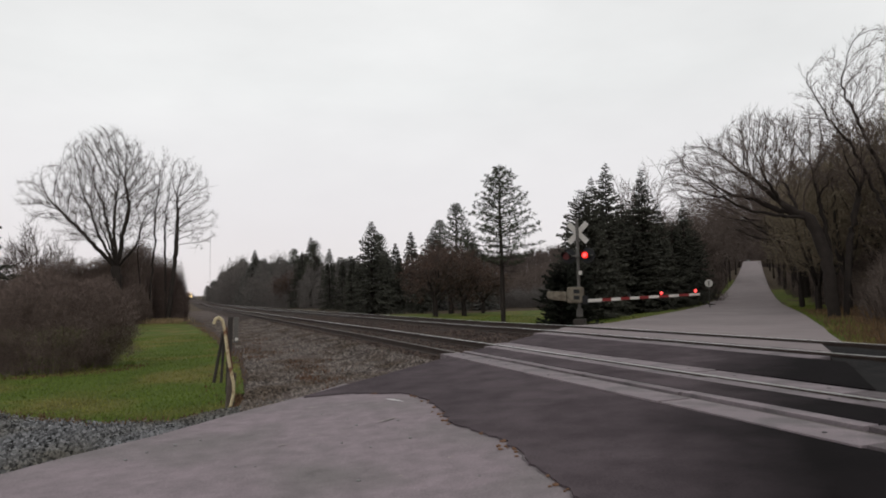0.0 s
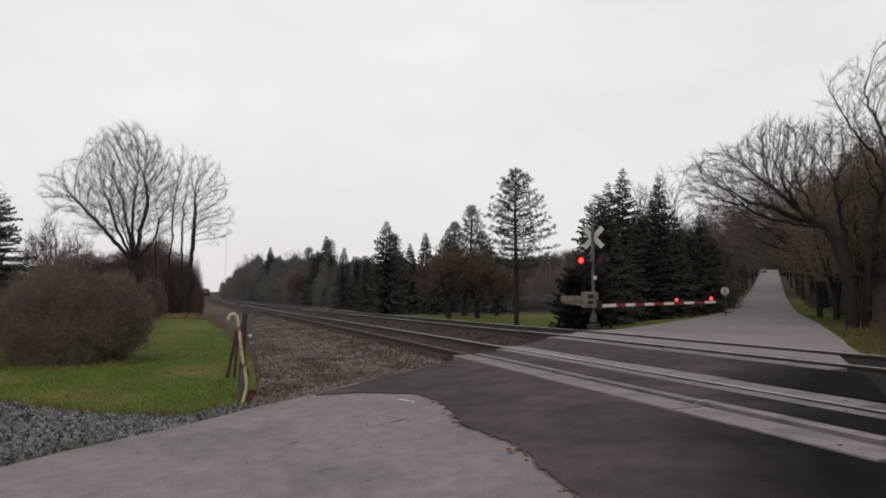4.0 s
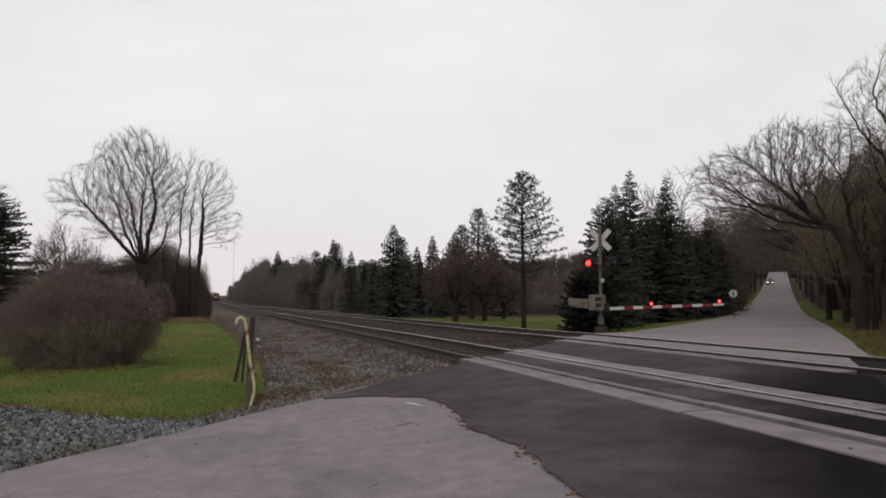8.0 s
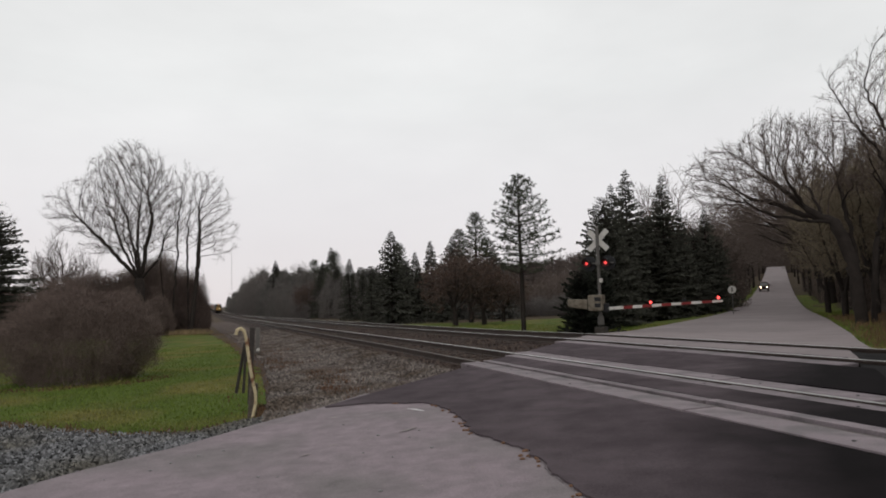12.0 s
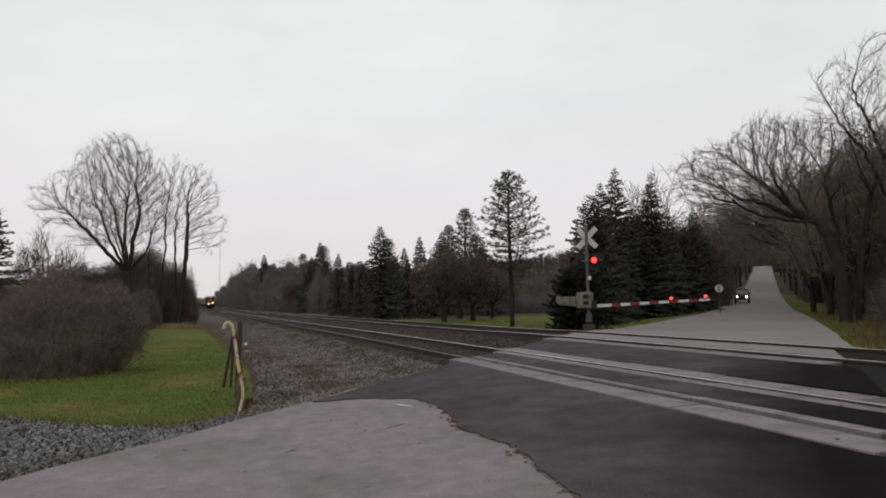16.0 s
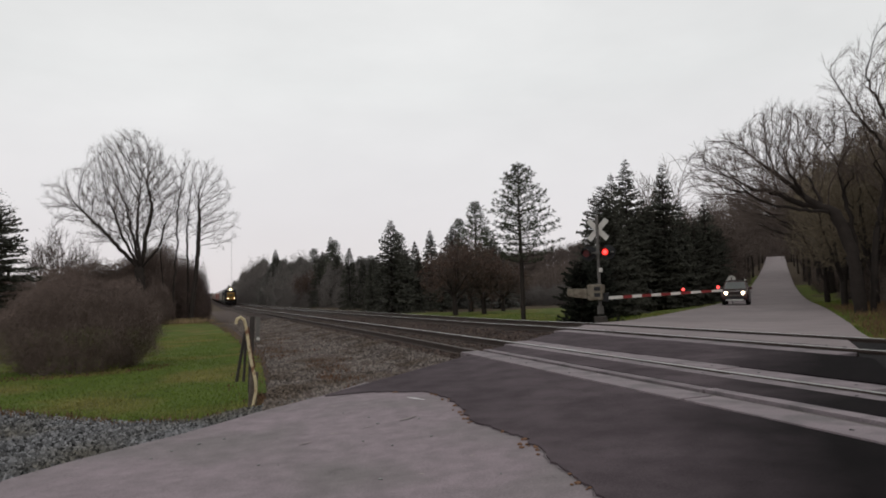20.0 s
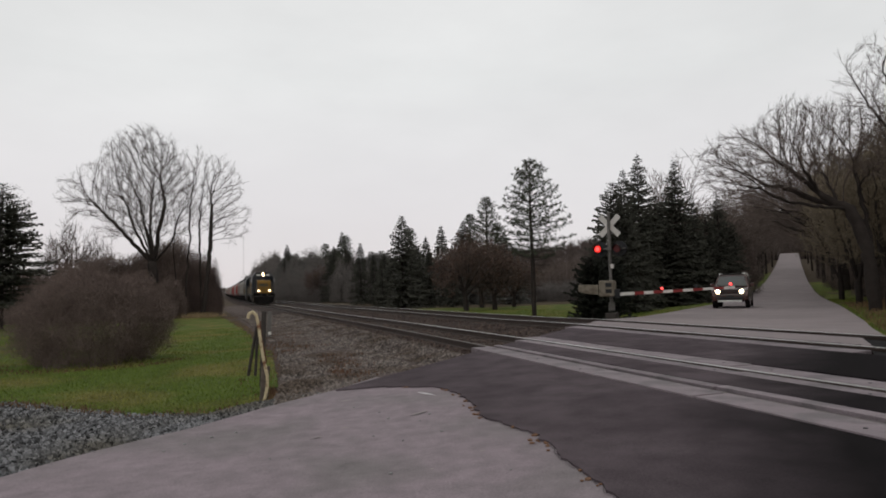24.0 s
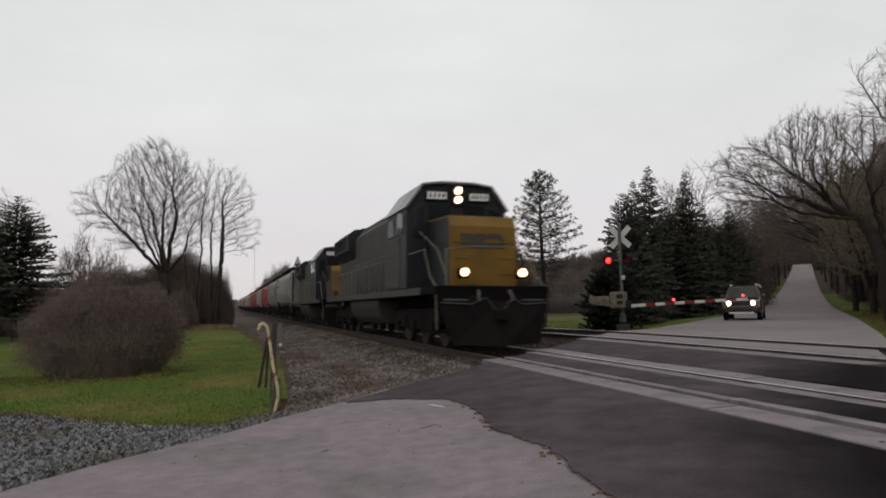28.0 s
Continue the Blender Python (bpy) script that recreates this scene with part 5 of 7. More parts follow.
    for k in range(40):
        b, d = rnd.uniform(20.5, 28.5), rnd.uniform(105, 210)
        again(brush, *at(b, d), rnd.uniform(0, 360), rnd.uniform(2.0, 3.2), rnd.uniform(1.6, 2.6))
    for k in range(26):
        u = rnd.uniform(19, 52)
        again(brush, *xy(u, rnd.uniform(4.6, 8.5)), rnd.uniform(0, 360), rnd.uniform(0.7, 1.3))
    under = shrub("roadside_thicket", "soft brown leafless thicket under the roadside trees", 59, 3.6, 3.2, 3.4, 50, "dry_twig", 0.012, 0.4, 3200, 6, 0.3)
    under["group"] = "hill woods"
    place(under, *xy(44, 5.6), 0, 0.8)
    for k in range(26):
        u = 38 + 5.2 * k + rnd.uniform(-1.5, 1.5)
        again(under, *xy(u, ramp(u, [30, 60, 170], [5.4, 6.2, 6.6]) + rnd.uniform(-0.4, 1.2)), rnd.uniform(0, 360), rnd.uniform(0.7, 1.1), rnd.uniform(0.8, 1.35))
    for k in range(20):
        u = 62 + 6.0 * k + rnd.uniform(-1.5, 1.5)
        again(under, *xy(u, -8.4 - rnd.uniform(0.0, 1.4)), rnd.uniform(0, 360), rnd.uniform(0.7, 1.1), rnd.uniform(0.9, 1.5))
    # unseen spruces added across the tracks, out of view, to shade the crossing's right side
    for x, y, q in ((17.5, 7.0, 1.2), (17, 2.5, 1.3), (18, -2.5, 1.35), (17.5, -7.5, 1.3), (18, -13, 1.3), (21, 4.5, 1.4), (21.5, -5, 1.4), (18, -19, 1.3)):
        again(dk, x, y, rnd.uniform(0, 360), q)
    # the big leaning tree beside the road, and a thin tall one behind it
    roadside_trees()
    # distant woods on the skyline, one joined mass
    V, F, TV, TF, tips = [], [], [], [], []
    for k in range(260):
        if k < 130:
            b, d = rnd.uniform(21.0, 28), rnd.uniform(150, 270)
        elif k < 190:
            b, d = rnd.uniform(-0.6, 5.5), rnd.uniform(230, 420)
        else:
            b, d = rnd.uniform(34, 47), rnd.uniform(330, 420)
        x, y = at(b, d)
        p = Vector((x, y, land(x, y) - 0.2))
        hh = rnd.uniform(5.5, 8.0) if k < 130 else rnd.uniform(10, 15)
        tube(V, F, [p, p + Vector((0, 0, hh * 0.4))], [0.2, 0.13], 4)
        for i in range(5):
            grow(rnd, V, F, TV, TF, p + Vector((0, 0, hh * rnd.uniform(0.25, 0.45))), Vector((rnd.uniform(-1, 1), rnd.uniform(-1, 1), 1.3)), hh * 0.32, 0.09, 2, tips, 0.3, 0.25, 0.55, 3, 0.035, True)
    n = len(V)
    ob = from_lists("distant_woods", V + TV, F + [tuple(i + n for i in f) for f in TF], M["twig"])
    tagged(ob, "hazy leafless woods on the skyline", "woods", kind="stuff")


def roadside_trees():
    """The big tree that leans its limbs over the road, the tall thin one beside it, and olive budding growth behind."""
    turn = -47.4
    big = crown_tree("leaning_tree", "large leafless tree leaning heavy limbs over the road", 88, (
        ((0, 0, -0.3), (-0.12, 0, 1.7), (-0.2, 0, 2.8), (-0.45, 0, 3.8), (-0.8, 0, 4.65)),
        ((-0.8, 0, 4.65), (-1.81, -0.2, 5.35), (-2.71, -0.4, 6.35), (-3.67, -0.5, 7.2)),
        ((-0.8, 0, 4.65), (-2.03, 0.5, 5.2), (-3.06, 0.8, 5.85), (-4.19, 1.0, 6.2)),
        ((-0.8, 0, 4.65), (-2.16, -0.9, 4.9), (-3.13, -1.4, 5.1), (-3.89, -1.8, 5.5)),
        ((-1.2, 0, 4.9), (-1.7, 0.6, 6.5)),
        ((-1.8, 0, 5.3), (-2.5, -1.2, 6.6)),
        ((-2.3, -0.9, 4.9), (-3.2, -1.0, 4.75)),
        ((0.4, 0.5, -0.3), (0.75, 0.6, 3.6), (1.5, 0.8, 6.8)),
        ((0.1, 1.2, -0.3), (-0.1, 1.4, 3.7), (-0.6, 1.8, 7.2))),
        ((-4.3, 0, 6.9, 2.7, 2.6, 1.9), (-2.4, 0, 7.8, 2.4, 2.4, 1.9), (0.6, 0.6, 7.4, 2.2, 2.2, 1.9)), 7000, 0.27, tip=0.0095, step=0.28, reach=1.8, kill=0.38, up=0.14, wander=0.20, focus=(0.3, 0, 3.6), floor=4.9, twigs=3, twig_len=(0.3, 0.85), twig_mat="brush")
    x, y = at(47.4, 34)
    place(big, x, y, turn, 0.96)
    for u, v, q, a in ((60, 4.7, 1.2, -40), (84, 4.9, 1.4, -52), (110, 5.2, 1.6, -38)):
        again(big, *xy(u, v), a, q, q * 0.95, "leafless tree reaching out over the hill road")
    lat = Vector((math.cos(radians(47.4)), -math.sin(radians(47.4)), 0))
    deep = Vector((math.sin(radians(47.4)), math.cos(radians(47.4)), 0))
    tall = crown_tree("roadside_tree", "tall thin pale-barked leafless tree by the road", 79, (
        ((0, 0, -0.3), (-0.5, 0, 3.6), (-1.6, -0.2, 6.9), (-2.3, -0.2, 8.3), (-2.85, -0.2, 9.25), (-3.2, 0, 10.2), (-3.7, 0, 11.3)),
        ((-2.3, -0.2, 8.3), (-2.55, 0.3, 9.5), (-2.8, 0.6, 10.0)),
        ((0.7, 0.5, -0.3), (-0.3, 0.5, 5.0), (-1.5, 0.4, 8.7), (-1.85, 0.3, 9.7), (-2.1, 0.3, 10.6), (-1.8, 0.3, 12.0)),
        ((-0.3, 0.5, 5.0), (0.8, 0.4, 9.0), (1.2, 0.2, 12.0))),
        ((-2.6, 0, 9.4, 1.5, 1.5, 2.4), (-0.9, 0.3, 10.3, 2.0, 1.9, 2.5), (1.0, 0.3, 9.8, 2.0, 2.0, 2.6)), 3400, 0.17, tip=0.008, step=0.30, reach=1.9, kill=0.42, up=0.10, wander=0.20, focus=(0.5, 0, 4.0), twigs=2, twig_len=(0.3, 0.8), twig_mat="brush")
    p = Vector((x, y, 0)) + lat * 2.8 + deep * 0.8
    place(tall, p.x, p.y, turn, 0.95)
    olive = crown_tree("budding_tree", "dense leafless tree hazed with olive-brown buds beside the road", 91, (
        ((0, 0, -0.3), (0, 0, 1.4), (-0.8, 0.4, 4.5), (-1.3, 0.5, 7.0)),
        ((0, 0, 1.4), (0.8, -0.5, 4.6), (1.5, -0.8, 7.4)),
        ((0, 0, 1.4), (0.2, 0.9, 4.8), (0.1, 1.4, 7.8)),
        ((0, 0, 1.4), (-0.2, -1.0, 4.2), (-0.6, -1.7, 6.4))),
        ((0, 0, 5.9, 2.7, 2.6, 3.0), (0, 0, 3.8, 2.3, 2.3, 1.6)), 1800, 0.20, tip=0.012, step=0.40, reach=1.9, kill=0.5, twigs=2, twig_len=(0.3, 0.9), twig_mat="bud", group="hill woods", buds=3, bud_size=0.11)
    place(olive, *at(46.4, 44), 0, 0.92)
    for b, d, q in ((48.3, 42, 1.0), (50.2, 43, 1.08), (52.2, 41, 1.1), (47.4, 50, 1.15), (49.6, 52, 1.2), (54.5, 40, 1.1), (45.3, 56, 1.0)):
        again(olive, *at(b, d), 77 * b, q)


# ---- the crossing signal with its gate
MAST = at(28.85, 27.4)


def build_signal():
    """Mast, crossbuck seen from behind, a pair of flashing lamps each way, gate machine and lowered arm."""
    zg = crossing_z(*MAST) - 0.05
    s = thing("crossing_signal", "railway crossing signal with crossbuck, red lamps and lowered striped gate", "crossing signal", at=pose(MAST[0], MAST[1], zg, 0, 0, -47.0))
    # local x runs across the road, local y along it, away from the tracks
    bm = bmesh.new()
    box(bm, 0, 0, 0.06, 0.42, 0.42, 0.30, bevel=0.03)
    part("footing", bm, M["old_wood"], s, "dark stained footing")
    bm = bmesh.new()
    cyl(bm, (0, 0, 0.3), (0, 0, 4.12), 0.065, 0.06, 14)
    cyl(bm, (0, 0, 4.12), (0, 0, 4.17), 0.075, 0.03, 14)
    cyl(bm, (0, 0, 0.30), (0, 0, 0.62), 0.13, 0.12, 14)
    part("mast", bm, M["pole"], s)
    for a in (45, -45):
        bm = bmesh.new()
        box(bm, 0, 0, 0, 0.21, 0.018, 1.08, bevel=0.004)
        o = part("blade", bm, M["white_sign"], s, "plain back of a white crossbuck blade")
        o.matrix_local = pose(0, 0.075 + (0.02 if a > 0 else 0), 3.62, 0, a, 0)
    bm = bmesh.new()
    cyl(bm, (-0.62, 0, 2.70), (0.62, 0, 2.70), 0.03, 0.03, 10)
    box(bm, 0, 0, 2.70, 0.18, 0.18, 0.14, bevel=0.02)
    part("crossarm", bm, M["pole"], s)
    lenses = []
    for x in (-0.38, 0.38):
        for face in (-1, 1):
            bm = bmesh.new()
            cyl(bm, (0, 0.02 * face, 0), (0, 0.05 * face, 0), 0.30 if face < 0 else 0.30, None, 28)
            part_bg = part("background", bm, M["dark_metal"], s, "round black lamp backing disc") if face > 0 else None
            if part_bg:
                part_bg.matrix_local = pose(x, -0.0, 2.70)
            bm = bmesh.new()
            cyl(bm, (0, 0.05 * face, 0), (0, 0.24 * face, 0), 0.12, 0.15, 20)
            body = part("lamp_housing", bm, M["dark_metal"], s)
            body.matrix_local = pose(x, 0, 2.70)
            bm = bmesh.new()
            # half-round hood over the lens
            for k in range(13):
                a = radians(-20 + 220 * k / 12)
                b = radians(-20 + 220 * (k + 1) / 12)
                if k < 12:
                    q = [(0.165 * math.cos(w), y * face, 0.165 * math.sin(w)) for w in (a, b) for y in (0.20, 0.52 - 0.10 * abs(k - 6) / 6)]
                    vs = [bm.verts.new(p) for p in (q[0], q[1], q[3], q[2])]
                    bm.faces.new(vs)
            bmesh.ops.solidify(bm, geom=bm.faces[:], thickness=0.006)
            hd = part("hood", bm, M["dark_metal"], s)
            hd.matrix_local = pose(x, 0, 2.70)
            if face < 0:
                bm = bmesh.new()
                cyl(bm, (0, -0.012, 0), (0, -0.004, 0), 0.148, 0.148, 24)
                ln = part("lens", bm, M["red_dark"], s, "round red lamp lens")
                ln.matrix_local = pose(x, -0.27, 2.70)
                bm = bmesh.new()
                bmesh.ops.create_uvsphere(bm, u_segments=20, v_segments=10, radius=0.128, matrix=Matrix.Diagonal((1, 0.25, 1, 1)))
                gl = part("lamp_bulb", bm, M["red_glow"], s, "glowing red lamp")
                gl.matrix_local = pose(x, -0.30, 2.70)
                bm = bmesh.new()
                bmesh.ops.create_uvsphere(bm, u_segments=16, v_segments=8, radius=0.085, matrix=Matrix.Diagonal((1, 0.3, 1, 1)))
                core = part("filament", bm, M["red_core"], gl)
                core.matrix_local = pose(0, -0.035, 0)
                lenses.append(gl)
    # small fittings on the mast
    bm = bmesh.new()
    box(bm, 0.10, -0.06, 2.02, 0.12, 0.10, 0.16, bevel=0.015)
    part("junction_box", bm, M["white_sign"], s)
    # gate machine
    bm = bmesh.new()
    box(bm, -0.05, -0.28, 1.15, 0.58, 0.42, 0.62, bevel=0.05)
    part("gate_machine", bm, M["cabinet"], s, "cream painted gate machine housing")
    for z in (1.29, 1.05):
        bm = bmesh.new()
        box(bm, 0.06, -0.50, z, 0.24, 0.02, 0.15, bevel=0.01)
        part("hatch", bm, M["dark_metal"], s)
    bm = bmesh.new()
    prism(bm, [(-0.35, 0.92), (-0.35, 1.30), (-1.15, 1.32), (-1.15, 1.04), (-0.8, 0.96)], -0.52, -0.36, "y", 0.02)
    part("counterweight", bm, M["cabinet"], s, "pale tapered gate counterweight")
    bm = bmesh.new()
    box(bm, 0.30, -0.30, 0.95, 0.30, 0.10, 0.34, bevel=0.02)
    part("arm_bracket", bm, M["dark_metal"], s)
    L, n = 4.25, 12
    for i in range(n):
        bm = bmesh.new()
        w0, w1 = 0.125 - 0.045 * i / n, 0.125 - 0.045 * (i + 1) / n
        x0, x1 = L * i / n, L * (i + 1) / n
        prism(bm, [(x0, -w0 / 2), (x1, -w1 / 2), (x1, w1 / 2), (x0, w0 / 2)], -0.02, 0.02, "y")
        red = i > 1 and i % 2 == 0
        o = part("gate_arm", bm, M["red_tape"] if red else M["white_sign"], s, "red band of the gate arm" if red else "white band of the gate arm")
        o.matrix_local = pose(0.30, -0.30, 0.92, 0, -2.4, 0)
    arm = []
    for f, kind in ((0.41, "a"), (0.69, "b"), (0.97, "t")):
        bm = bmesh.new()
        cyl(bm, (0, -0.06, 0), (0, 0.06, 0), 0.06, 0.06, 14)
        box(bm, 0, 0, -0.07, 0.03, 0.03, 0.08)
        hs = part("arm_lamp", bm, M["dark_metal"], s)
        hs.matrix_local = pose(0.30 + L * f, -0.30, 0.92 + L * f * 0.042 + 0.12)
        bm = bmesh.new()
        bmesh.ops.create_uvsphere(bm, u_segments=14, v_segments=8, radius=0.052)
        o = part("lamp_bulb", bm, M["red_core"] if kind == "t" else M["red_core"], s, "glowing red arm lamp")
        o.matrix_local = pose(0.30 + L * f, -0.37, 0.92 + L * f * 0.042 + 0.12)
        arm.append(o)
    return lenses, arm


# ---- the freight train
M["loco_yellow"] = mat("faded_yellow_paint", (0.165, 0.088, 0.011), 0.6, scale=2, vary=0.2, tint=(0.10, 0.055, 0.010), tint_scale=1.4, tint_amount=0.5)
M["loco_blue"] = mat("dark_navy_paint", (0.0076, 0.0093, 0.0136), 0.5, scale=2, vary=0.2, tint=(0.018, 0.018, 0.018), tint_scale=1.2)
M["loco_grey"] = mat("grimy_grey_paint", (0.068, 0.066, 0.062), 0.7, scale=1.5, vary=0.18, tint=(0.06, 0.055, 0.05), tint_scale=0.9, tint_amount=0.7, spec=0.08)
M["loco_frame"] = mat("oily_black_frame", (0.0060, 0.0054, 0.0054), 0.9, scale=3, vary=0.3, spec=0.08)
M["grime"] = mat("dusty_truck_metal", (0.012, 0.0105, 0.010), 0.95, scale=3, vary=0.3, spec=0.08)
# pale tone painted in for the sky's highlight on the worn roof
M["roof_shell"] = mat("worn_sheen_roof_paint", (0.16, 0.16, 0.16), 0.35, scale=2, vary=0.25, tint=(0.02, 0.022, 0.03), tint_scale=1.0, tint_amount=0.9, spec=0.5)
M["hopper_pale"] = mat("pale_worn_metal", (0.34, 0.34, 0.33), 0.5, vary=0.15)
M["rail_paint"] = mat("worn_pale_handrail_paint", (0.16, 0.135, 0.10), 0.6, scale=3, vary=0.25, spec=0.1)
M["tank_grey"] = mat("dusty_fuel_tank", (0.048, 0.045, 0.044), 0.7, scale=2, vary=0.25, spec=0.08)
M["glass"] = mat("dark_cab_glass", (0.012, 0.014, 0.016), 0.06, vary=0.05, bump=0)
M["board"] = mat("lit_number_board", (0.62, 0.62, 0.60), 0.5, glow=(0.9, 0.92, 0.9), glow_power=0.12, bump=0)
M["bar"] = mat("dark_lettering", (0.05, 0.045, 0.03), 0.6, bump=0)
M["steel_wheel"] = mat("worn_wheel_steel", (0.06, 0.052, 0.048), 0.6, metal=0.5, vary=0.25, spec=0.08)
M["hopper_grey"] = mat("pale_grey_hopper_paint", (0.27, 0.262, 0.245), 0.6, scale=1.2, vary=0.16, tint=(0.22, 0.19, 0.16), tint_scale=0.7, tint_amount=0.6)
M["hopper_red"] = mat("faded_red_hopper_paint", (0.26, 0.045, 0.042), 0.6, scale=1.2, vary=0.16, tint=(0.24, 0.06, 0.05), tint_scale=0.7, tint_amount=0.6)
M["hopper_tan"] = mat("pale_tan_hopper_paint", (0.20, 0.185, 0.165), 0.6, scale=1.2, vary=0.16, tint=(0.2, 0.17, 0.14), tint_scale=0.7, tint_amount=0.6)


def axle(bm, y, r=0.51):
    for x in (-0.7525, 0.7525):
        s = 1 if x > 0 else -1
        cyl(bm, (x - 0.05, y, r), (x + 0.07 * s, y, r), r, r, 26)
        cyl(bm, (x - 0.085 * s, y, r), (x - 0.04 * s, y, r), r + 0.028, r + 0.02, 26)
    cyl(bm, (-0.75, y, r), (0.75, y, r), 0.09, 0.09, 10)


def truck(parent, ym, axles, span):
    """A bogie: side frames with springs, axle boxes, and its wheelsets."""
    for x in (-1.05, 1.05):
        bm = bmesh.new()
        prism(bm, [(ym - span / 2 - 0.55, 0.62), (ym - span / 2 - 0.55, 0.92), (ym - span / 2 + 0.2, 1.02), (ym + span / 2 - 0.2, 1.02), (ym + span / 2 + 0.55, 0.92), (ym + span / 2 + 0.55, 0.62), (ym + span / 2 - 0.1, 0.45), (ym - span / 2 + 0.1, 0.45)], x - 0.09, x + 0.09, "x", 0.02)
        for k in range(axles):
            y = ym - span / 2 + span * k / (axles - 1)
            box(bm, x * 1.06, y, 0.52, 0.24, 0.34, 0.36, bevel=0.03)
            if k < axles - 1:
                ys = y + span / (axles - 1) / 2
                for o in (-0.14, 0.14):
                    cyl(bm, (x * 1.05, ys + o, 0.42), (x * 1.05, ys + o, 0.85), 0.085, 0.085, 10)
        part("side_frame", bm, M["grime"], parent, "dusty truck side frame")
    for k in range(axles):
        bm = bmesh.new()
        axle(bm, ym - span / 2 + span * k / (axles - 1), 0.51 if axles > 2 else 0.46)
        part("wheelset", bm, M["steel_wheel"], parent)


def coupler(parent, y, s):
    bm = bmesh.new()
    box(bm, 0, y + 0.25 * s, 0.88, 0.22, 0.6, 0.2, bevel=0.03)
    box(bm, 0.05, y + 0.58 * s, 0.88, 0.34, 0.22, 0.30, bevel=0.06)
    part("coupler", bm, M["grime"], parent)


def locomotive(label, lit):
    """A six-axle road engine with a low nose: the cab leads, the long hood trails."""
    t = thing("locomotive", label, "locomotive")
    bm = bmesh.new()
    box(bm, 0, 0, 1.50, 3.08, 20.2, 0.20, bevel=0.02)
    box(bm, 0, 0, 1.28, 1.3, 19.6, 0.36)
    part("underframe", bm, M["loco_frame"], t, "oily black underframe")
    for x in (-1.55, 1.55):
        bm = bmesh.new()
        box(bm, x, -0.6, 1.50, 0.03, 18.6, 0.20, bevel=0.005)
        part("sill", bm, M["loco_grey"], t, "dirty pale sill stripe")
    # low nose
    bm = bmesh.new()
    prism(bm, [(7.0, 1.6), (9.38, 1.6), (9.38, 3.22), (9.22, 3.50), (7.0, 3.58)], -0.94, 0.94, "x", 0.06)
    part("nose", bm, M["loco_blue"], t, "dark navy sides of the low nose")
    bm = bmesh.new()
    prism(bm, [(9.32, 1.63), (9.386, 1.63), (9.386, 3.22), (9.23, 3.508), (7.25, 3.585), (7.25, 3.54), (9.19, 3.46), (9.32, 3.20)], -0.945, 0.945, "x", 0.015)
    part("nose_front", bm, M["loco_yellow"], t, "faded yellow nose front")
    bm = bmesh.new()
    # a stylised emblem as plain dark blocks
    for x0, w in ((-0.60, 0.40), (-0.16, 0.34), (0.22, 0.36)):
        prism(bm, [(x0, 2.62), (x0 + w, 2.62), (x0 + w + 0.07, 2.78), (x0 + w + 0.07, 3.02), (x0 + 0.10, 3.02), (x0, 2.86)], 9.384, 9.396, "y")
        part("emblem", bm, M["bar"], t, "worn dark block of the nose emblem")
        bm = bmesh.new()
    box(bm, -0.24, 9.397, 2.82, 0.40, 0.012, 0.09, bevel=0.003)
    part("emblem_stripe", bm, M["loco_yellow"], t, "yellow stripe through the emblem")
    for x in (-0.62, 0.62):
        for k in range(3):
            bm = bmesh.new()
            pipe(bm, [Vector(p) for p in ((x - 0.16, 9.38, 1.95 + 0.42 * k), (x - 0.16, 9.44, 1.95 + 0.42 * k), (x + 0.16, 9.44, 1.95 + 0.42 * k), (x + 0.16, 9.38, 1.95 + 0.42 * k))], 0.012, 6)
            part("grab_iron", bm, M["loco_yellow"], t)
    bm = bmesh.new()
    pipe(bm, [Vector(p) for p in ((-1.22, 9.95, 2.55), (-0.5, 10.0, 2.62), (0.5, 10.0, 2.62), (1.22, 9.95, 2.55))], 0.014, 6)
    for x in (-1.22, 1.22):
        cyl(bm, (x, 9.95, 1.6), (x, 9.95, 2.55), 0.018, 0.018, 6)
    part("front_rail", bm, M["rail_paint"], t, "thin pale rail across the nose")
    bm = bmesh.new()
    box(bm, 0.42, 9.392, 2.08, 0.60, 0.02, 0.85, bevel=0.01)
    part("nose_door", bm, M["loco_yellow"], t)
    # cab
    out = [(-1.56, 1.6), (-1.56, 3.95), (-1.06, 4.68), (-0.5, 4.75), (0.5, 4.75), (1.06, 4.68), (1.56, 3.95), (1.56, 1.6)]
    bm = bmesh.new()
    prism(bm, out, 4.55, 7.15, "y", 0.04)
    part("cab", bm, M["loco_blue"], t, "dark navy cab")
    bm = bmesh.new()
    prism(bm, [(-1.62, 3.98), (-1.10, 4.72), (-0.5, 4.80), (0.5, 4.80), (1.10, 4.72), (1.62, 3.98), (1.56, 3.96), (1.06, 4.67), (0.5, 4.74), (-0.5, 4.74), (-1.06, 4.67), (-1.56, 3.96)], 4.4, 7.3, "y")
    part("cab_roof", bm, M["roof_shell"], t, "dark worn roof shell, paled to imitate sky sheen")
    for x in (-1, 1):
        bm = bmesh.new()
        box(bm, 1.565 * x, 5.55, 2.42, 0.03, 1.75, 1.50, bevel=0.01)
        part("cab_side", bm, M["loco_grey"], t, "dusty grey lower cab side")
        bm = bmesh.new()
        box(bm, 1.66 * x, 6.82, 3.62, 0.16, 0.05, 0.42, pose(0, 0, 0, 0, 0, -25 * x), bevel=0.01)
        part("wind_deflector", bm, M["hopper_pale"], t, "pale wind deflector beside the cab window")
        bm = bmesh.new()
        prism(bm, [(0.20 * x, 3.62), (0.88 * x, 3.62), (0.88 * x, 4.10), (0.20 * x, 4.12)], 7.14, 7.17, "y")
        part("windshield", bm, M["glass"], t, "dark windshield pane")
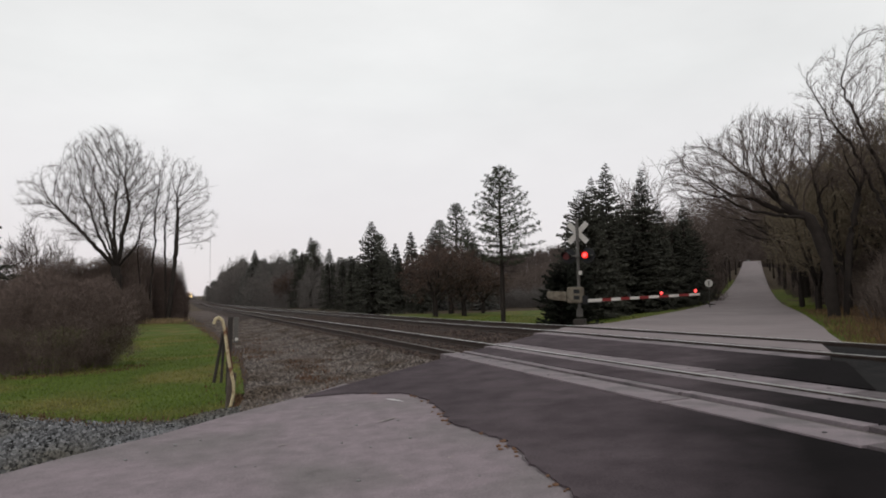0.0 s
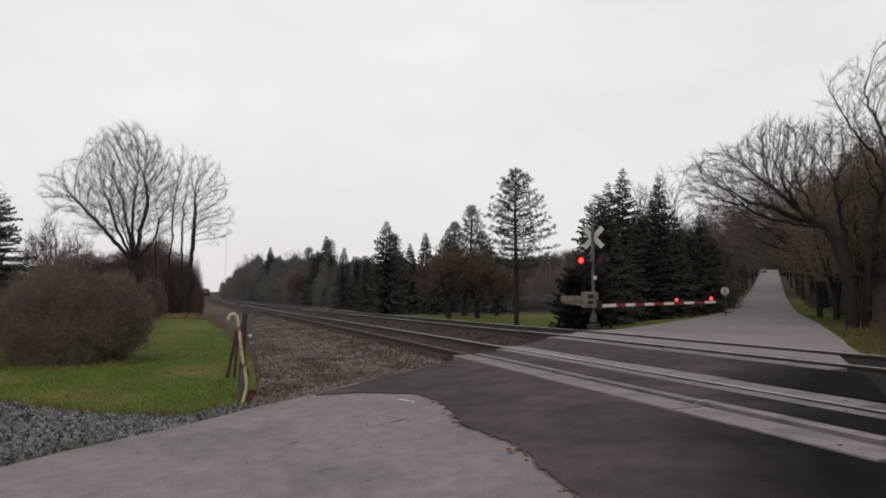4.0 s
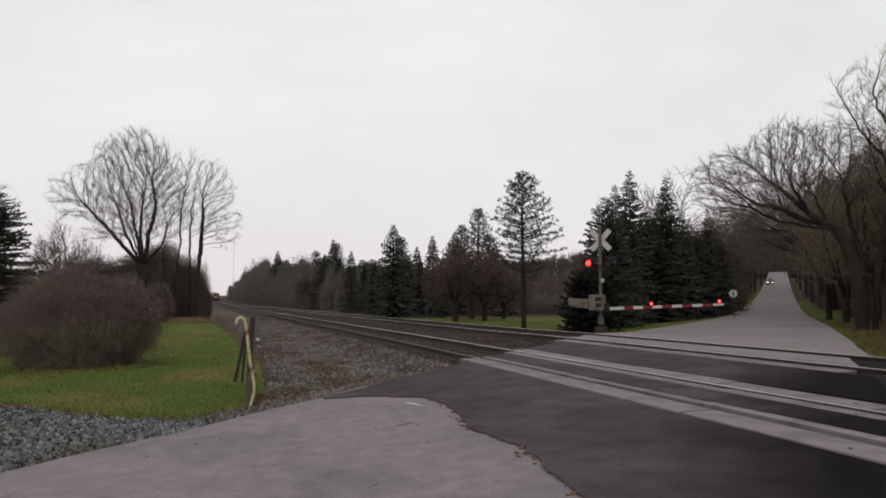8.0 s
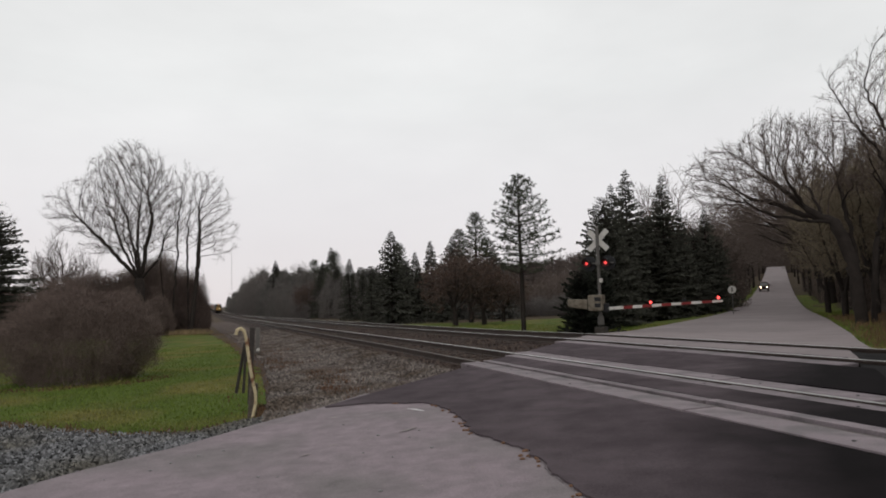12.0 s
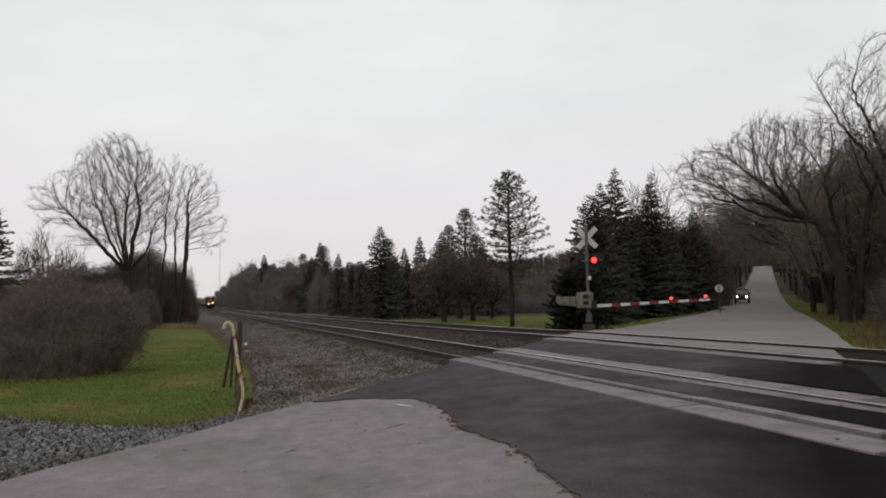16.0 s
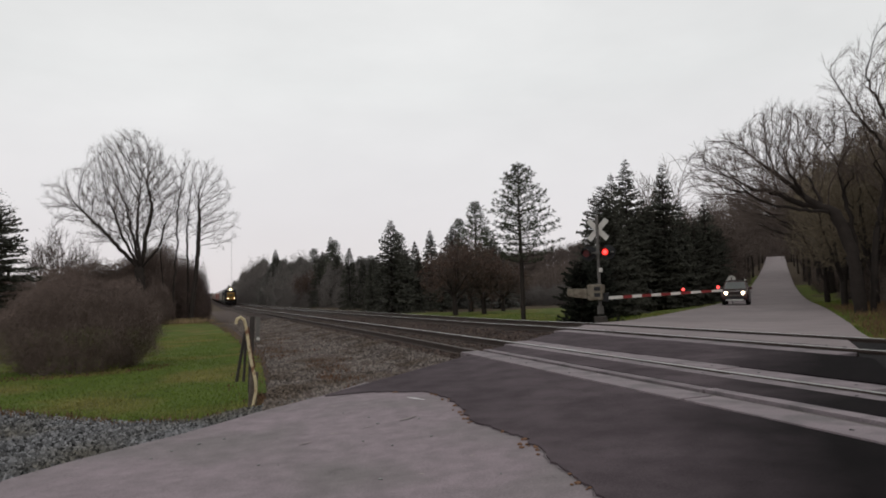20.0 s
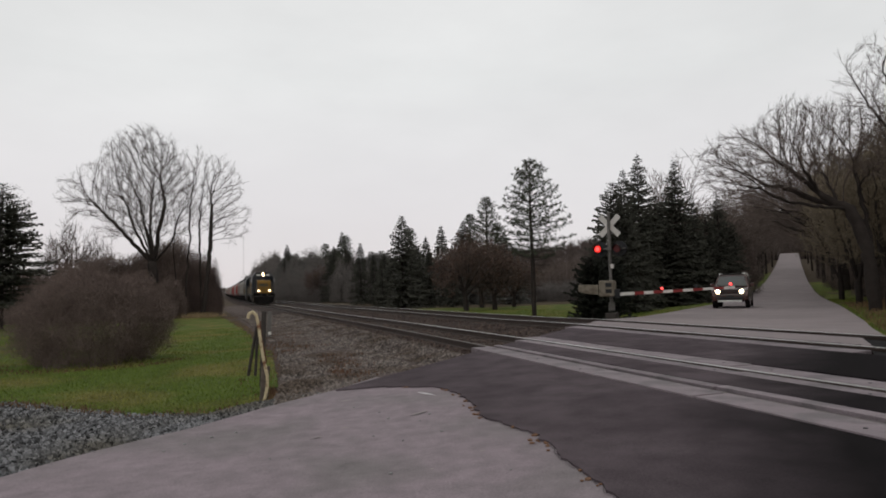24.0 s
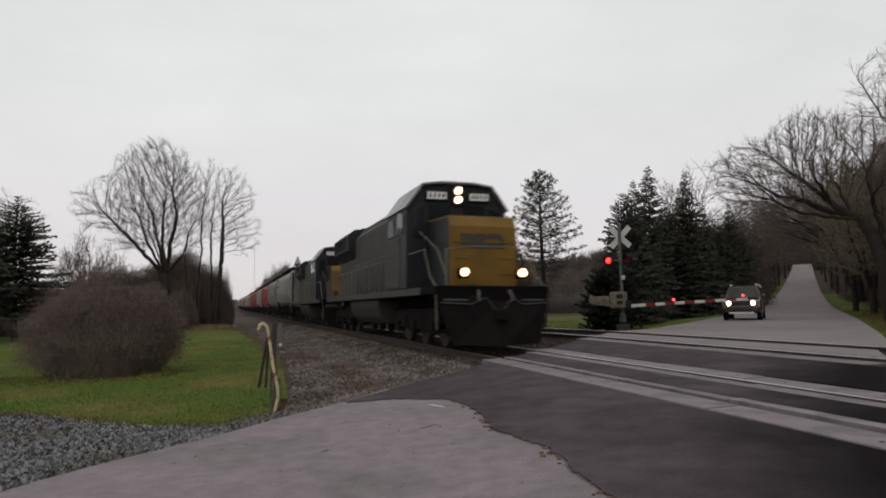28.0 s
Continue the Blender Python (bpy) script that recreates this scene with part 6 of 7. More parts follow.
        bm = bmesh.new()
        prism(bm, [(1.02 * x, 3.1), (1.36 * x, 3.1), (1.36 * x, 3.9), (1.02 * x, 4.05)], 7.14, 7.17, "y")
        part("windshield", bm, M["glass"], t, "dark windshield pane")
        for y0, y1 in ((4.85, 5.7), (5.85, 6.75)):
            bm = bmesh.new()
            box(bm, 1.56 * x, (y0 + y1) / 2, 3.55, 0.03, y1 - y0, 0.62, bevel=0.01)
            w = part("cab_window", bm, M["loco_grey"], t)
            bm = bmesh.new()
            box(bm, 1.575 * x, (y0 + y1) / 2, 3.55, 0.02, y1 - y0 - 0.10, 0.52)
            part("pane", bm, M["glass"], w)
        bm = bmesh.new()
        box(bm, 0.66 * x, 7.2, 4.36, 0.66, 0.16, 0.27, bevel=0.02)
        nb = part("number_board", bm, M["dark_metal"], t)
        bm = bmesh.new()
        box(bm, 0.66 * x, 7.29, 4.36, 0.58, 0.02, 0.20)
        f = part("board_face", bm, M["board"], nb, "pale lit number board")
        bm = bmesh.new()
        for k in range(4):
            box(bm, 0.66 * x - 0.2 + 0.133 * k, 7.303, 4.36, 0.075, 0.008, 0.13)
        part("bar_row", bm, M["bar"], nb, "dark unreadable bars")
    bm = bmesh.new()
    box(bm, 0, 7.22, 4.40, 0.34, 0.16, 0.60, bevel=0.05)
    part("headlight_housing", bm, M["loco_blue"], t)
    for z in (4.26, 4.53):
        bm = bmesh.new()
        bmesh.ops.create_uvsphere(bm, u_segments=18, v_segments=10, radius=0.085, matrix=Matrix.Translation((0, 7.31, z)) @ Matrix.Diagonal((1, 0.4, 1, 1)))
        hl = part("headlight", bm, M["lamp"] if lit else M["glass"], t, "bright warm headlight" if lit else "unlit headlight")
        if lit:
            # glowing disc added behind the headlight as its halo
            bm = bmesh.new()
            cyl(bm, (0, 7.29, z), (0, 7.305, z), 0.115, 0.115, 20)
            part("reflector", bm, M["lamp_halo"], hl, "amber glowing disc imitating the lamp's halo")
    for x in (-0.79, 0.79):
        bm = bmesh.new()
        box(bm, x, 10.02, 1.93, 0.26, 0.22, 0.26, bevel=0.03)
        part("ditch_light_box", bm, M["loco_frame"], t)
        bm = bmesh.new()
        bmesh.ops.create_uvsphere(bm, u_segments=18, v_segments=10, radius=0.08, matrix=Matrix.Translation((x, 10.15, 1.95)) @ Matrix.Diagonal((1, 0.4, 1, 1)))
        dl = part("ditch_light", bm, M["lamp"] if lit else M["glass"], t, "bright warm ditch light" if lit else "unlit ditch light")
        if lit:
            # the same added halo disc for the ditch light
            bm = bmesh.new()
            cyl(bm, (x, 10.125, 1.95), (x, 10.14, 1.95), 0.115, 0.115, 20)
            part("reflector", bm, M["lamp_halo"], dl, "amber glowing disc imitating the lamp's halo")
    # long hood
    bm = bmesh.new()
    prism(bm, [(-0.92, 1.6), (-0.92, 4.25), (-0.70, 4.50), (0.70, 4.50), (0.92, 4.25), (0.92, 1.6)], -9.5, 4.55, "y", 0.03)
    part("long_hood", bm, M["loco_grey"], t, "grimy grey long hood")
    bm = bmesh.new()
    prism(bm, [(-0.70, 4.46), (-0.70, 4.62), (-0.5, 4.70), (0.5, 4.70), (0.70, 4.62), (0.70, 4.46)], -5.0, 4.2, "y", 0.02)
    part("roof_deck", bm, M["loco_blue"], t, "dark roof deck")
    bm = bmesh.new()
    prism(bm, [(-1.28, 3.75), (-1.28, 4.45), (-0.95, 4.72), (0.95, 4.72), (1.28, 4.45), (1.28, 3.75), (0.93, 3.35), (-0.93, 3.35)], -9.2, -4.9, "y", 0.03)
    part("radiator", bm, M["loco_blue"], t, "flared dark radiator section")
    for y in (-8.4, -7.05, -5.7):
        bm = bmesh.new()
        cyl(bm, (0, y, 4.70), (0, y, 4.84), 0.58, 0.55, 24)
        part("roof_fan", bm, M["grime"], t)
    bm = bmesh.new()
    box(bm, 0, 0.6, 4.80, 0.5, 1.0, 0.30, bevel=0.04)
    part("exhaust", bm, M["grime"], t)
    bm = bmesh.new()
    for k in range(3):
        cyl(bm, (-0.16 + 0.16 * k, 3.4, 4.86), (-0.16 + 0.16 * k, 3.8, 4.86), 0.02, 0.07, 10)
    box(bm, 0, 3.5, 4.76, 0.4, 0.08, 0.14)
    part("horn", bm, M["grime"], t)
    for x in (-1, 1):
        # painted bands and doors on the hood's sides
        bm = bmesh.new()
        box(bm, 0.935 * x, -0.4, 2.35, 0.02, 9.4, 1.35, bevel=0.004)
        part("side_band", bm, M["loco_blue"], t, "dark blue lower hood band")
        bm = bmesh.new()
        prism(bm, [(2.3, 3.1), (4.3, 3.1), (3.9, 4.2), (1.9, 4.2)], 0.925 * x, 0.945 * x, "x")
        part("yellow_flash", bm, M["loco_yellow"], t, "slanted yellow flash")
        for k in range(16):
            bm = bmesh.new()
            box(bm, 0.955 * x, -4.8 + 0.58 * k, 2.35, 0.025, 0.50, 1.22, bevel=0.008)
            d = part("hood_door", bm, M["loco_blue"] if k % 3 else M["loco_grey"], t)
        for k in range(6):
            bm = bmesh.new()
            for q in range(6):
                box(bm, 1.295 * x, -8.9 + 0.68 * k, 3.86 + 0.1 * q, 0.03, 0.56, 0.05)
            part("louvre", bm, M["grime"], t)
        # walkway rails
        bm = bmesh.new()
        for k in range(15):
            y = -9.4 + 0.98 * k
            cyl(bm, (1.50 * x, y, 1.58), (1.50 * x, y, 2.62), 0.018, 0.018, 6)
        cyl(bm, (1.50 * x, -9.4, 2.62), (1.50 * x, 4.4, 2.62), 0.018, 0.018, 6)
        part("walkway_rail", bm, M["rail_paint"], t, "pale yellowish walkway rail")
        bm = bmesh.new()
        pipe(bm, [Vector(p) for p in ((1.50 * x, 7.3, 2.6), (1.50 * x, 8.9, 2.6), (1.50 * x, 9.4, 1.9), (1.50 * x, 9.95, 1.6), (1.50 * x, 10.05, 0.5))], 0.016, 8)
        pipe(bm, [Vector(p) for p in ((1.18 * x, 7.2, 3.3), (1.20 * x, 9.1, 2.6), (1.22 * x, 9.9, 1.9), (1.22 * x, 10.12, 0.6))], 0.016, 8)
        part("handrail", bm, M["rail_paint"], t, "pale bent stair handrail")
        # steps
        bm = bmesh.new()
        for k in range(4):
            box(bm, 1.32 * x, 9.75 + 0.06 * k, 1.32 - 0.29 * k, 0.42, 0.30, 0.035)
        box(bm, 1.10 * x, 9.85, 0.9, 0.03, 0.5, 1.1)
        part("steps", bm, M["loco_frame"], t)
        bm = bmesh.new()
        box(bm, 1.25 * x, 5.6, 2.35, 0.42, 2.4, 1.5, bevel=0.03)
        part("battery_box", bm, M["loco_blue"], t)
    # front platform, pilot and plough
    bm = bmesh.new()
    box(bm, 0, 9.95, 1.40, 3.0, 0.30, 0.42, bevel=0.02)
    part("front_platform", bm, M["loco_frame"], t)
    bm = bmesh.new()
    a = [(-1.50, 10.15, 1.22), (0, 10.42, 1.22), (1.50, 10.15, 1.22)]
    b = [(-1.18, 10.30, 0.14), (0, 10.85, 0.12), (1.18, 10.30, 0.14)]
    va, vb = [bm.verts.new(p) for p in a], [bm.verts.new(p) for p in b]
    for k in range(2):
        bm.faces.new((va[k], va[k + 1], vb[k + 1], vb[k]))
    bmesh.ops.solidify(bm, geom=bm.faces[:], thickness=0.04)
    part("plough", bm, M["grime"], t, "dusty black snow plough")
    for q in (-1, 1):
        bm = bmesh.new()
        pipe(bm, [Vector(p) for p in ((1.45 * q, 10.22, 1.18), (0.7 * q, 10.34, 1.14), (0.35 * q, 10.46, 1.30), (0.12 * q, 10.5, 1.02))], 0.016, 6)
        part("uncoupling_lever", bm, M["loco_grey"], t, "thin dusty uncoupling lever")
    for q in (-1, 1):
        bm = bmesh.new()
        box(bm, 1.05 * q, 10.20, 1.25, 0.62, 0.06, 0.05, bevel=0.01)
        part("step_edge", bm, M["loco_grey"], t, "dusty pale step edge")
        bm = bmesh.new()
        pipe(bm, [Vector(p) for p in ((0.42 * q, 10.12, 1.50), (0.46 * q, 10.26, 1.30), (0.40 * q, 10.32, 1.05))], 0.03, 7)
        part("cable", bm, M["pole"], t, "grey jumper cable")
    coupler(t, 10.15, 1)
    coupler(t, -10.1, -1)
    for x in (-0.5, 0.5, -0.62, 0.62):
        bm = bmesh.new()
        pipe(bm, [Vector(p) for p in ((x, 10.12, 1.35), (x * 1.05, 10.3, 1.2), (x * 1.1, 10.36, 0.9), (x * 0.95, 10.32, 0.7))], 0.025, 7)
        part("air_hose", bm, M["black"], t)
    # fuel tank and trucks
    bm = bmesh.new()
    prism(bm, [(-1.3, 0.75), (-1.1, 0.5), (1.1, 0.5), (1.3, 0.75), (1.42, 1.1), (1.42, 1.36), (-1.42, 1.36), (-1.42, 1.1)], -3.2, 2.6, "y", 0.06)
    part("fuel_tank", bm, M["tank_grey"], t, "dusty grey fuel tank")
    for x in (-1.2, 1.2):
        bm = bmesh.new()
        cyl(bm, (x, -2.6, 1.2), (x, 2.2, 1.2), 0.2, 0.2, 14)
        part("air_reservoir", bm, M["tank_grey"], t)
    truck(t, 6.6, 3, 3.9)
    truck(t, -6.6, 3, 3.9)
    return t


def covered_hopper(label, paint, length=16.5):
    """A covered hopper car with rounded sides, roof hatches, sloped ends and outlet bays."""
    t = thing("hopper_car", label, "freight car", "cars of the freight train")
    half = length / 2
    prof = [(-0.55, 1.15), (-1.30, 1.65), (-1.56, 2.35), (-1.60, 3.1), (-1.50, 3.8), (-1.20, 4.3), (-0.75, 4.55), (0.75, 4.55), (1.20, 4.3), (1.50, 3.8), (1.60, 3.1), (1.56, 2.35), (1.30, 1.65), (0.55, 1.15)]
    bm = bmesh.new()
    prism(bm, prof, -half + 1.2, half - 1.2, "y", 0.03)
    part("shell", bm, M[paint], t, smooth=False)
    for s in (-1, 1):
        bm = bmesh.new()
        prism(bm, [(s * (half - 1.2), 1.9), (s * (half - 1.2), 4.4), (s * (half - 0.35), 4.3), (s * (half - 0.35), 4.1), (s * (half - 0.9), 3.0)], -1.3, 1.3, "x", 0.02)
        part("end_slope", bm, M[paint], t)
        bm = bmesh.new()
        box(bm, 0, s * (half - 0.55), 1.15, 2.7, 1.1, 0.30, bevel=0.03)
        for x in (-1.2, 1.2):
            box(bm, x, s * (half - 0.30), 2.7, 0.09, 0.09, 3.0)
            box(bm, x, s * (half - 0.95), 2.4, 0.09, 0.09, 2.4)
        part("end_platform", bm, M["grime"], t)
        bm = bmesh.new()
        for k in range(8):
            box(bm, 1.42, s * (half - 0.2), 1.3 + 0.4 * k, 0.03, 0.42, 0.03)
        for o in (-0.2, 0.2):
            box(bm, 1.42, s * (half - 0.2) + o, 2.7, 0.03, 0.03, 3.0)
        part("ladder", bm, M[paint], t)
        truck(t, s * (half - 2.4), 2, 1.75)
        coupler(t, s * (half - 0.1), s)
    for k in range(9):
        y = -half + 1.8 + (length - 3.6) * k / 8
        for x in (-1, 1):
            bm = bmesh.new()
            box(bm, 1.60 * x, y, 2.85, 0.06, 0.10, 2.1)
            part("side_rib", bm, M[paint], t)
    for k in range(4):
        y = -half + 3.6 + (length - 7.2) * k / 3
        bm = bmesh.new()
        prism(bm, [(y - 1.1, 1.4), (y + 1.1, 1.4), (y + 0.35, 0.55), (y - 0.35, 0.55)], -1.0, 1.0, "x", 0.02)
        part("outlet_bay", bm, M["grime"], t)
        bm = bmesh.new()
        box(bm, 0, y, 4.62, 0.9, 1.5, 0.12, bevel=0.04)
        part("roof_hatch", bm, M[paint], t)
    bm = bmesh.new()
    for x in (-0.95, 0.95):
        box(bm, x, 0, 4.70, 0.5, length - 1.2, 0.04)
    part("roof_walk", bm, M["grime"], t)
    bm = bmesh.new()
    for x in (-1, 1):
        for k in range(6):
            box(bm, 1.635 * x, -half + 3.0 + 0.34 * k, 3.3, 0.012, 0.2, 0.28)
    part("car_marks", bm, M["bar"], t, "dark unreadable lettering bars")
    return t


def build_train():
    cars = []
    one = locomotive("navy and grey freight locomotive with a yellow nose and lit lamps", True)
    two = locomotive("grimy navy and grey trailing freight locomotive", False)
    cars += [(one, 10.3), (two, 32.1)]
    pos = 32.1 + 10.9
    grey = covered_hopper("pale grey covered hopper car with rounded sides", "hopper_grey")
    red = covered_hopper("faded red covered hopper car with rounded sides", "hopper_red")
    tan = covered_hopper("pale tan covered hopper car with rounded sides", "hopper_tan")
    plan = [grey, tan, red, grey, red, red, tan, grey, grey, red, tan, grey, tan, red, grey, tan, grey, grey]
    used = set()
    for o in plan:
        pos += 8.7
        c = o if o not in used else copy_thing(o, pose(0, 0, 0))
        used.add(o)
        cars.append((c, pos))
        pos += 8.7
    return cars


# ---- the waiting car
M["car_paint"] = mat("dark_reddish_brown_paint", (0.052, 0.019, 0.015), 0.2, metal=0.25, spec=0.6, vary=0.08, scale=2, bump=0)
M["car_black"] = mat("black_plastic_trim", (0.02, 0.02, 0.02), 0.6, vary=0.15)
# grey base colour stands in for sky mirrored in the panes
M["car_glass"] = mat("sky_paled_car_glass", (0.21, 0.22, 0.215), 0.06, vary=0.05, bump=0)
M["chrome"] = mat("chrome_trim", (0.55, 0.55, 0.55), 0.2, metal=1.0, vary=0.1, bump=0)
M["plate"] = mat("pale_number_plate", (0.62, 0.62, 0.60), 0.5, bump=0)


def build_car():
    """A small boxy sport utility car with roof rails. Local y is forward."""
    t = thing("suv_car", "dark reddish-brown compact sport utility car with lit headlights and roof rails", "car")
    side = [(-2.15, 0.42), (-2.2, 0.75), (-2.15, 1.02), (-1.0, 1.06), (0.85, 1.04), (1.0, 1.02), (1.85, 0.95), (2.08, 0.86), (2.16, 0.62), (2.14, 0.40), (1.75, 0.30), (-1.8, 0.30)]
    bm = bmesh.new()
    prism(bm, side, -0.88, 0.88, "x", 0.06)
    body = part("body", bm, M["car_paint"], t)
    bm = bmesh.new()
    # greenhouse, narrower at the roof
    lo = [(-2.08, 1.02), (0.98, 1.02)]
    hi = [(-1.85, 1.60), (0.22, 1.62)]
    q = [(-0.86, lo[0]), (0.86, lo[0]), (0.86, lo[1]), (-0.86, lo[1])]
    p = [(-0.70, hi[0]), (0.70, hi[0]), (0.70, hi[1]), (-0.70, hi[1])]
    a = [bm.verts.new((x, y, z)) for x, (y, z) in q]
    b = [bm.verts.new((x, y, z)) for x, (y, z) in p]
    fs = [bm.faces.new(b)] + [bm.faces.new((a[i], a[(i + 1) % 4], b[(i + 1) % 4], b[i])) for i in range(4)]
    bmesh.ops.recalc_face_normals(bm, faces=fs)
    bmesh.ops.bevel(bm, geom=bm.edges[:], offset=0.05, segments=2, affect="EDGES")
    part("cabin", bm, M["car_paint"], t)
    bm = bmesh.new()
    box(bm, 0, -0.80, 1.625, 1.24, 1.95, 0.03, bevel=0.012)
    part("roof_panel", bm, M["car_black"], t, "dark roof panel")
    for z in (1.665, 1.69):
        bm = bmesh.new()
        box(bm, 0, -0.15 if z < 1.68 else -1.2, z, 1.22, 0.06, 0.03, bevel=0.008)
        part("roof_bar", bm, M["car_black"], t, "dark roof rack crossbar")
    # windscreen and panes, a little proud of the pillars
    bm = bmesh.new()
    vs = [bm.verts.new(v) for v in ((-0.74, 0.965, 1.07), (0.74, 0.965, 1.07), (0.62, 0.325, 1.56), (-0.62, 0.325, 1.56))]
    bm.faces.new(vs)
    bmesh.ops.solidify(bm, geom=bm.faces[:], thickness=0.02)
    part("windshield", bm, M["car_glass"], t, "windshield paled to imitate reflected sky")
    for x in (-1, 1):
        for y0, y1, y2, y3 in ((-0.42, 0.62, 0.18, -0.40), (-1.55, -0.52, -0.50, -1.45)):
            bm = bmesh.new()
            vs = [bm.verts.new(v) for v in ((0.862 * x, y0, 1.09), (0.862 * x, y1, 1.09), (0.735 * x, y2, 1.53), (0.735 * x, y3, 1.53))]
            bm.faces.new(vs)
            bmesh.ops.solidify(bm, geom=bm.faces[:], thickness=0.02)
            part("side_window", bm, M["car_glass"], t)
        bm = bmesh.new()
        pipe(bm, [Vector(v) for v in ((0.62 * x, 0.15, 1.62), (0.62 * x, 0.02, 1.70), (0.62 * x, -1.55, 1.69), (0.62 * x, -1.7, 1.61))], 0.030, 8)
        part("roof_rail", bm, M["plate"], t, "pale roof rail")
        bm = bmesh.new()
        box(bm, 0.99 * x, 0.55, 1.12, 0.22, 0.10, 0.16, bevel=0.03)
        part("wing_mirror", bm, M["car_paint"], t)
        bm = bmesh.new()
        box(bm, 0.60 * x, 2.10, 0.80, 0.30, 0.10, 0.21, bevel=0.04)
        hl = part("headlight", bm, M["chrome"], t)
        bm = bmesh.new()
        bmesh.ops.create_uvsphere(bm, u_segments=18, v_segments=10, radius=0.105, matrix=Matrix.Translation((0.56 * x, 2.15, 0.80)) @ Matrix.Diagonal((1, 0.4, 1, 1)))
        part("bulb", bm, M["car_lamp"], hl, "bright white beam")
        bm = bmesh.new()
        cyl(bm, (0.62 * x, 2.12, 0.47), (0.62 * x, 2.17, 0.47), 0.06, 0.06, 14)
        part("fog_light", bm, M["car_glass"], t)
        for y in (1.32, -1.32):
            bm = bmesh.new()
            cyl(bm, (0.68 * x, y, 0.34), (0.90 * x, y, 0.34), 0.34, 0.34, 28)
            w = part("wheel", bm, M["black"], t, "black tyre")
            bm = bmesh.new()
            cyl(bm, (0.89 * x, y, 0.34), (0.915 * x, y, 0.34), 0.21, 0.19, 20)
            part("rim", bm, M["chrome"], w)
            bm = bmesh.new()
            n = 12
            for k in range(n):
                a0, a1 = math.pi * k / n, math.pi * (k + 1) / n
                vs = [bm.verts.new((xx, y + r * math.cos(g), 0.36 + r * math.sin(g))) for xx, r, g in ((0.895 * x, 0.37, a0), (0.895 * x, 0.37, a1), (0.895 * x, 0.45, a1), (0.895 * x, 0.45, a0))]
                bm.faces.new(vs)
            bmesh.ops.remove_doubles(bm, verts=bm.verts[:], dist=0.001)
            bmesh.ops.solidify(bm, geom=bm.faces[:], thickness=0.03)
            part("wheel_arch", bm, M["car_black"], t)
    bm = bmesh.new()
    box(bm, 0, 2.13, 0.80, 0.92, 0.06, 0.20, bevel=0.02)
    gr = part("grille", bm, M["car_black"], t)
    for z in (0.76, 0.84):
        bm = bmesh.new()
        box(bm, 0, 2.165, z, 0.84, 0.02, 0.022)
        part("grille_bar", bm, M["car_paint"], gr)
    bm = bmesh.new()
    box(bm, 0, 2.225, 0.64, 1.30, 0.03, 0.05, bevel=0.01)
    part("bumper_strip", bm, M["pole"], t, "dull silver bumper strip")
    bm = bmesh.new()
    box(bm, 0, 2.14, 0.50, 1.66, 0.16, 0.24, bevel=0.05)
    part("bumper", bm, M["car_paint"], t)
    bm = bmesh.new()
    box(bm, 0, 2.23, 0.49, 1.25, 0.02, 0.14, bevel=0.006)
    part("air_intake", bm, M["car_black"], t)
    bm = bmesh.new()
    box(bm, 0, 2.20, 0.345, 1.15, 0.06, 0.085, bevel=0.02)
    part("skid_plate", bm, M["plate"], t, "pale skid plate")
    bm = bmesh.new()
    box(bm, 0, 2.25, 0.55, 0.31, 0.012, 0.10)
    part("number_plate", bm, M["car_black"], t, "dark unreadable plate")
    bm = bmesh.new()
    box(bm, 0.45, 1.75, 0.985, 0.05, 0.55, 0.012, pose(0, 0, 0, -6))
    box(bm, -0.45, 1.75, 0.985, 0.05, 0.55, 0.012, pose(0, 0, 0, -6))
    part("hood_crease", bm, M["car_paint"], t)
    return t


# ---- small things on the verge
M["yellow_pipe"] = mat("chipped_yellow_pipe", (0.50, 0.42, 0.26), 0.6, scale=5, fine=30, vary=0.2, tint=(0.16, 0.07, 0.035), tint_scale=4.5, tint_amount=0.95, tint_range=(0.50, 0.58))
M["old_wood"] = mat("dark_weathered_wood", (0.045, 0.038, 0.034), 0.9, vary=0.3)
M["grey_wood"] = mat("weathered_plank", (0.105, 0.086, 0.070), 0.9, fine=25, vary=0.35)
M["far_mast"] = mat("distant_mast_steel", (0.22, 0.2, 0.2), 0.7, vary=0.1, bump=0)
M["straw"] = mat("pale_straw", (0.26, 0.19, 0.11), 0.9, per_island=0.35, bump=0, spec=0.08)
M["rust"] = mat("rust_brown_steel", (0.10, 0.04, 0.022), 0.85, vary=0.3)


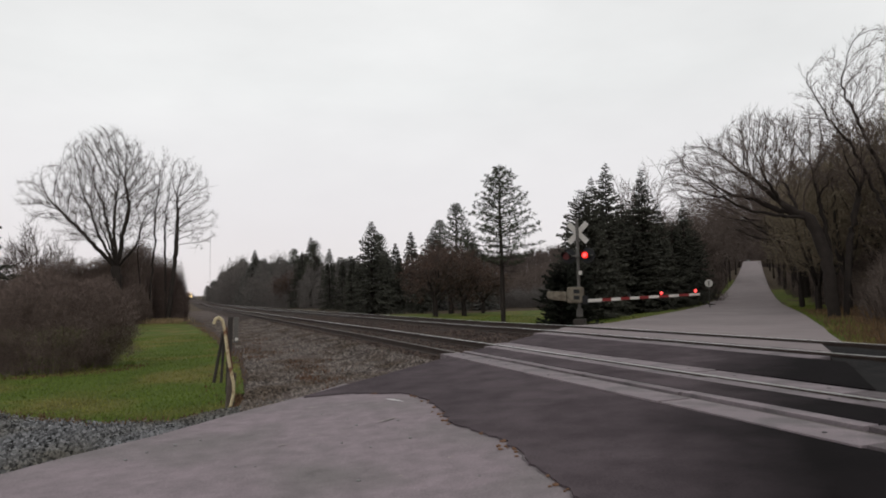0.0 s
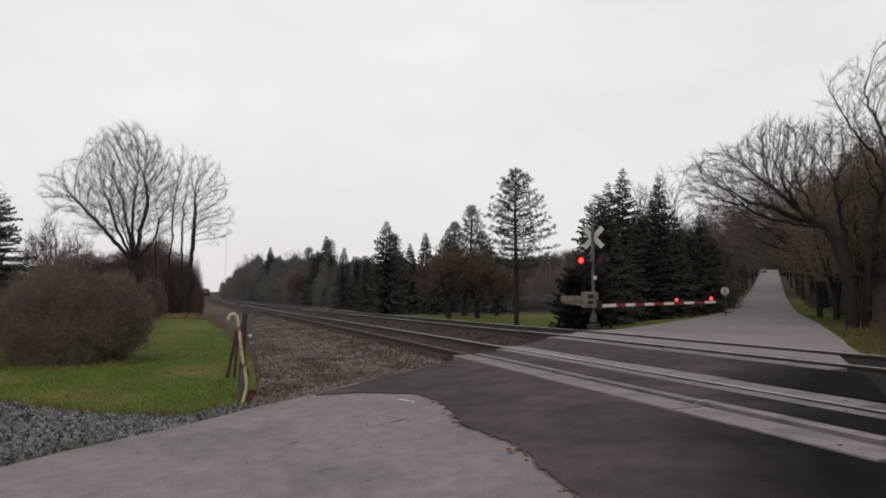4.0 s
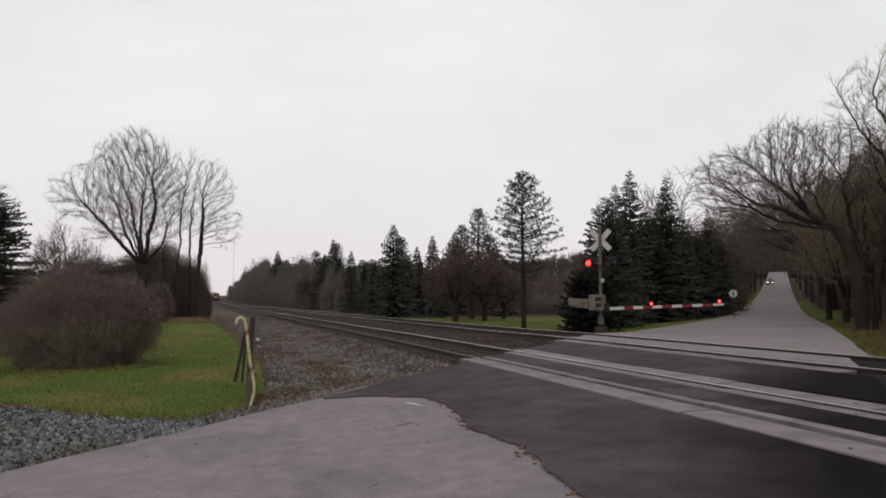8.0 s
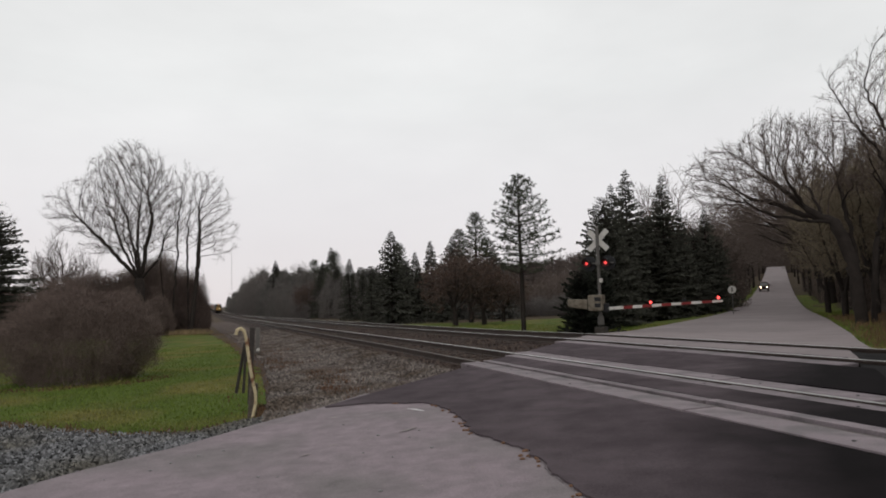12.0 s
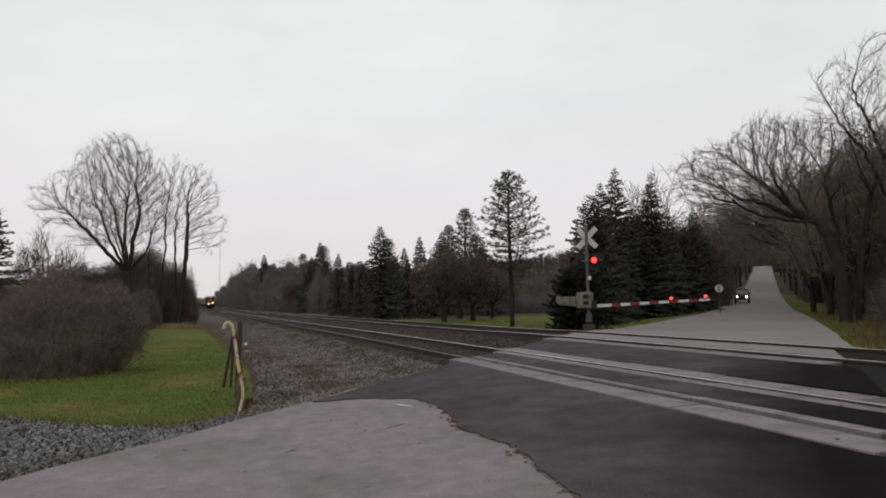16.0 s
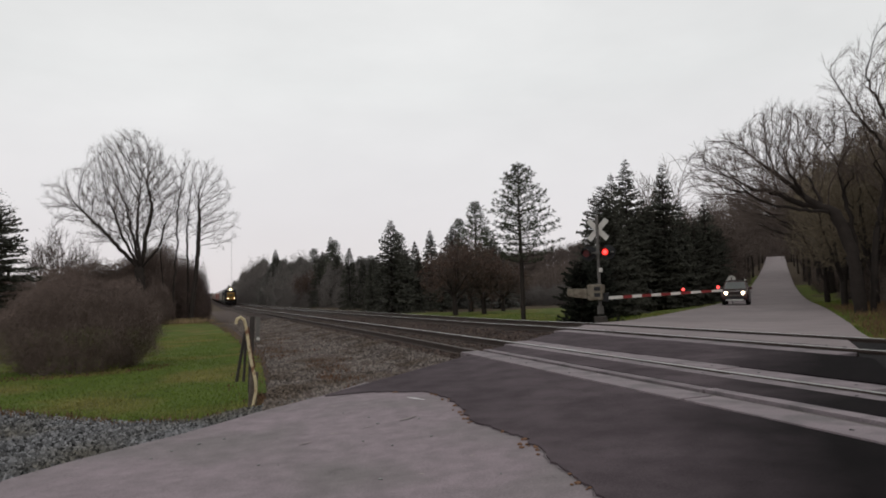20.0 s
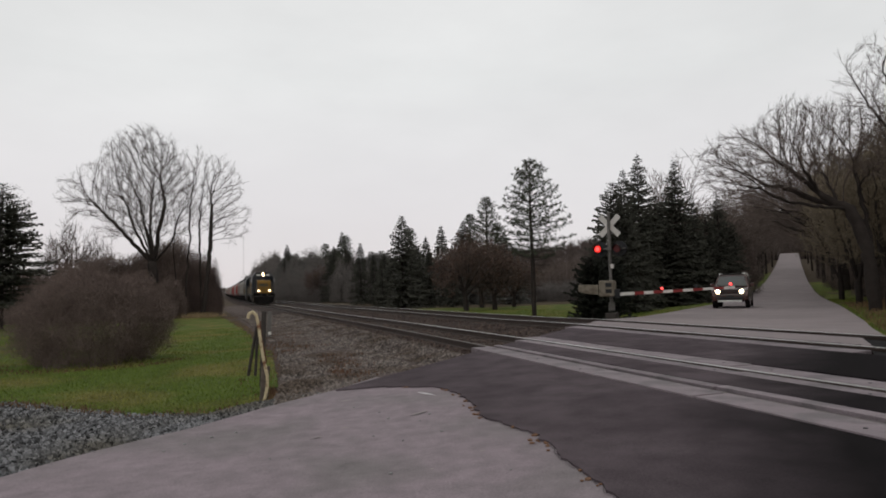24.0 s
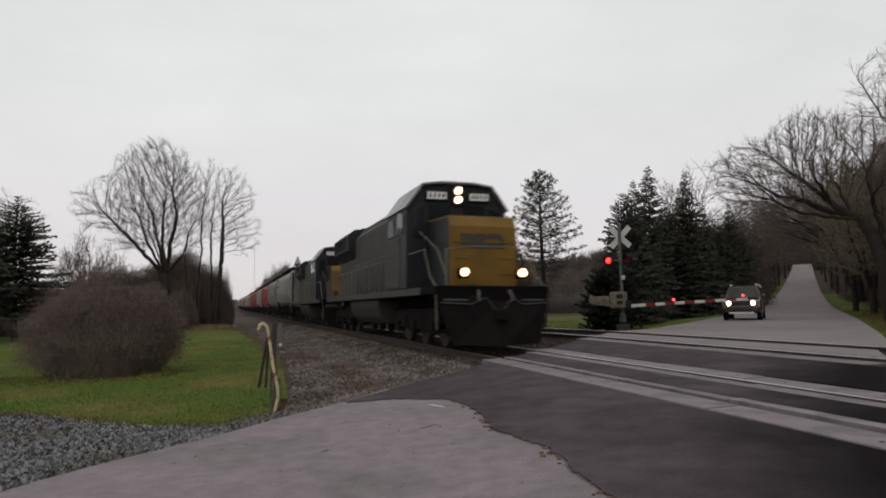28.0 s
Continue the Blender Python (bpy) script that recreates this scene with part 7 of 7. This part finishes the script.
def build_small():
    # bent yellow pipe barrier with its posts
    x0, y0 = 0.13, 10.3
    z0 = land(x0, y0) + 0.08
    b = thing("pipe_barrier", "bent chipped yellow pipe barrier leaning on dark posts", "barrier", at=pose(x0, y0, z0, 0, 0, 0))
    bm = bmesh.new()
    top = [(-0.315, 0.02, 1.15), (-0.295, 0.02, 1.22), (-0.245, 0.02, 1.24), (-0.20, 0.02, 1.20), (-0.175, 0.02, 1.10)]
    pipe(bm, [Vector(p) for p in top + [(-0.11, 0.0, 0.62), (-0.045, 0.0, 0.30), (-0.045, 0.0, 0.16), (-0.10, 0.0, -0.10)]], 0.023, 10)
    part("yellow_pipe", bm, M["yellow_pipe"], b, "chipped cream-yellow bent pipe")
    bm = bmesh.new()
    pipe(bm, [Vector(p) for p in ((-0.15, 0.1, 1.10), (-0.13, 0.12, 0.85), (-0.06, 0.12, 0.5))], 0.018, 8)
    part("rusty_pipe", bm, M["rust"], b, "rust-brown steel pipe")
    for xa, xb, yb, r in ((-0.19, -0.315, 0.25, 0.024), (-0.17, -0.215, 0.20, 0.022)):
        bm = bmesh.new()
        cyl(bm, (xa, 0.1, 1.02), (xb, yb, 0.30), r * 0.85, r, 8)
        part("leg", bm, M["old_wood"], b, "dark leaning leg")
    bm = bmesh.new()
    cyl(bm, (-0.20, 0.14, 0.85), (-0.20, 0.2, 0.42), 0.014, 0.014, 8)
    part("steel_rod", bm, M["pole"], b)
    bm = bmesh.new()
    box(bm, -0.085, 0.06, 0.14, 0.12, 0.04, 0.62, pose(0, 0, 0, 4, 3, 12), bevel=0.01)
    part("board", bm, M["grey_wood"], b, "weathered grey-brown plank")
    # marker post with a grey plate behind it
    mx, my = at(0.25, 11.9)
    m = thing("marker_post", "dark wooden marker post with a grey metal plate", "post", at=pose(mx, my, land(mx, my), 0, 2, -8))
    bm = bmesh.new()
    box(bm, -0.045, 0, 0.52, 0.075, 0.08, 1.56, bevel=0.015)
    part("post", bm, M["old_wood"], m)
    bm = bmesh.new()
    box(bm, 0.05, -0.03, 1.08, 0.07, 0.02, 0.42, bevel=0.005)
    pl = part("plate", bm, M["pole"], m, "grey metal plate")
    bm = bmesh.new()
    cyl(bm, (0.065, -0.045, 0.93), (0.065, -0.055, 0.93), 0.028, 0.028, 12)
    part("reflector", bm, M["white_sign"], pl, "small white reflector")
    # round road sign beyond the gate
    sx, sy = at(38.9, 56)
    z = land(sx, sy)
    s = thing("road_sign", "round pale road sign on a thin steel post", "sign", at=pose(sx, sy, z, 0, 0, -42.3))
    bm = bmesh.new()
    cyl(bm, (0, 0, -0.2), (0, 0, 2.0), 0.03, 0.03, 8)
    part("post", bm, M["pole"], s)
    bm = bmesh.new()
    cyl(bm, (0, -0.05, 1.95), (0, -0.035, 1.95), 0.29, 0.29, 28)
    d = part("disc", bm, M["white_sign"], s)
    bm = bmesh.new()
    box(bm, 0, -0.056, 1.95, 0.08, 0.008, 0.32)
    part("bar", bm, M["dark_metal"], d, "dark upright bar")
    # radio mast far off
    rx, ry = at(-1.35, 700)
    r = thing("radio_mast", "thin steel radio mast on the horizon", "mast", at=pose(rx, ry, land(rx, ry)))
    bm = bmesh.new()
    for a in range(3):
        px, py = 0.35 * math.cos(a * 2.094), 0.35 * math.sin(a * 2.094)
        cyl(bm, (px, py, -1), (px, py, 62), 0.06, 0.06, 5)
    part("mast", bm, M["far_mast"], r)
    bm = bmesh.new()
    for k in range(60):
        a = (k % 3) * 2.094
        cyl(bm, (0.35 * math.cos(a), 0.35 * math.sin(a), k), (0.35 * math.cos(a + 2.094), 0.35 * math.sin(a + 2.094), k + 1), 0.03, 0.03, 4)
    part("bracing", bm, M["far_mast"], r)
    # a dropped railway tie at the lawn's edge
    tx, ty = at(-19.6, 12.2)
    bm = bmesh.new()
    box(bm, 0, 0, 0.08, 2.2, 0.2, 0.18, bevel=0.02)
    o = tagged(link_mesh("timber", bm, M["tie"]), "dark old timber lying on the grass", "timber")
    o.matrix_world = pose(tx - 1.0, ty, land(tx, ty) - 0.02, 0, 0, 14)


def build_verges():
    """Lawns, dry grass, gravel and loose stone."""
    rnd = random.Random(77)

    def lawn_sheet(name, inside, xs, ys, label, lift=0.0):
        w = len(xs)
        verts = [(x, y, land(x, y) + lift) for y in ys for x in xs]
        faces = []
        for j in range(len(ys) - 1):
            for i in range(w - 1):
                cx, cy = (xs[i] + xs[i + 1]) / 2, (ys[j] + ys[j + 1]) / 2
                if inside(cx, cy):
                    faces.append((j * w + i, j * w + i + 1, (j + 1) * w + i + 1, (j + 1) * w + i))
        ob = from_lists(name, verts, faces, M["lawn"], smooth=True)
        return tagged(ob, label, "lawn", kind="structure")

    def front(x):
        return ramp(x, [-60, -12, -6, -3.7, -2.6, -1.7, -0.7, 0.3], [14, 13.0, 12.6, 12.0, 10.9, 9.9, 9.35, 10.3]) + 0.25 * noise.noise((x * 1.3, 0, 1)) + 0.1 * noise.noise((x * 5, 0, 1))

    def back_x(y):
        return ramp(y, [8, 10.4, 14, 20, 40, 64], [0.0, 0.12, 0.25, 0.15, -1.3, -3.8]) + 0.12 * noise.noise((y * 1.2, 0, 3))

    def verge(x, y):
        return y > front(x) and x < back_x(y) and y < 70 and x > -60
    xs = [-60 + 2 * k for k in range(22)] + [-16 + 0.22 * k for k in range(76)]
    ys = [8.8 + 0.2 * k for k in range(100)] + [29 + 1.0 * k for k in range(42)]
    lawn_sheet("lawn", verge, xs, ys, "mown green lawn with yellowish patches beside the track", 0.03)

    def blades(name, n, pick, mat_name, h0, h1, wid, label, lift=0.0):
        V, F = [], []
        while len(F) < n:
            x, y = pick()
            if x is None:
                continue
            p = Vector((x, y, land(x, y) + lift))
            d = (Vector((rnd.uniform(-.5, .5), rnd.uniform(-.5, .5), 1))).normalized()
            leaf(V, F, p, d, rand_dir(rnd), rnd.uniform(h0, h1), wid * rnd.uniform(0.7, 1.3))
        ob = from_lists(name, V, F, M[mat_name])
        return tagged(ob, label, "grass", kind="stuff")

    def pick_lawn():
        y = 9.0 + 26 * rnd.random() ** 1.7
        x = rnd.uniform(-14, 0.4)
        return (x, y) if verge(x, y) else (None, None)
    blades("grass", 70000, pick_lawn, "blade", 0.02, 0.055, 0.018, "short green grass blades", 0.03)

    def pick_dry():
        q = rnd.random()
        if q < 0.32:
            x, y = rnd.gauss(0.42, 0.14), rnd.gauss(10.6, 0.2)
        elif q < 0.55:
            x = rnd.uniform(-5.2, 0.0)
            y = front(x) + rnd.gauss(-0.04, 0.16)
            if noise.noise((x * 1.6, y * 1.6, 9)) < -0.02:
                return None, None
        elif q < 0.8:
            y = rnd.uniform(52, 62)
            x = ramp(y, [52, 62], [-1.9, -7.5]) + rnd.gauss(0, 0.7)
        else:
            y = rnd.uniform(11, 45)
            x = back_x(y) + rnd.gauss(0.10, 0.16)
        return x, y
    blades("dry_grass", 6500, pick_dry, "dry", 0.02, 0.09, 0.016, "dry straw-coloured grass and leaves", 0.02)

    def pick_litter():
        q = rnd.random()
        if q < 0.35:
            return rnd.gauss(0.38, 0.20), rnd.gauss(10.75, 0.30)
        if q < 0.75:
            a, w = rnd.uniform(3.0, 6.4), rnd.gauss(1.0, 0.10)
            return -4.12 + 2.05 * w * math.cos(a), 18.6 + 1.9 * w * math.sin(a)
        x = rnd.uniform(-6, 0.0)
        return x, front(x) + rnd.gauss(-0.1, 0.2)
    blades("leaf_litter", 1500, pick_litter, "litter", 0.02, 0.075, 0.03, "dark reddish-brown leaf litter", 0.025)

    def pick_tall():
        return at(rnd.gauss(-4.9, 0.9), rnd.gauss(57.0, 0.8))
    blades("tall_dry_grass", 1100, pick_tall, "straw", 0.15, 0.55, 0.035, "tall straw-coloured grass at the thicket's foot", 0.0)

    def pick_weed():
        y = 10.6 + 16 * rnd.random() ** 1.5
        x = rnd.gauss(1.2, 0.6)
        u, v = uv(x, y)
        if v > ramp(u, LEFT_U, LEFT_V) - 0.2 or noise.noise((x * 0.9, y * 0.9, 5)) < 0.12:
            return None, None
        return x, y
    blades("track_weeds", 900, pick_weed, "litter", 0.03, 0.10, 0.02, "low brown weeds among the ballast", 0.10)
    # green beyond the far track and along the hill road

    def far_lawn(x, y):
        u, v = uv(x, y)
        return x - bend(y) > 13.0 and (v < ramp(u, LEFT_U, LEFT_V) - 0.15) and y < 62
    lawn_sheet("far_lawn", far_lawn, [12.5 + 0.4 * k for k in range(60)] + [36.5 + 2 * k for k in range(30)], [14 + 0.4 * k for k in range(70)] + [42 + 2 * k for k in range(11)], "green lawn behind the far track", 0.03)

    def right_verge(x, y):
        u, v = uv(x, y)
        return u > 20 and ramp(u, [0, 16, 24, 40, 400], [1.1, 1.5, 1.8, 2.0, 2.0]) + 0.1 < v < ramp(u, [17, 30, 60, 140], [2.6, 3.6, 4.6, 5.0]) + 0.4 * noise.noise((u * .3, 0, 2)) and u < 140
    lawn_sheet("right_verge", right_verge, [11 + 0.4 * k for k in range(60)] + [35 + 1.0 * k for k in range(70)], [9 + 0.4 * k for k in range(60)] + [33 + 1.0 * k for k in range(75)], "strip of green and brown grass beside the hill road", 0.03)

    def left_verge(x, y):
        u, v = uv(x, y)
        return 45 < u < 200 and -7.0 < v < ramp(u, LEFT_U, LEFT_V) - 0.1
    lawn_sheet("left_verge", left_verge, [20 + 1.0 * k for k in range(120)], [30 + 1.0 * k for k in range(130)], "strip of grass beside the hill road", 0.03)

    def pick_far():
        q = rnd.random()
        if q < 0.6:
            y = rnd.uniform(17, 50)
            x = 13.0 + bend(y) + 9 * rnd.random() ** 1.4
            return (x, y) if far_lawn(x, y) else (None, None)
        u = rnd.uniform(17, 60)
        v = rnd.uniform(2.0, 4.6)
        x, y = xy(u, v)
        return (x, y) if right_verge(x, y) else (None, None)
    blades("far_grass", 15000, pick_far, "blade", 0.05, 0.13, 0.03, "green grass across the tracks", 0.03)

    def pick_weeds():
        u = rnd.uniform(17, 45)
        v = rnd.gauss(3.6, 0.9)
        if v < 2.2:
            return None, None
        return xy(u, v)
    blades("dry_weeds", 7000, pick_weeds, "dry", 0.08, 0.32, 0.02, "brown dry weeds beside the road", 0.02)

    # pale gravel on the near shoulder
    rows = []
    for j in range(90):
        k = j / 89
        x = -14 + 14.6 * k
        yn = ramp(x, [-14, -2.2, -1.3, 0.05, 0.95], [-2.5, 6.8, 7.45, 9.45, 10.3]) - 0.15
        yf = front(x) + 0.25
        rows.append([(x, yn + (yf - yn) * i / 12, land(x, yn + (yf - yn) * i / 12) + 0.035 * math.sin(math.pi * min(1, i / 11)) + 0.02 + 0.02 * noise.noise((x * 2, i * 0.7, 6))) for i in range(13)])
    sheet("gravel_shoulder", rows, M["gravel"], "blue-grey gravel shoulder beside the road", "gravel")

    def stones(name, n, pick, mat_name, lo, hi, label):
        V, F = [], []
        base = [(1, 0, 0), (-1, 0, 0), (0, 1, 0), (0, -1, 0), (0, 0, 1), (0, 0, -1)]
        tri = [(0, 2, 4), (2, 1, 4), (1, 3, 4), (3, 0, 4), (2, 0, 5), (1, 2, 5), (3, 1, 5), (0, 3, 5)]
        made = 0
        while made < n:
            x, y, z = pick()
            if x is None:
                continue
            made += 1
            s = rnd.uniform(lo, hi)
            r = Euler((rnd.uniform(0, 6.28), rnd.uniform(0, 6.28), rnd.uniform(0, 6.28))).to_matrix()
            k = len(V)
            for b in base:
                q = Vector(b) * rnd.uniform(0.6, 1.25)
                q = r @ Vector((q.x * s, q.y * s * 0.8, q.z * s * 0.62))
                V.append((x + q.x, y + q.y, z + q.z))
            F.extend((a + k, b + k, c + k) for a, b, c in tri)
        ob = from_lists(name, V, F, M[mat_name])
        return tagged(ob, label, "stones", kind="stuff")

    def pick_gravel():
        x = -6.5 + 7.4 * rnd.random()
        yn = ramp(x, [-14, -2.2, -1.3, 0.05, 0.95], [-2.5, 6.8, 7.45, 9.45, 10.3])
        yf = front(x) + 0.1
        if yf <= yn:
            return None, None, None
        f = rnd.random()
        y = yn + (yf - yn) * f + rnd.gauss(0, 0.05)
        return x, y, land(x, y) + 0.03 + 0.035 * math.sin(math.pi * f)
    stones("gravel", 19000, pick_gravel, "gravel_stone", 0.008, 0.046, "loose blue-grey gravel stones")

    BX = [2.2, 2.9, 3.5, 4.0, 4.45, 4.9, 5.7, 6.5, 6.95, 7.8, 8.6, 9.1, 9.9, 10.7, 11.2, 11.9, 12.6, 13.3]
    BZ = [-0.46, -0.37, -0.27, -0.17, -0.15, -0.16, -0.16, -0.13, -0.12, -0.14, -0.02, -0.01, 0.0, 0.04, 0.05, -0.06, -0.26, -0.42]

    def pick_ballast(shoulder):
        y = 9.5 + 45 * rnd.random() ** 2.0
        x0 = ramp(y, [8, 10.4, 14, 20, 40, 120], [0.0, 0.12, 0.3, 0.3, -0.8, -6.5])
        x = rnd.uniform(x0 + 0.1, 4.35 + bend(y)) if shoulder else rnd.uniform(4.2, 12.8) + bend(y)
        u, v = uv(x, y)
        if v > ramp(u, LEFT_U, LEFT_V) - 0.08:
            return None, None, None
        xt = x - bend(y)
        zs = ramp(xt, [-3, 0.0, 1.6, 3.1], [-0.36, -0.27, -0.28, -0.20]) if xt < 3.0 else ramp(xt, BX, BZ)
        for rx in (N1, N2, F1, F2):
            if abs(xt - rx) < 0.14:
                return None, None, None
        return x, y, zs + grade(y) + 0.01 + 0.05 * noise.noise((x * 1.1, y * 0.9, 4))
    stones("ballast", 30000, lambda: pick_ballast(True), "stone", 0.014, 0.048, "loose brown-grey ballast stones")
    stones("track_ballast", 14000, lambda: pick_ballast(False), "oily_stone", 0.022, 0.055, "dark oily ballast stones between the rails")


# ---- build
build_ground()
build_road()
build_ballast()
LENSES, ARM_LAMPS = build_signal()
CARS = build_train()
SUV = build_car()
SUV.scale = (0.97, 1.0, 1.04)
build_small()
build_woods()
build_verges()
build_road_wear()
build_track()
build_panels()


# ---- what moves
def on_track(s):
    return Vector((N1 + 0.7525 + bend(s), s, 0.019 + grade(s)))


def flash(bulb, near, far, first, step, lit_first, fade=0.10):
    """A lamp that lights and goes dark by turns: its bulb comes forward to the lens and draws back into the housing."""
    rows, t, lit = [(0.0, near if lit_first else far)], first, lit_first
    while t < 27.9:
        if t > 0.1:
            rows += [(t - fade, near if lit else far), (t + fade, far if lit else near)]
        lit = not lit
        t += step
    rows.append((28.0, near if lit else far))
    walk(bulb, rows)


def motions():
    times = [0.5 * k for k in range(57)]
    for car, back in CARS:
        rows = []
        for t in times:
            dt = 28 - t
            s = 16.28 + 21.32 * dt + 0.0165 * dt * dt + back
            a, b = on_track(s - 6.0), on_track(s + 6.0)
            d = a - b
            m = (a + b) / 2
            rows.append((t, pose(m.x, m.y, m.z, math.degrees(math.asin(d.z / d.length)), -1.15 * smooth01((140 - s) / 100), math.degrees(math.atan2(-d.x, d.y)))))
        walk(car, rows)
    path = [(0, 338), (1, 322), (2, 306), (3, 290), (4.5, 263), (6, 237), (7, 219.5), (8, 202.5), (9, 188), (10, 172.5), (11, 157.5), (12, 144), (12.5, 137), (14.5, 109), (15, 102.5), (16, 92), (17, 80), (18, 68), (19, 58.5), (20, 51), (21, 44.5), (21.5, 42), (22.5, 39), (23.5, 37.3), (24.5, 36.3), (25.5, 36), (28, 36)]
    rows = []
    for t, u in path:
        u += 2.2
        v = -2.9
        zf = road_z(u - 1.3, *xy(u - 1.3, v))
        zb = road_z(u + 1.3, *xy(u + 1.3, v))
        x, y = xy(u, v)
        rows.append((t, pose(x, y, (zf + zb) / 2 + 0.004, math.degrees(math.atan2(zf - zb, 2.6)), 0, 180 - 42.3)))
    walk(SUV, rows)
    for bulb, x, first_lit in zip(LENSES, (-0.38, 0.38), (False, True)):
        flash(bulb, pose(x, -0.30, 2.70), pose(x, -0.15, 2.70), 0.47, 0.72, first_lit)
    for lamp, f, first_lit in zip(ARM_LAMPS, (0.41, 0.69), (False, True)):
        z = 0.92 + 4.25 * f * 0.042 + 0.12
        flash(lamp, pose(0.30 + 4.25 * f, -0.37, z), pose(0.30 + 4.25 * f, -0.30, z), 0.30, 0.72, first_lit, 0.05)


motions()
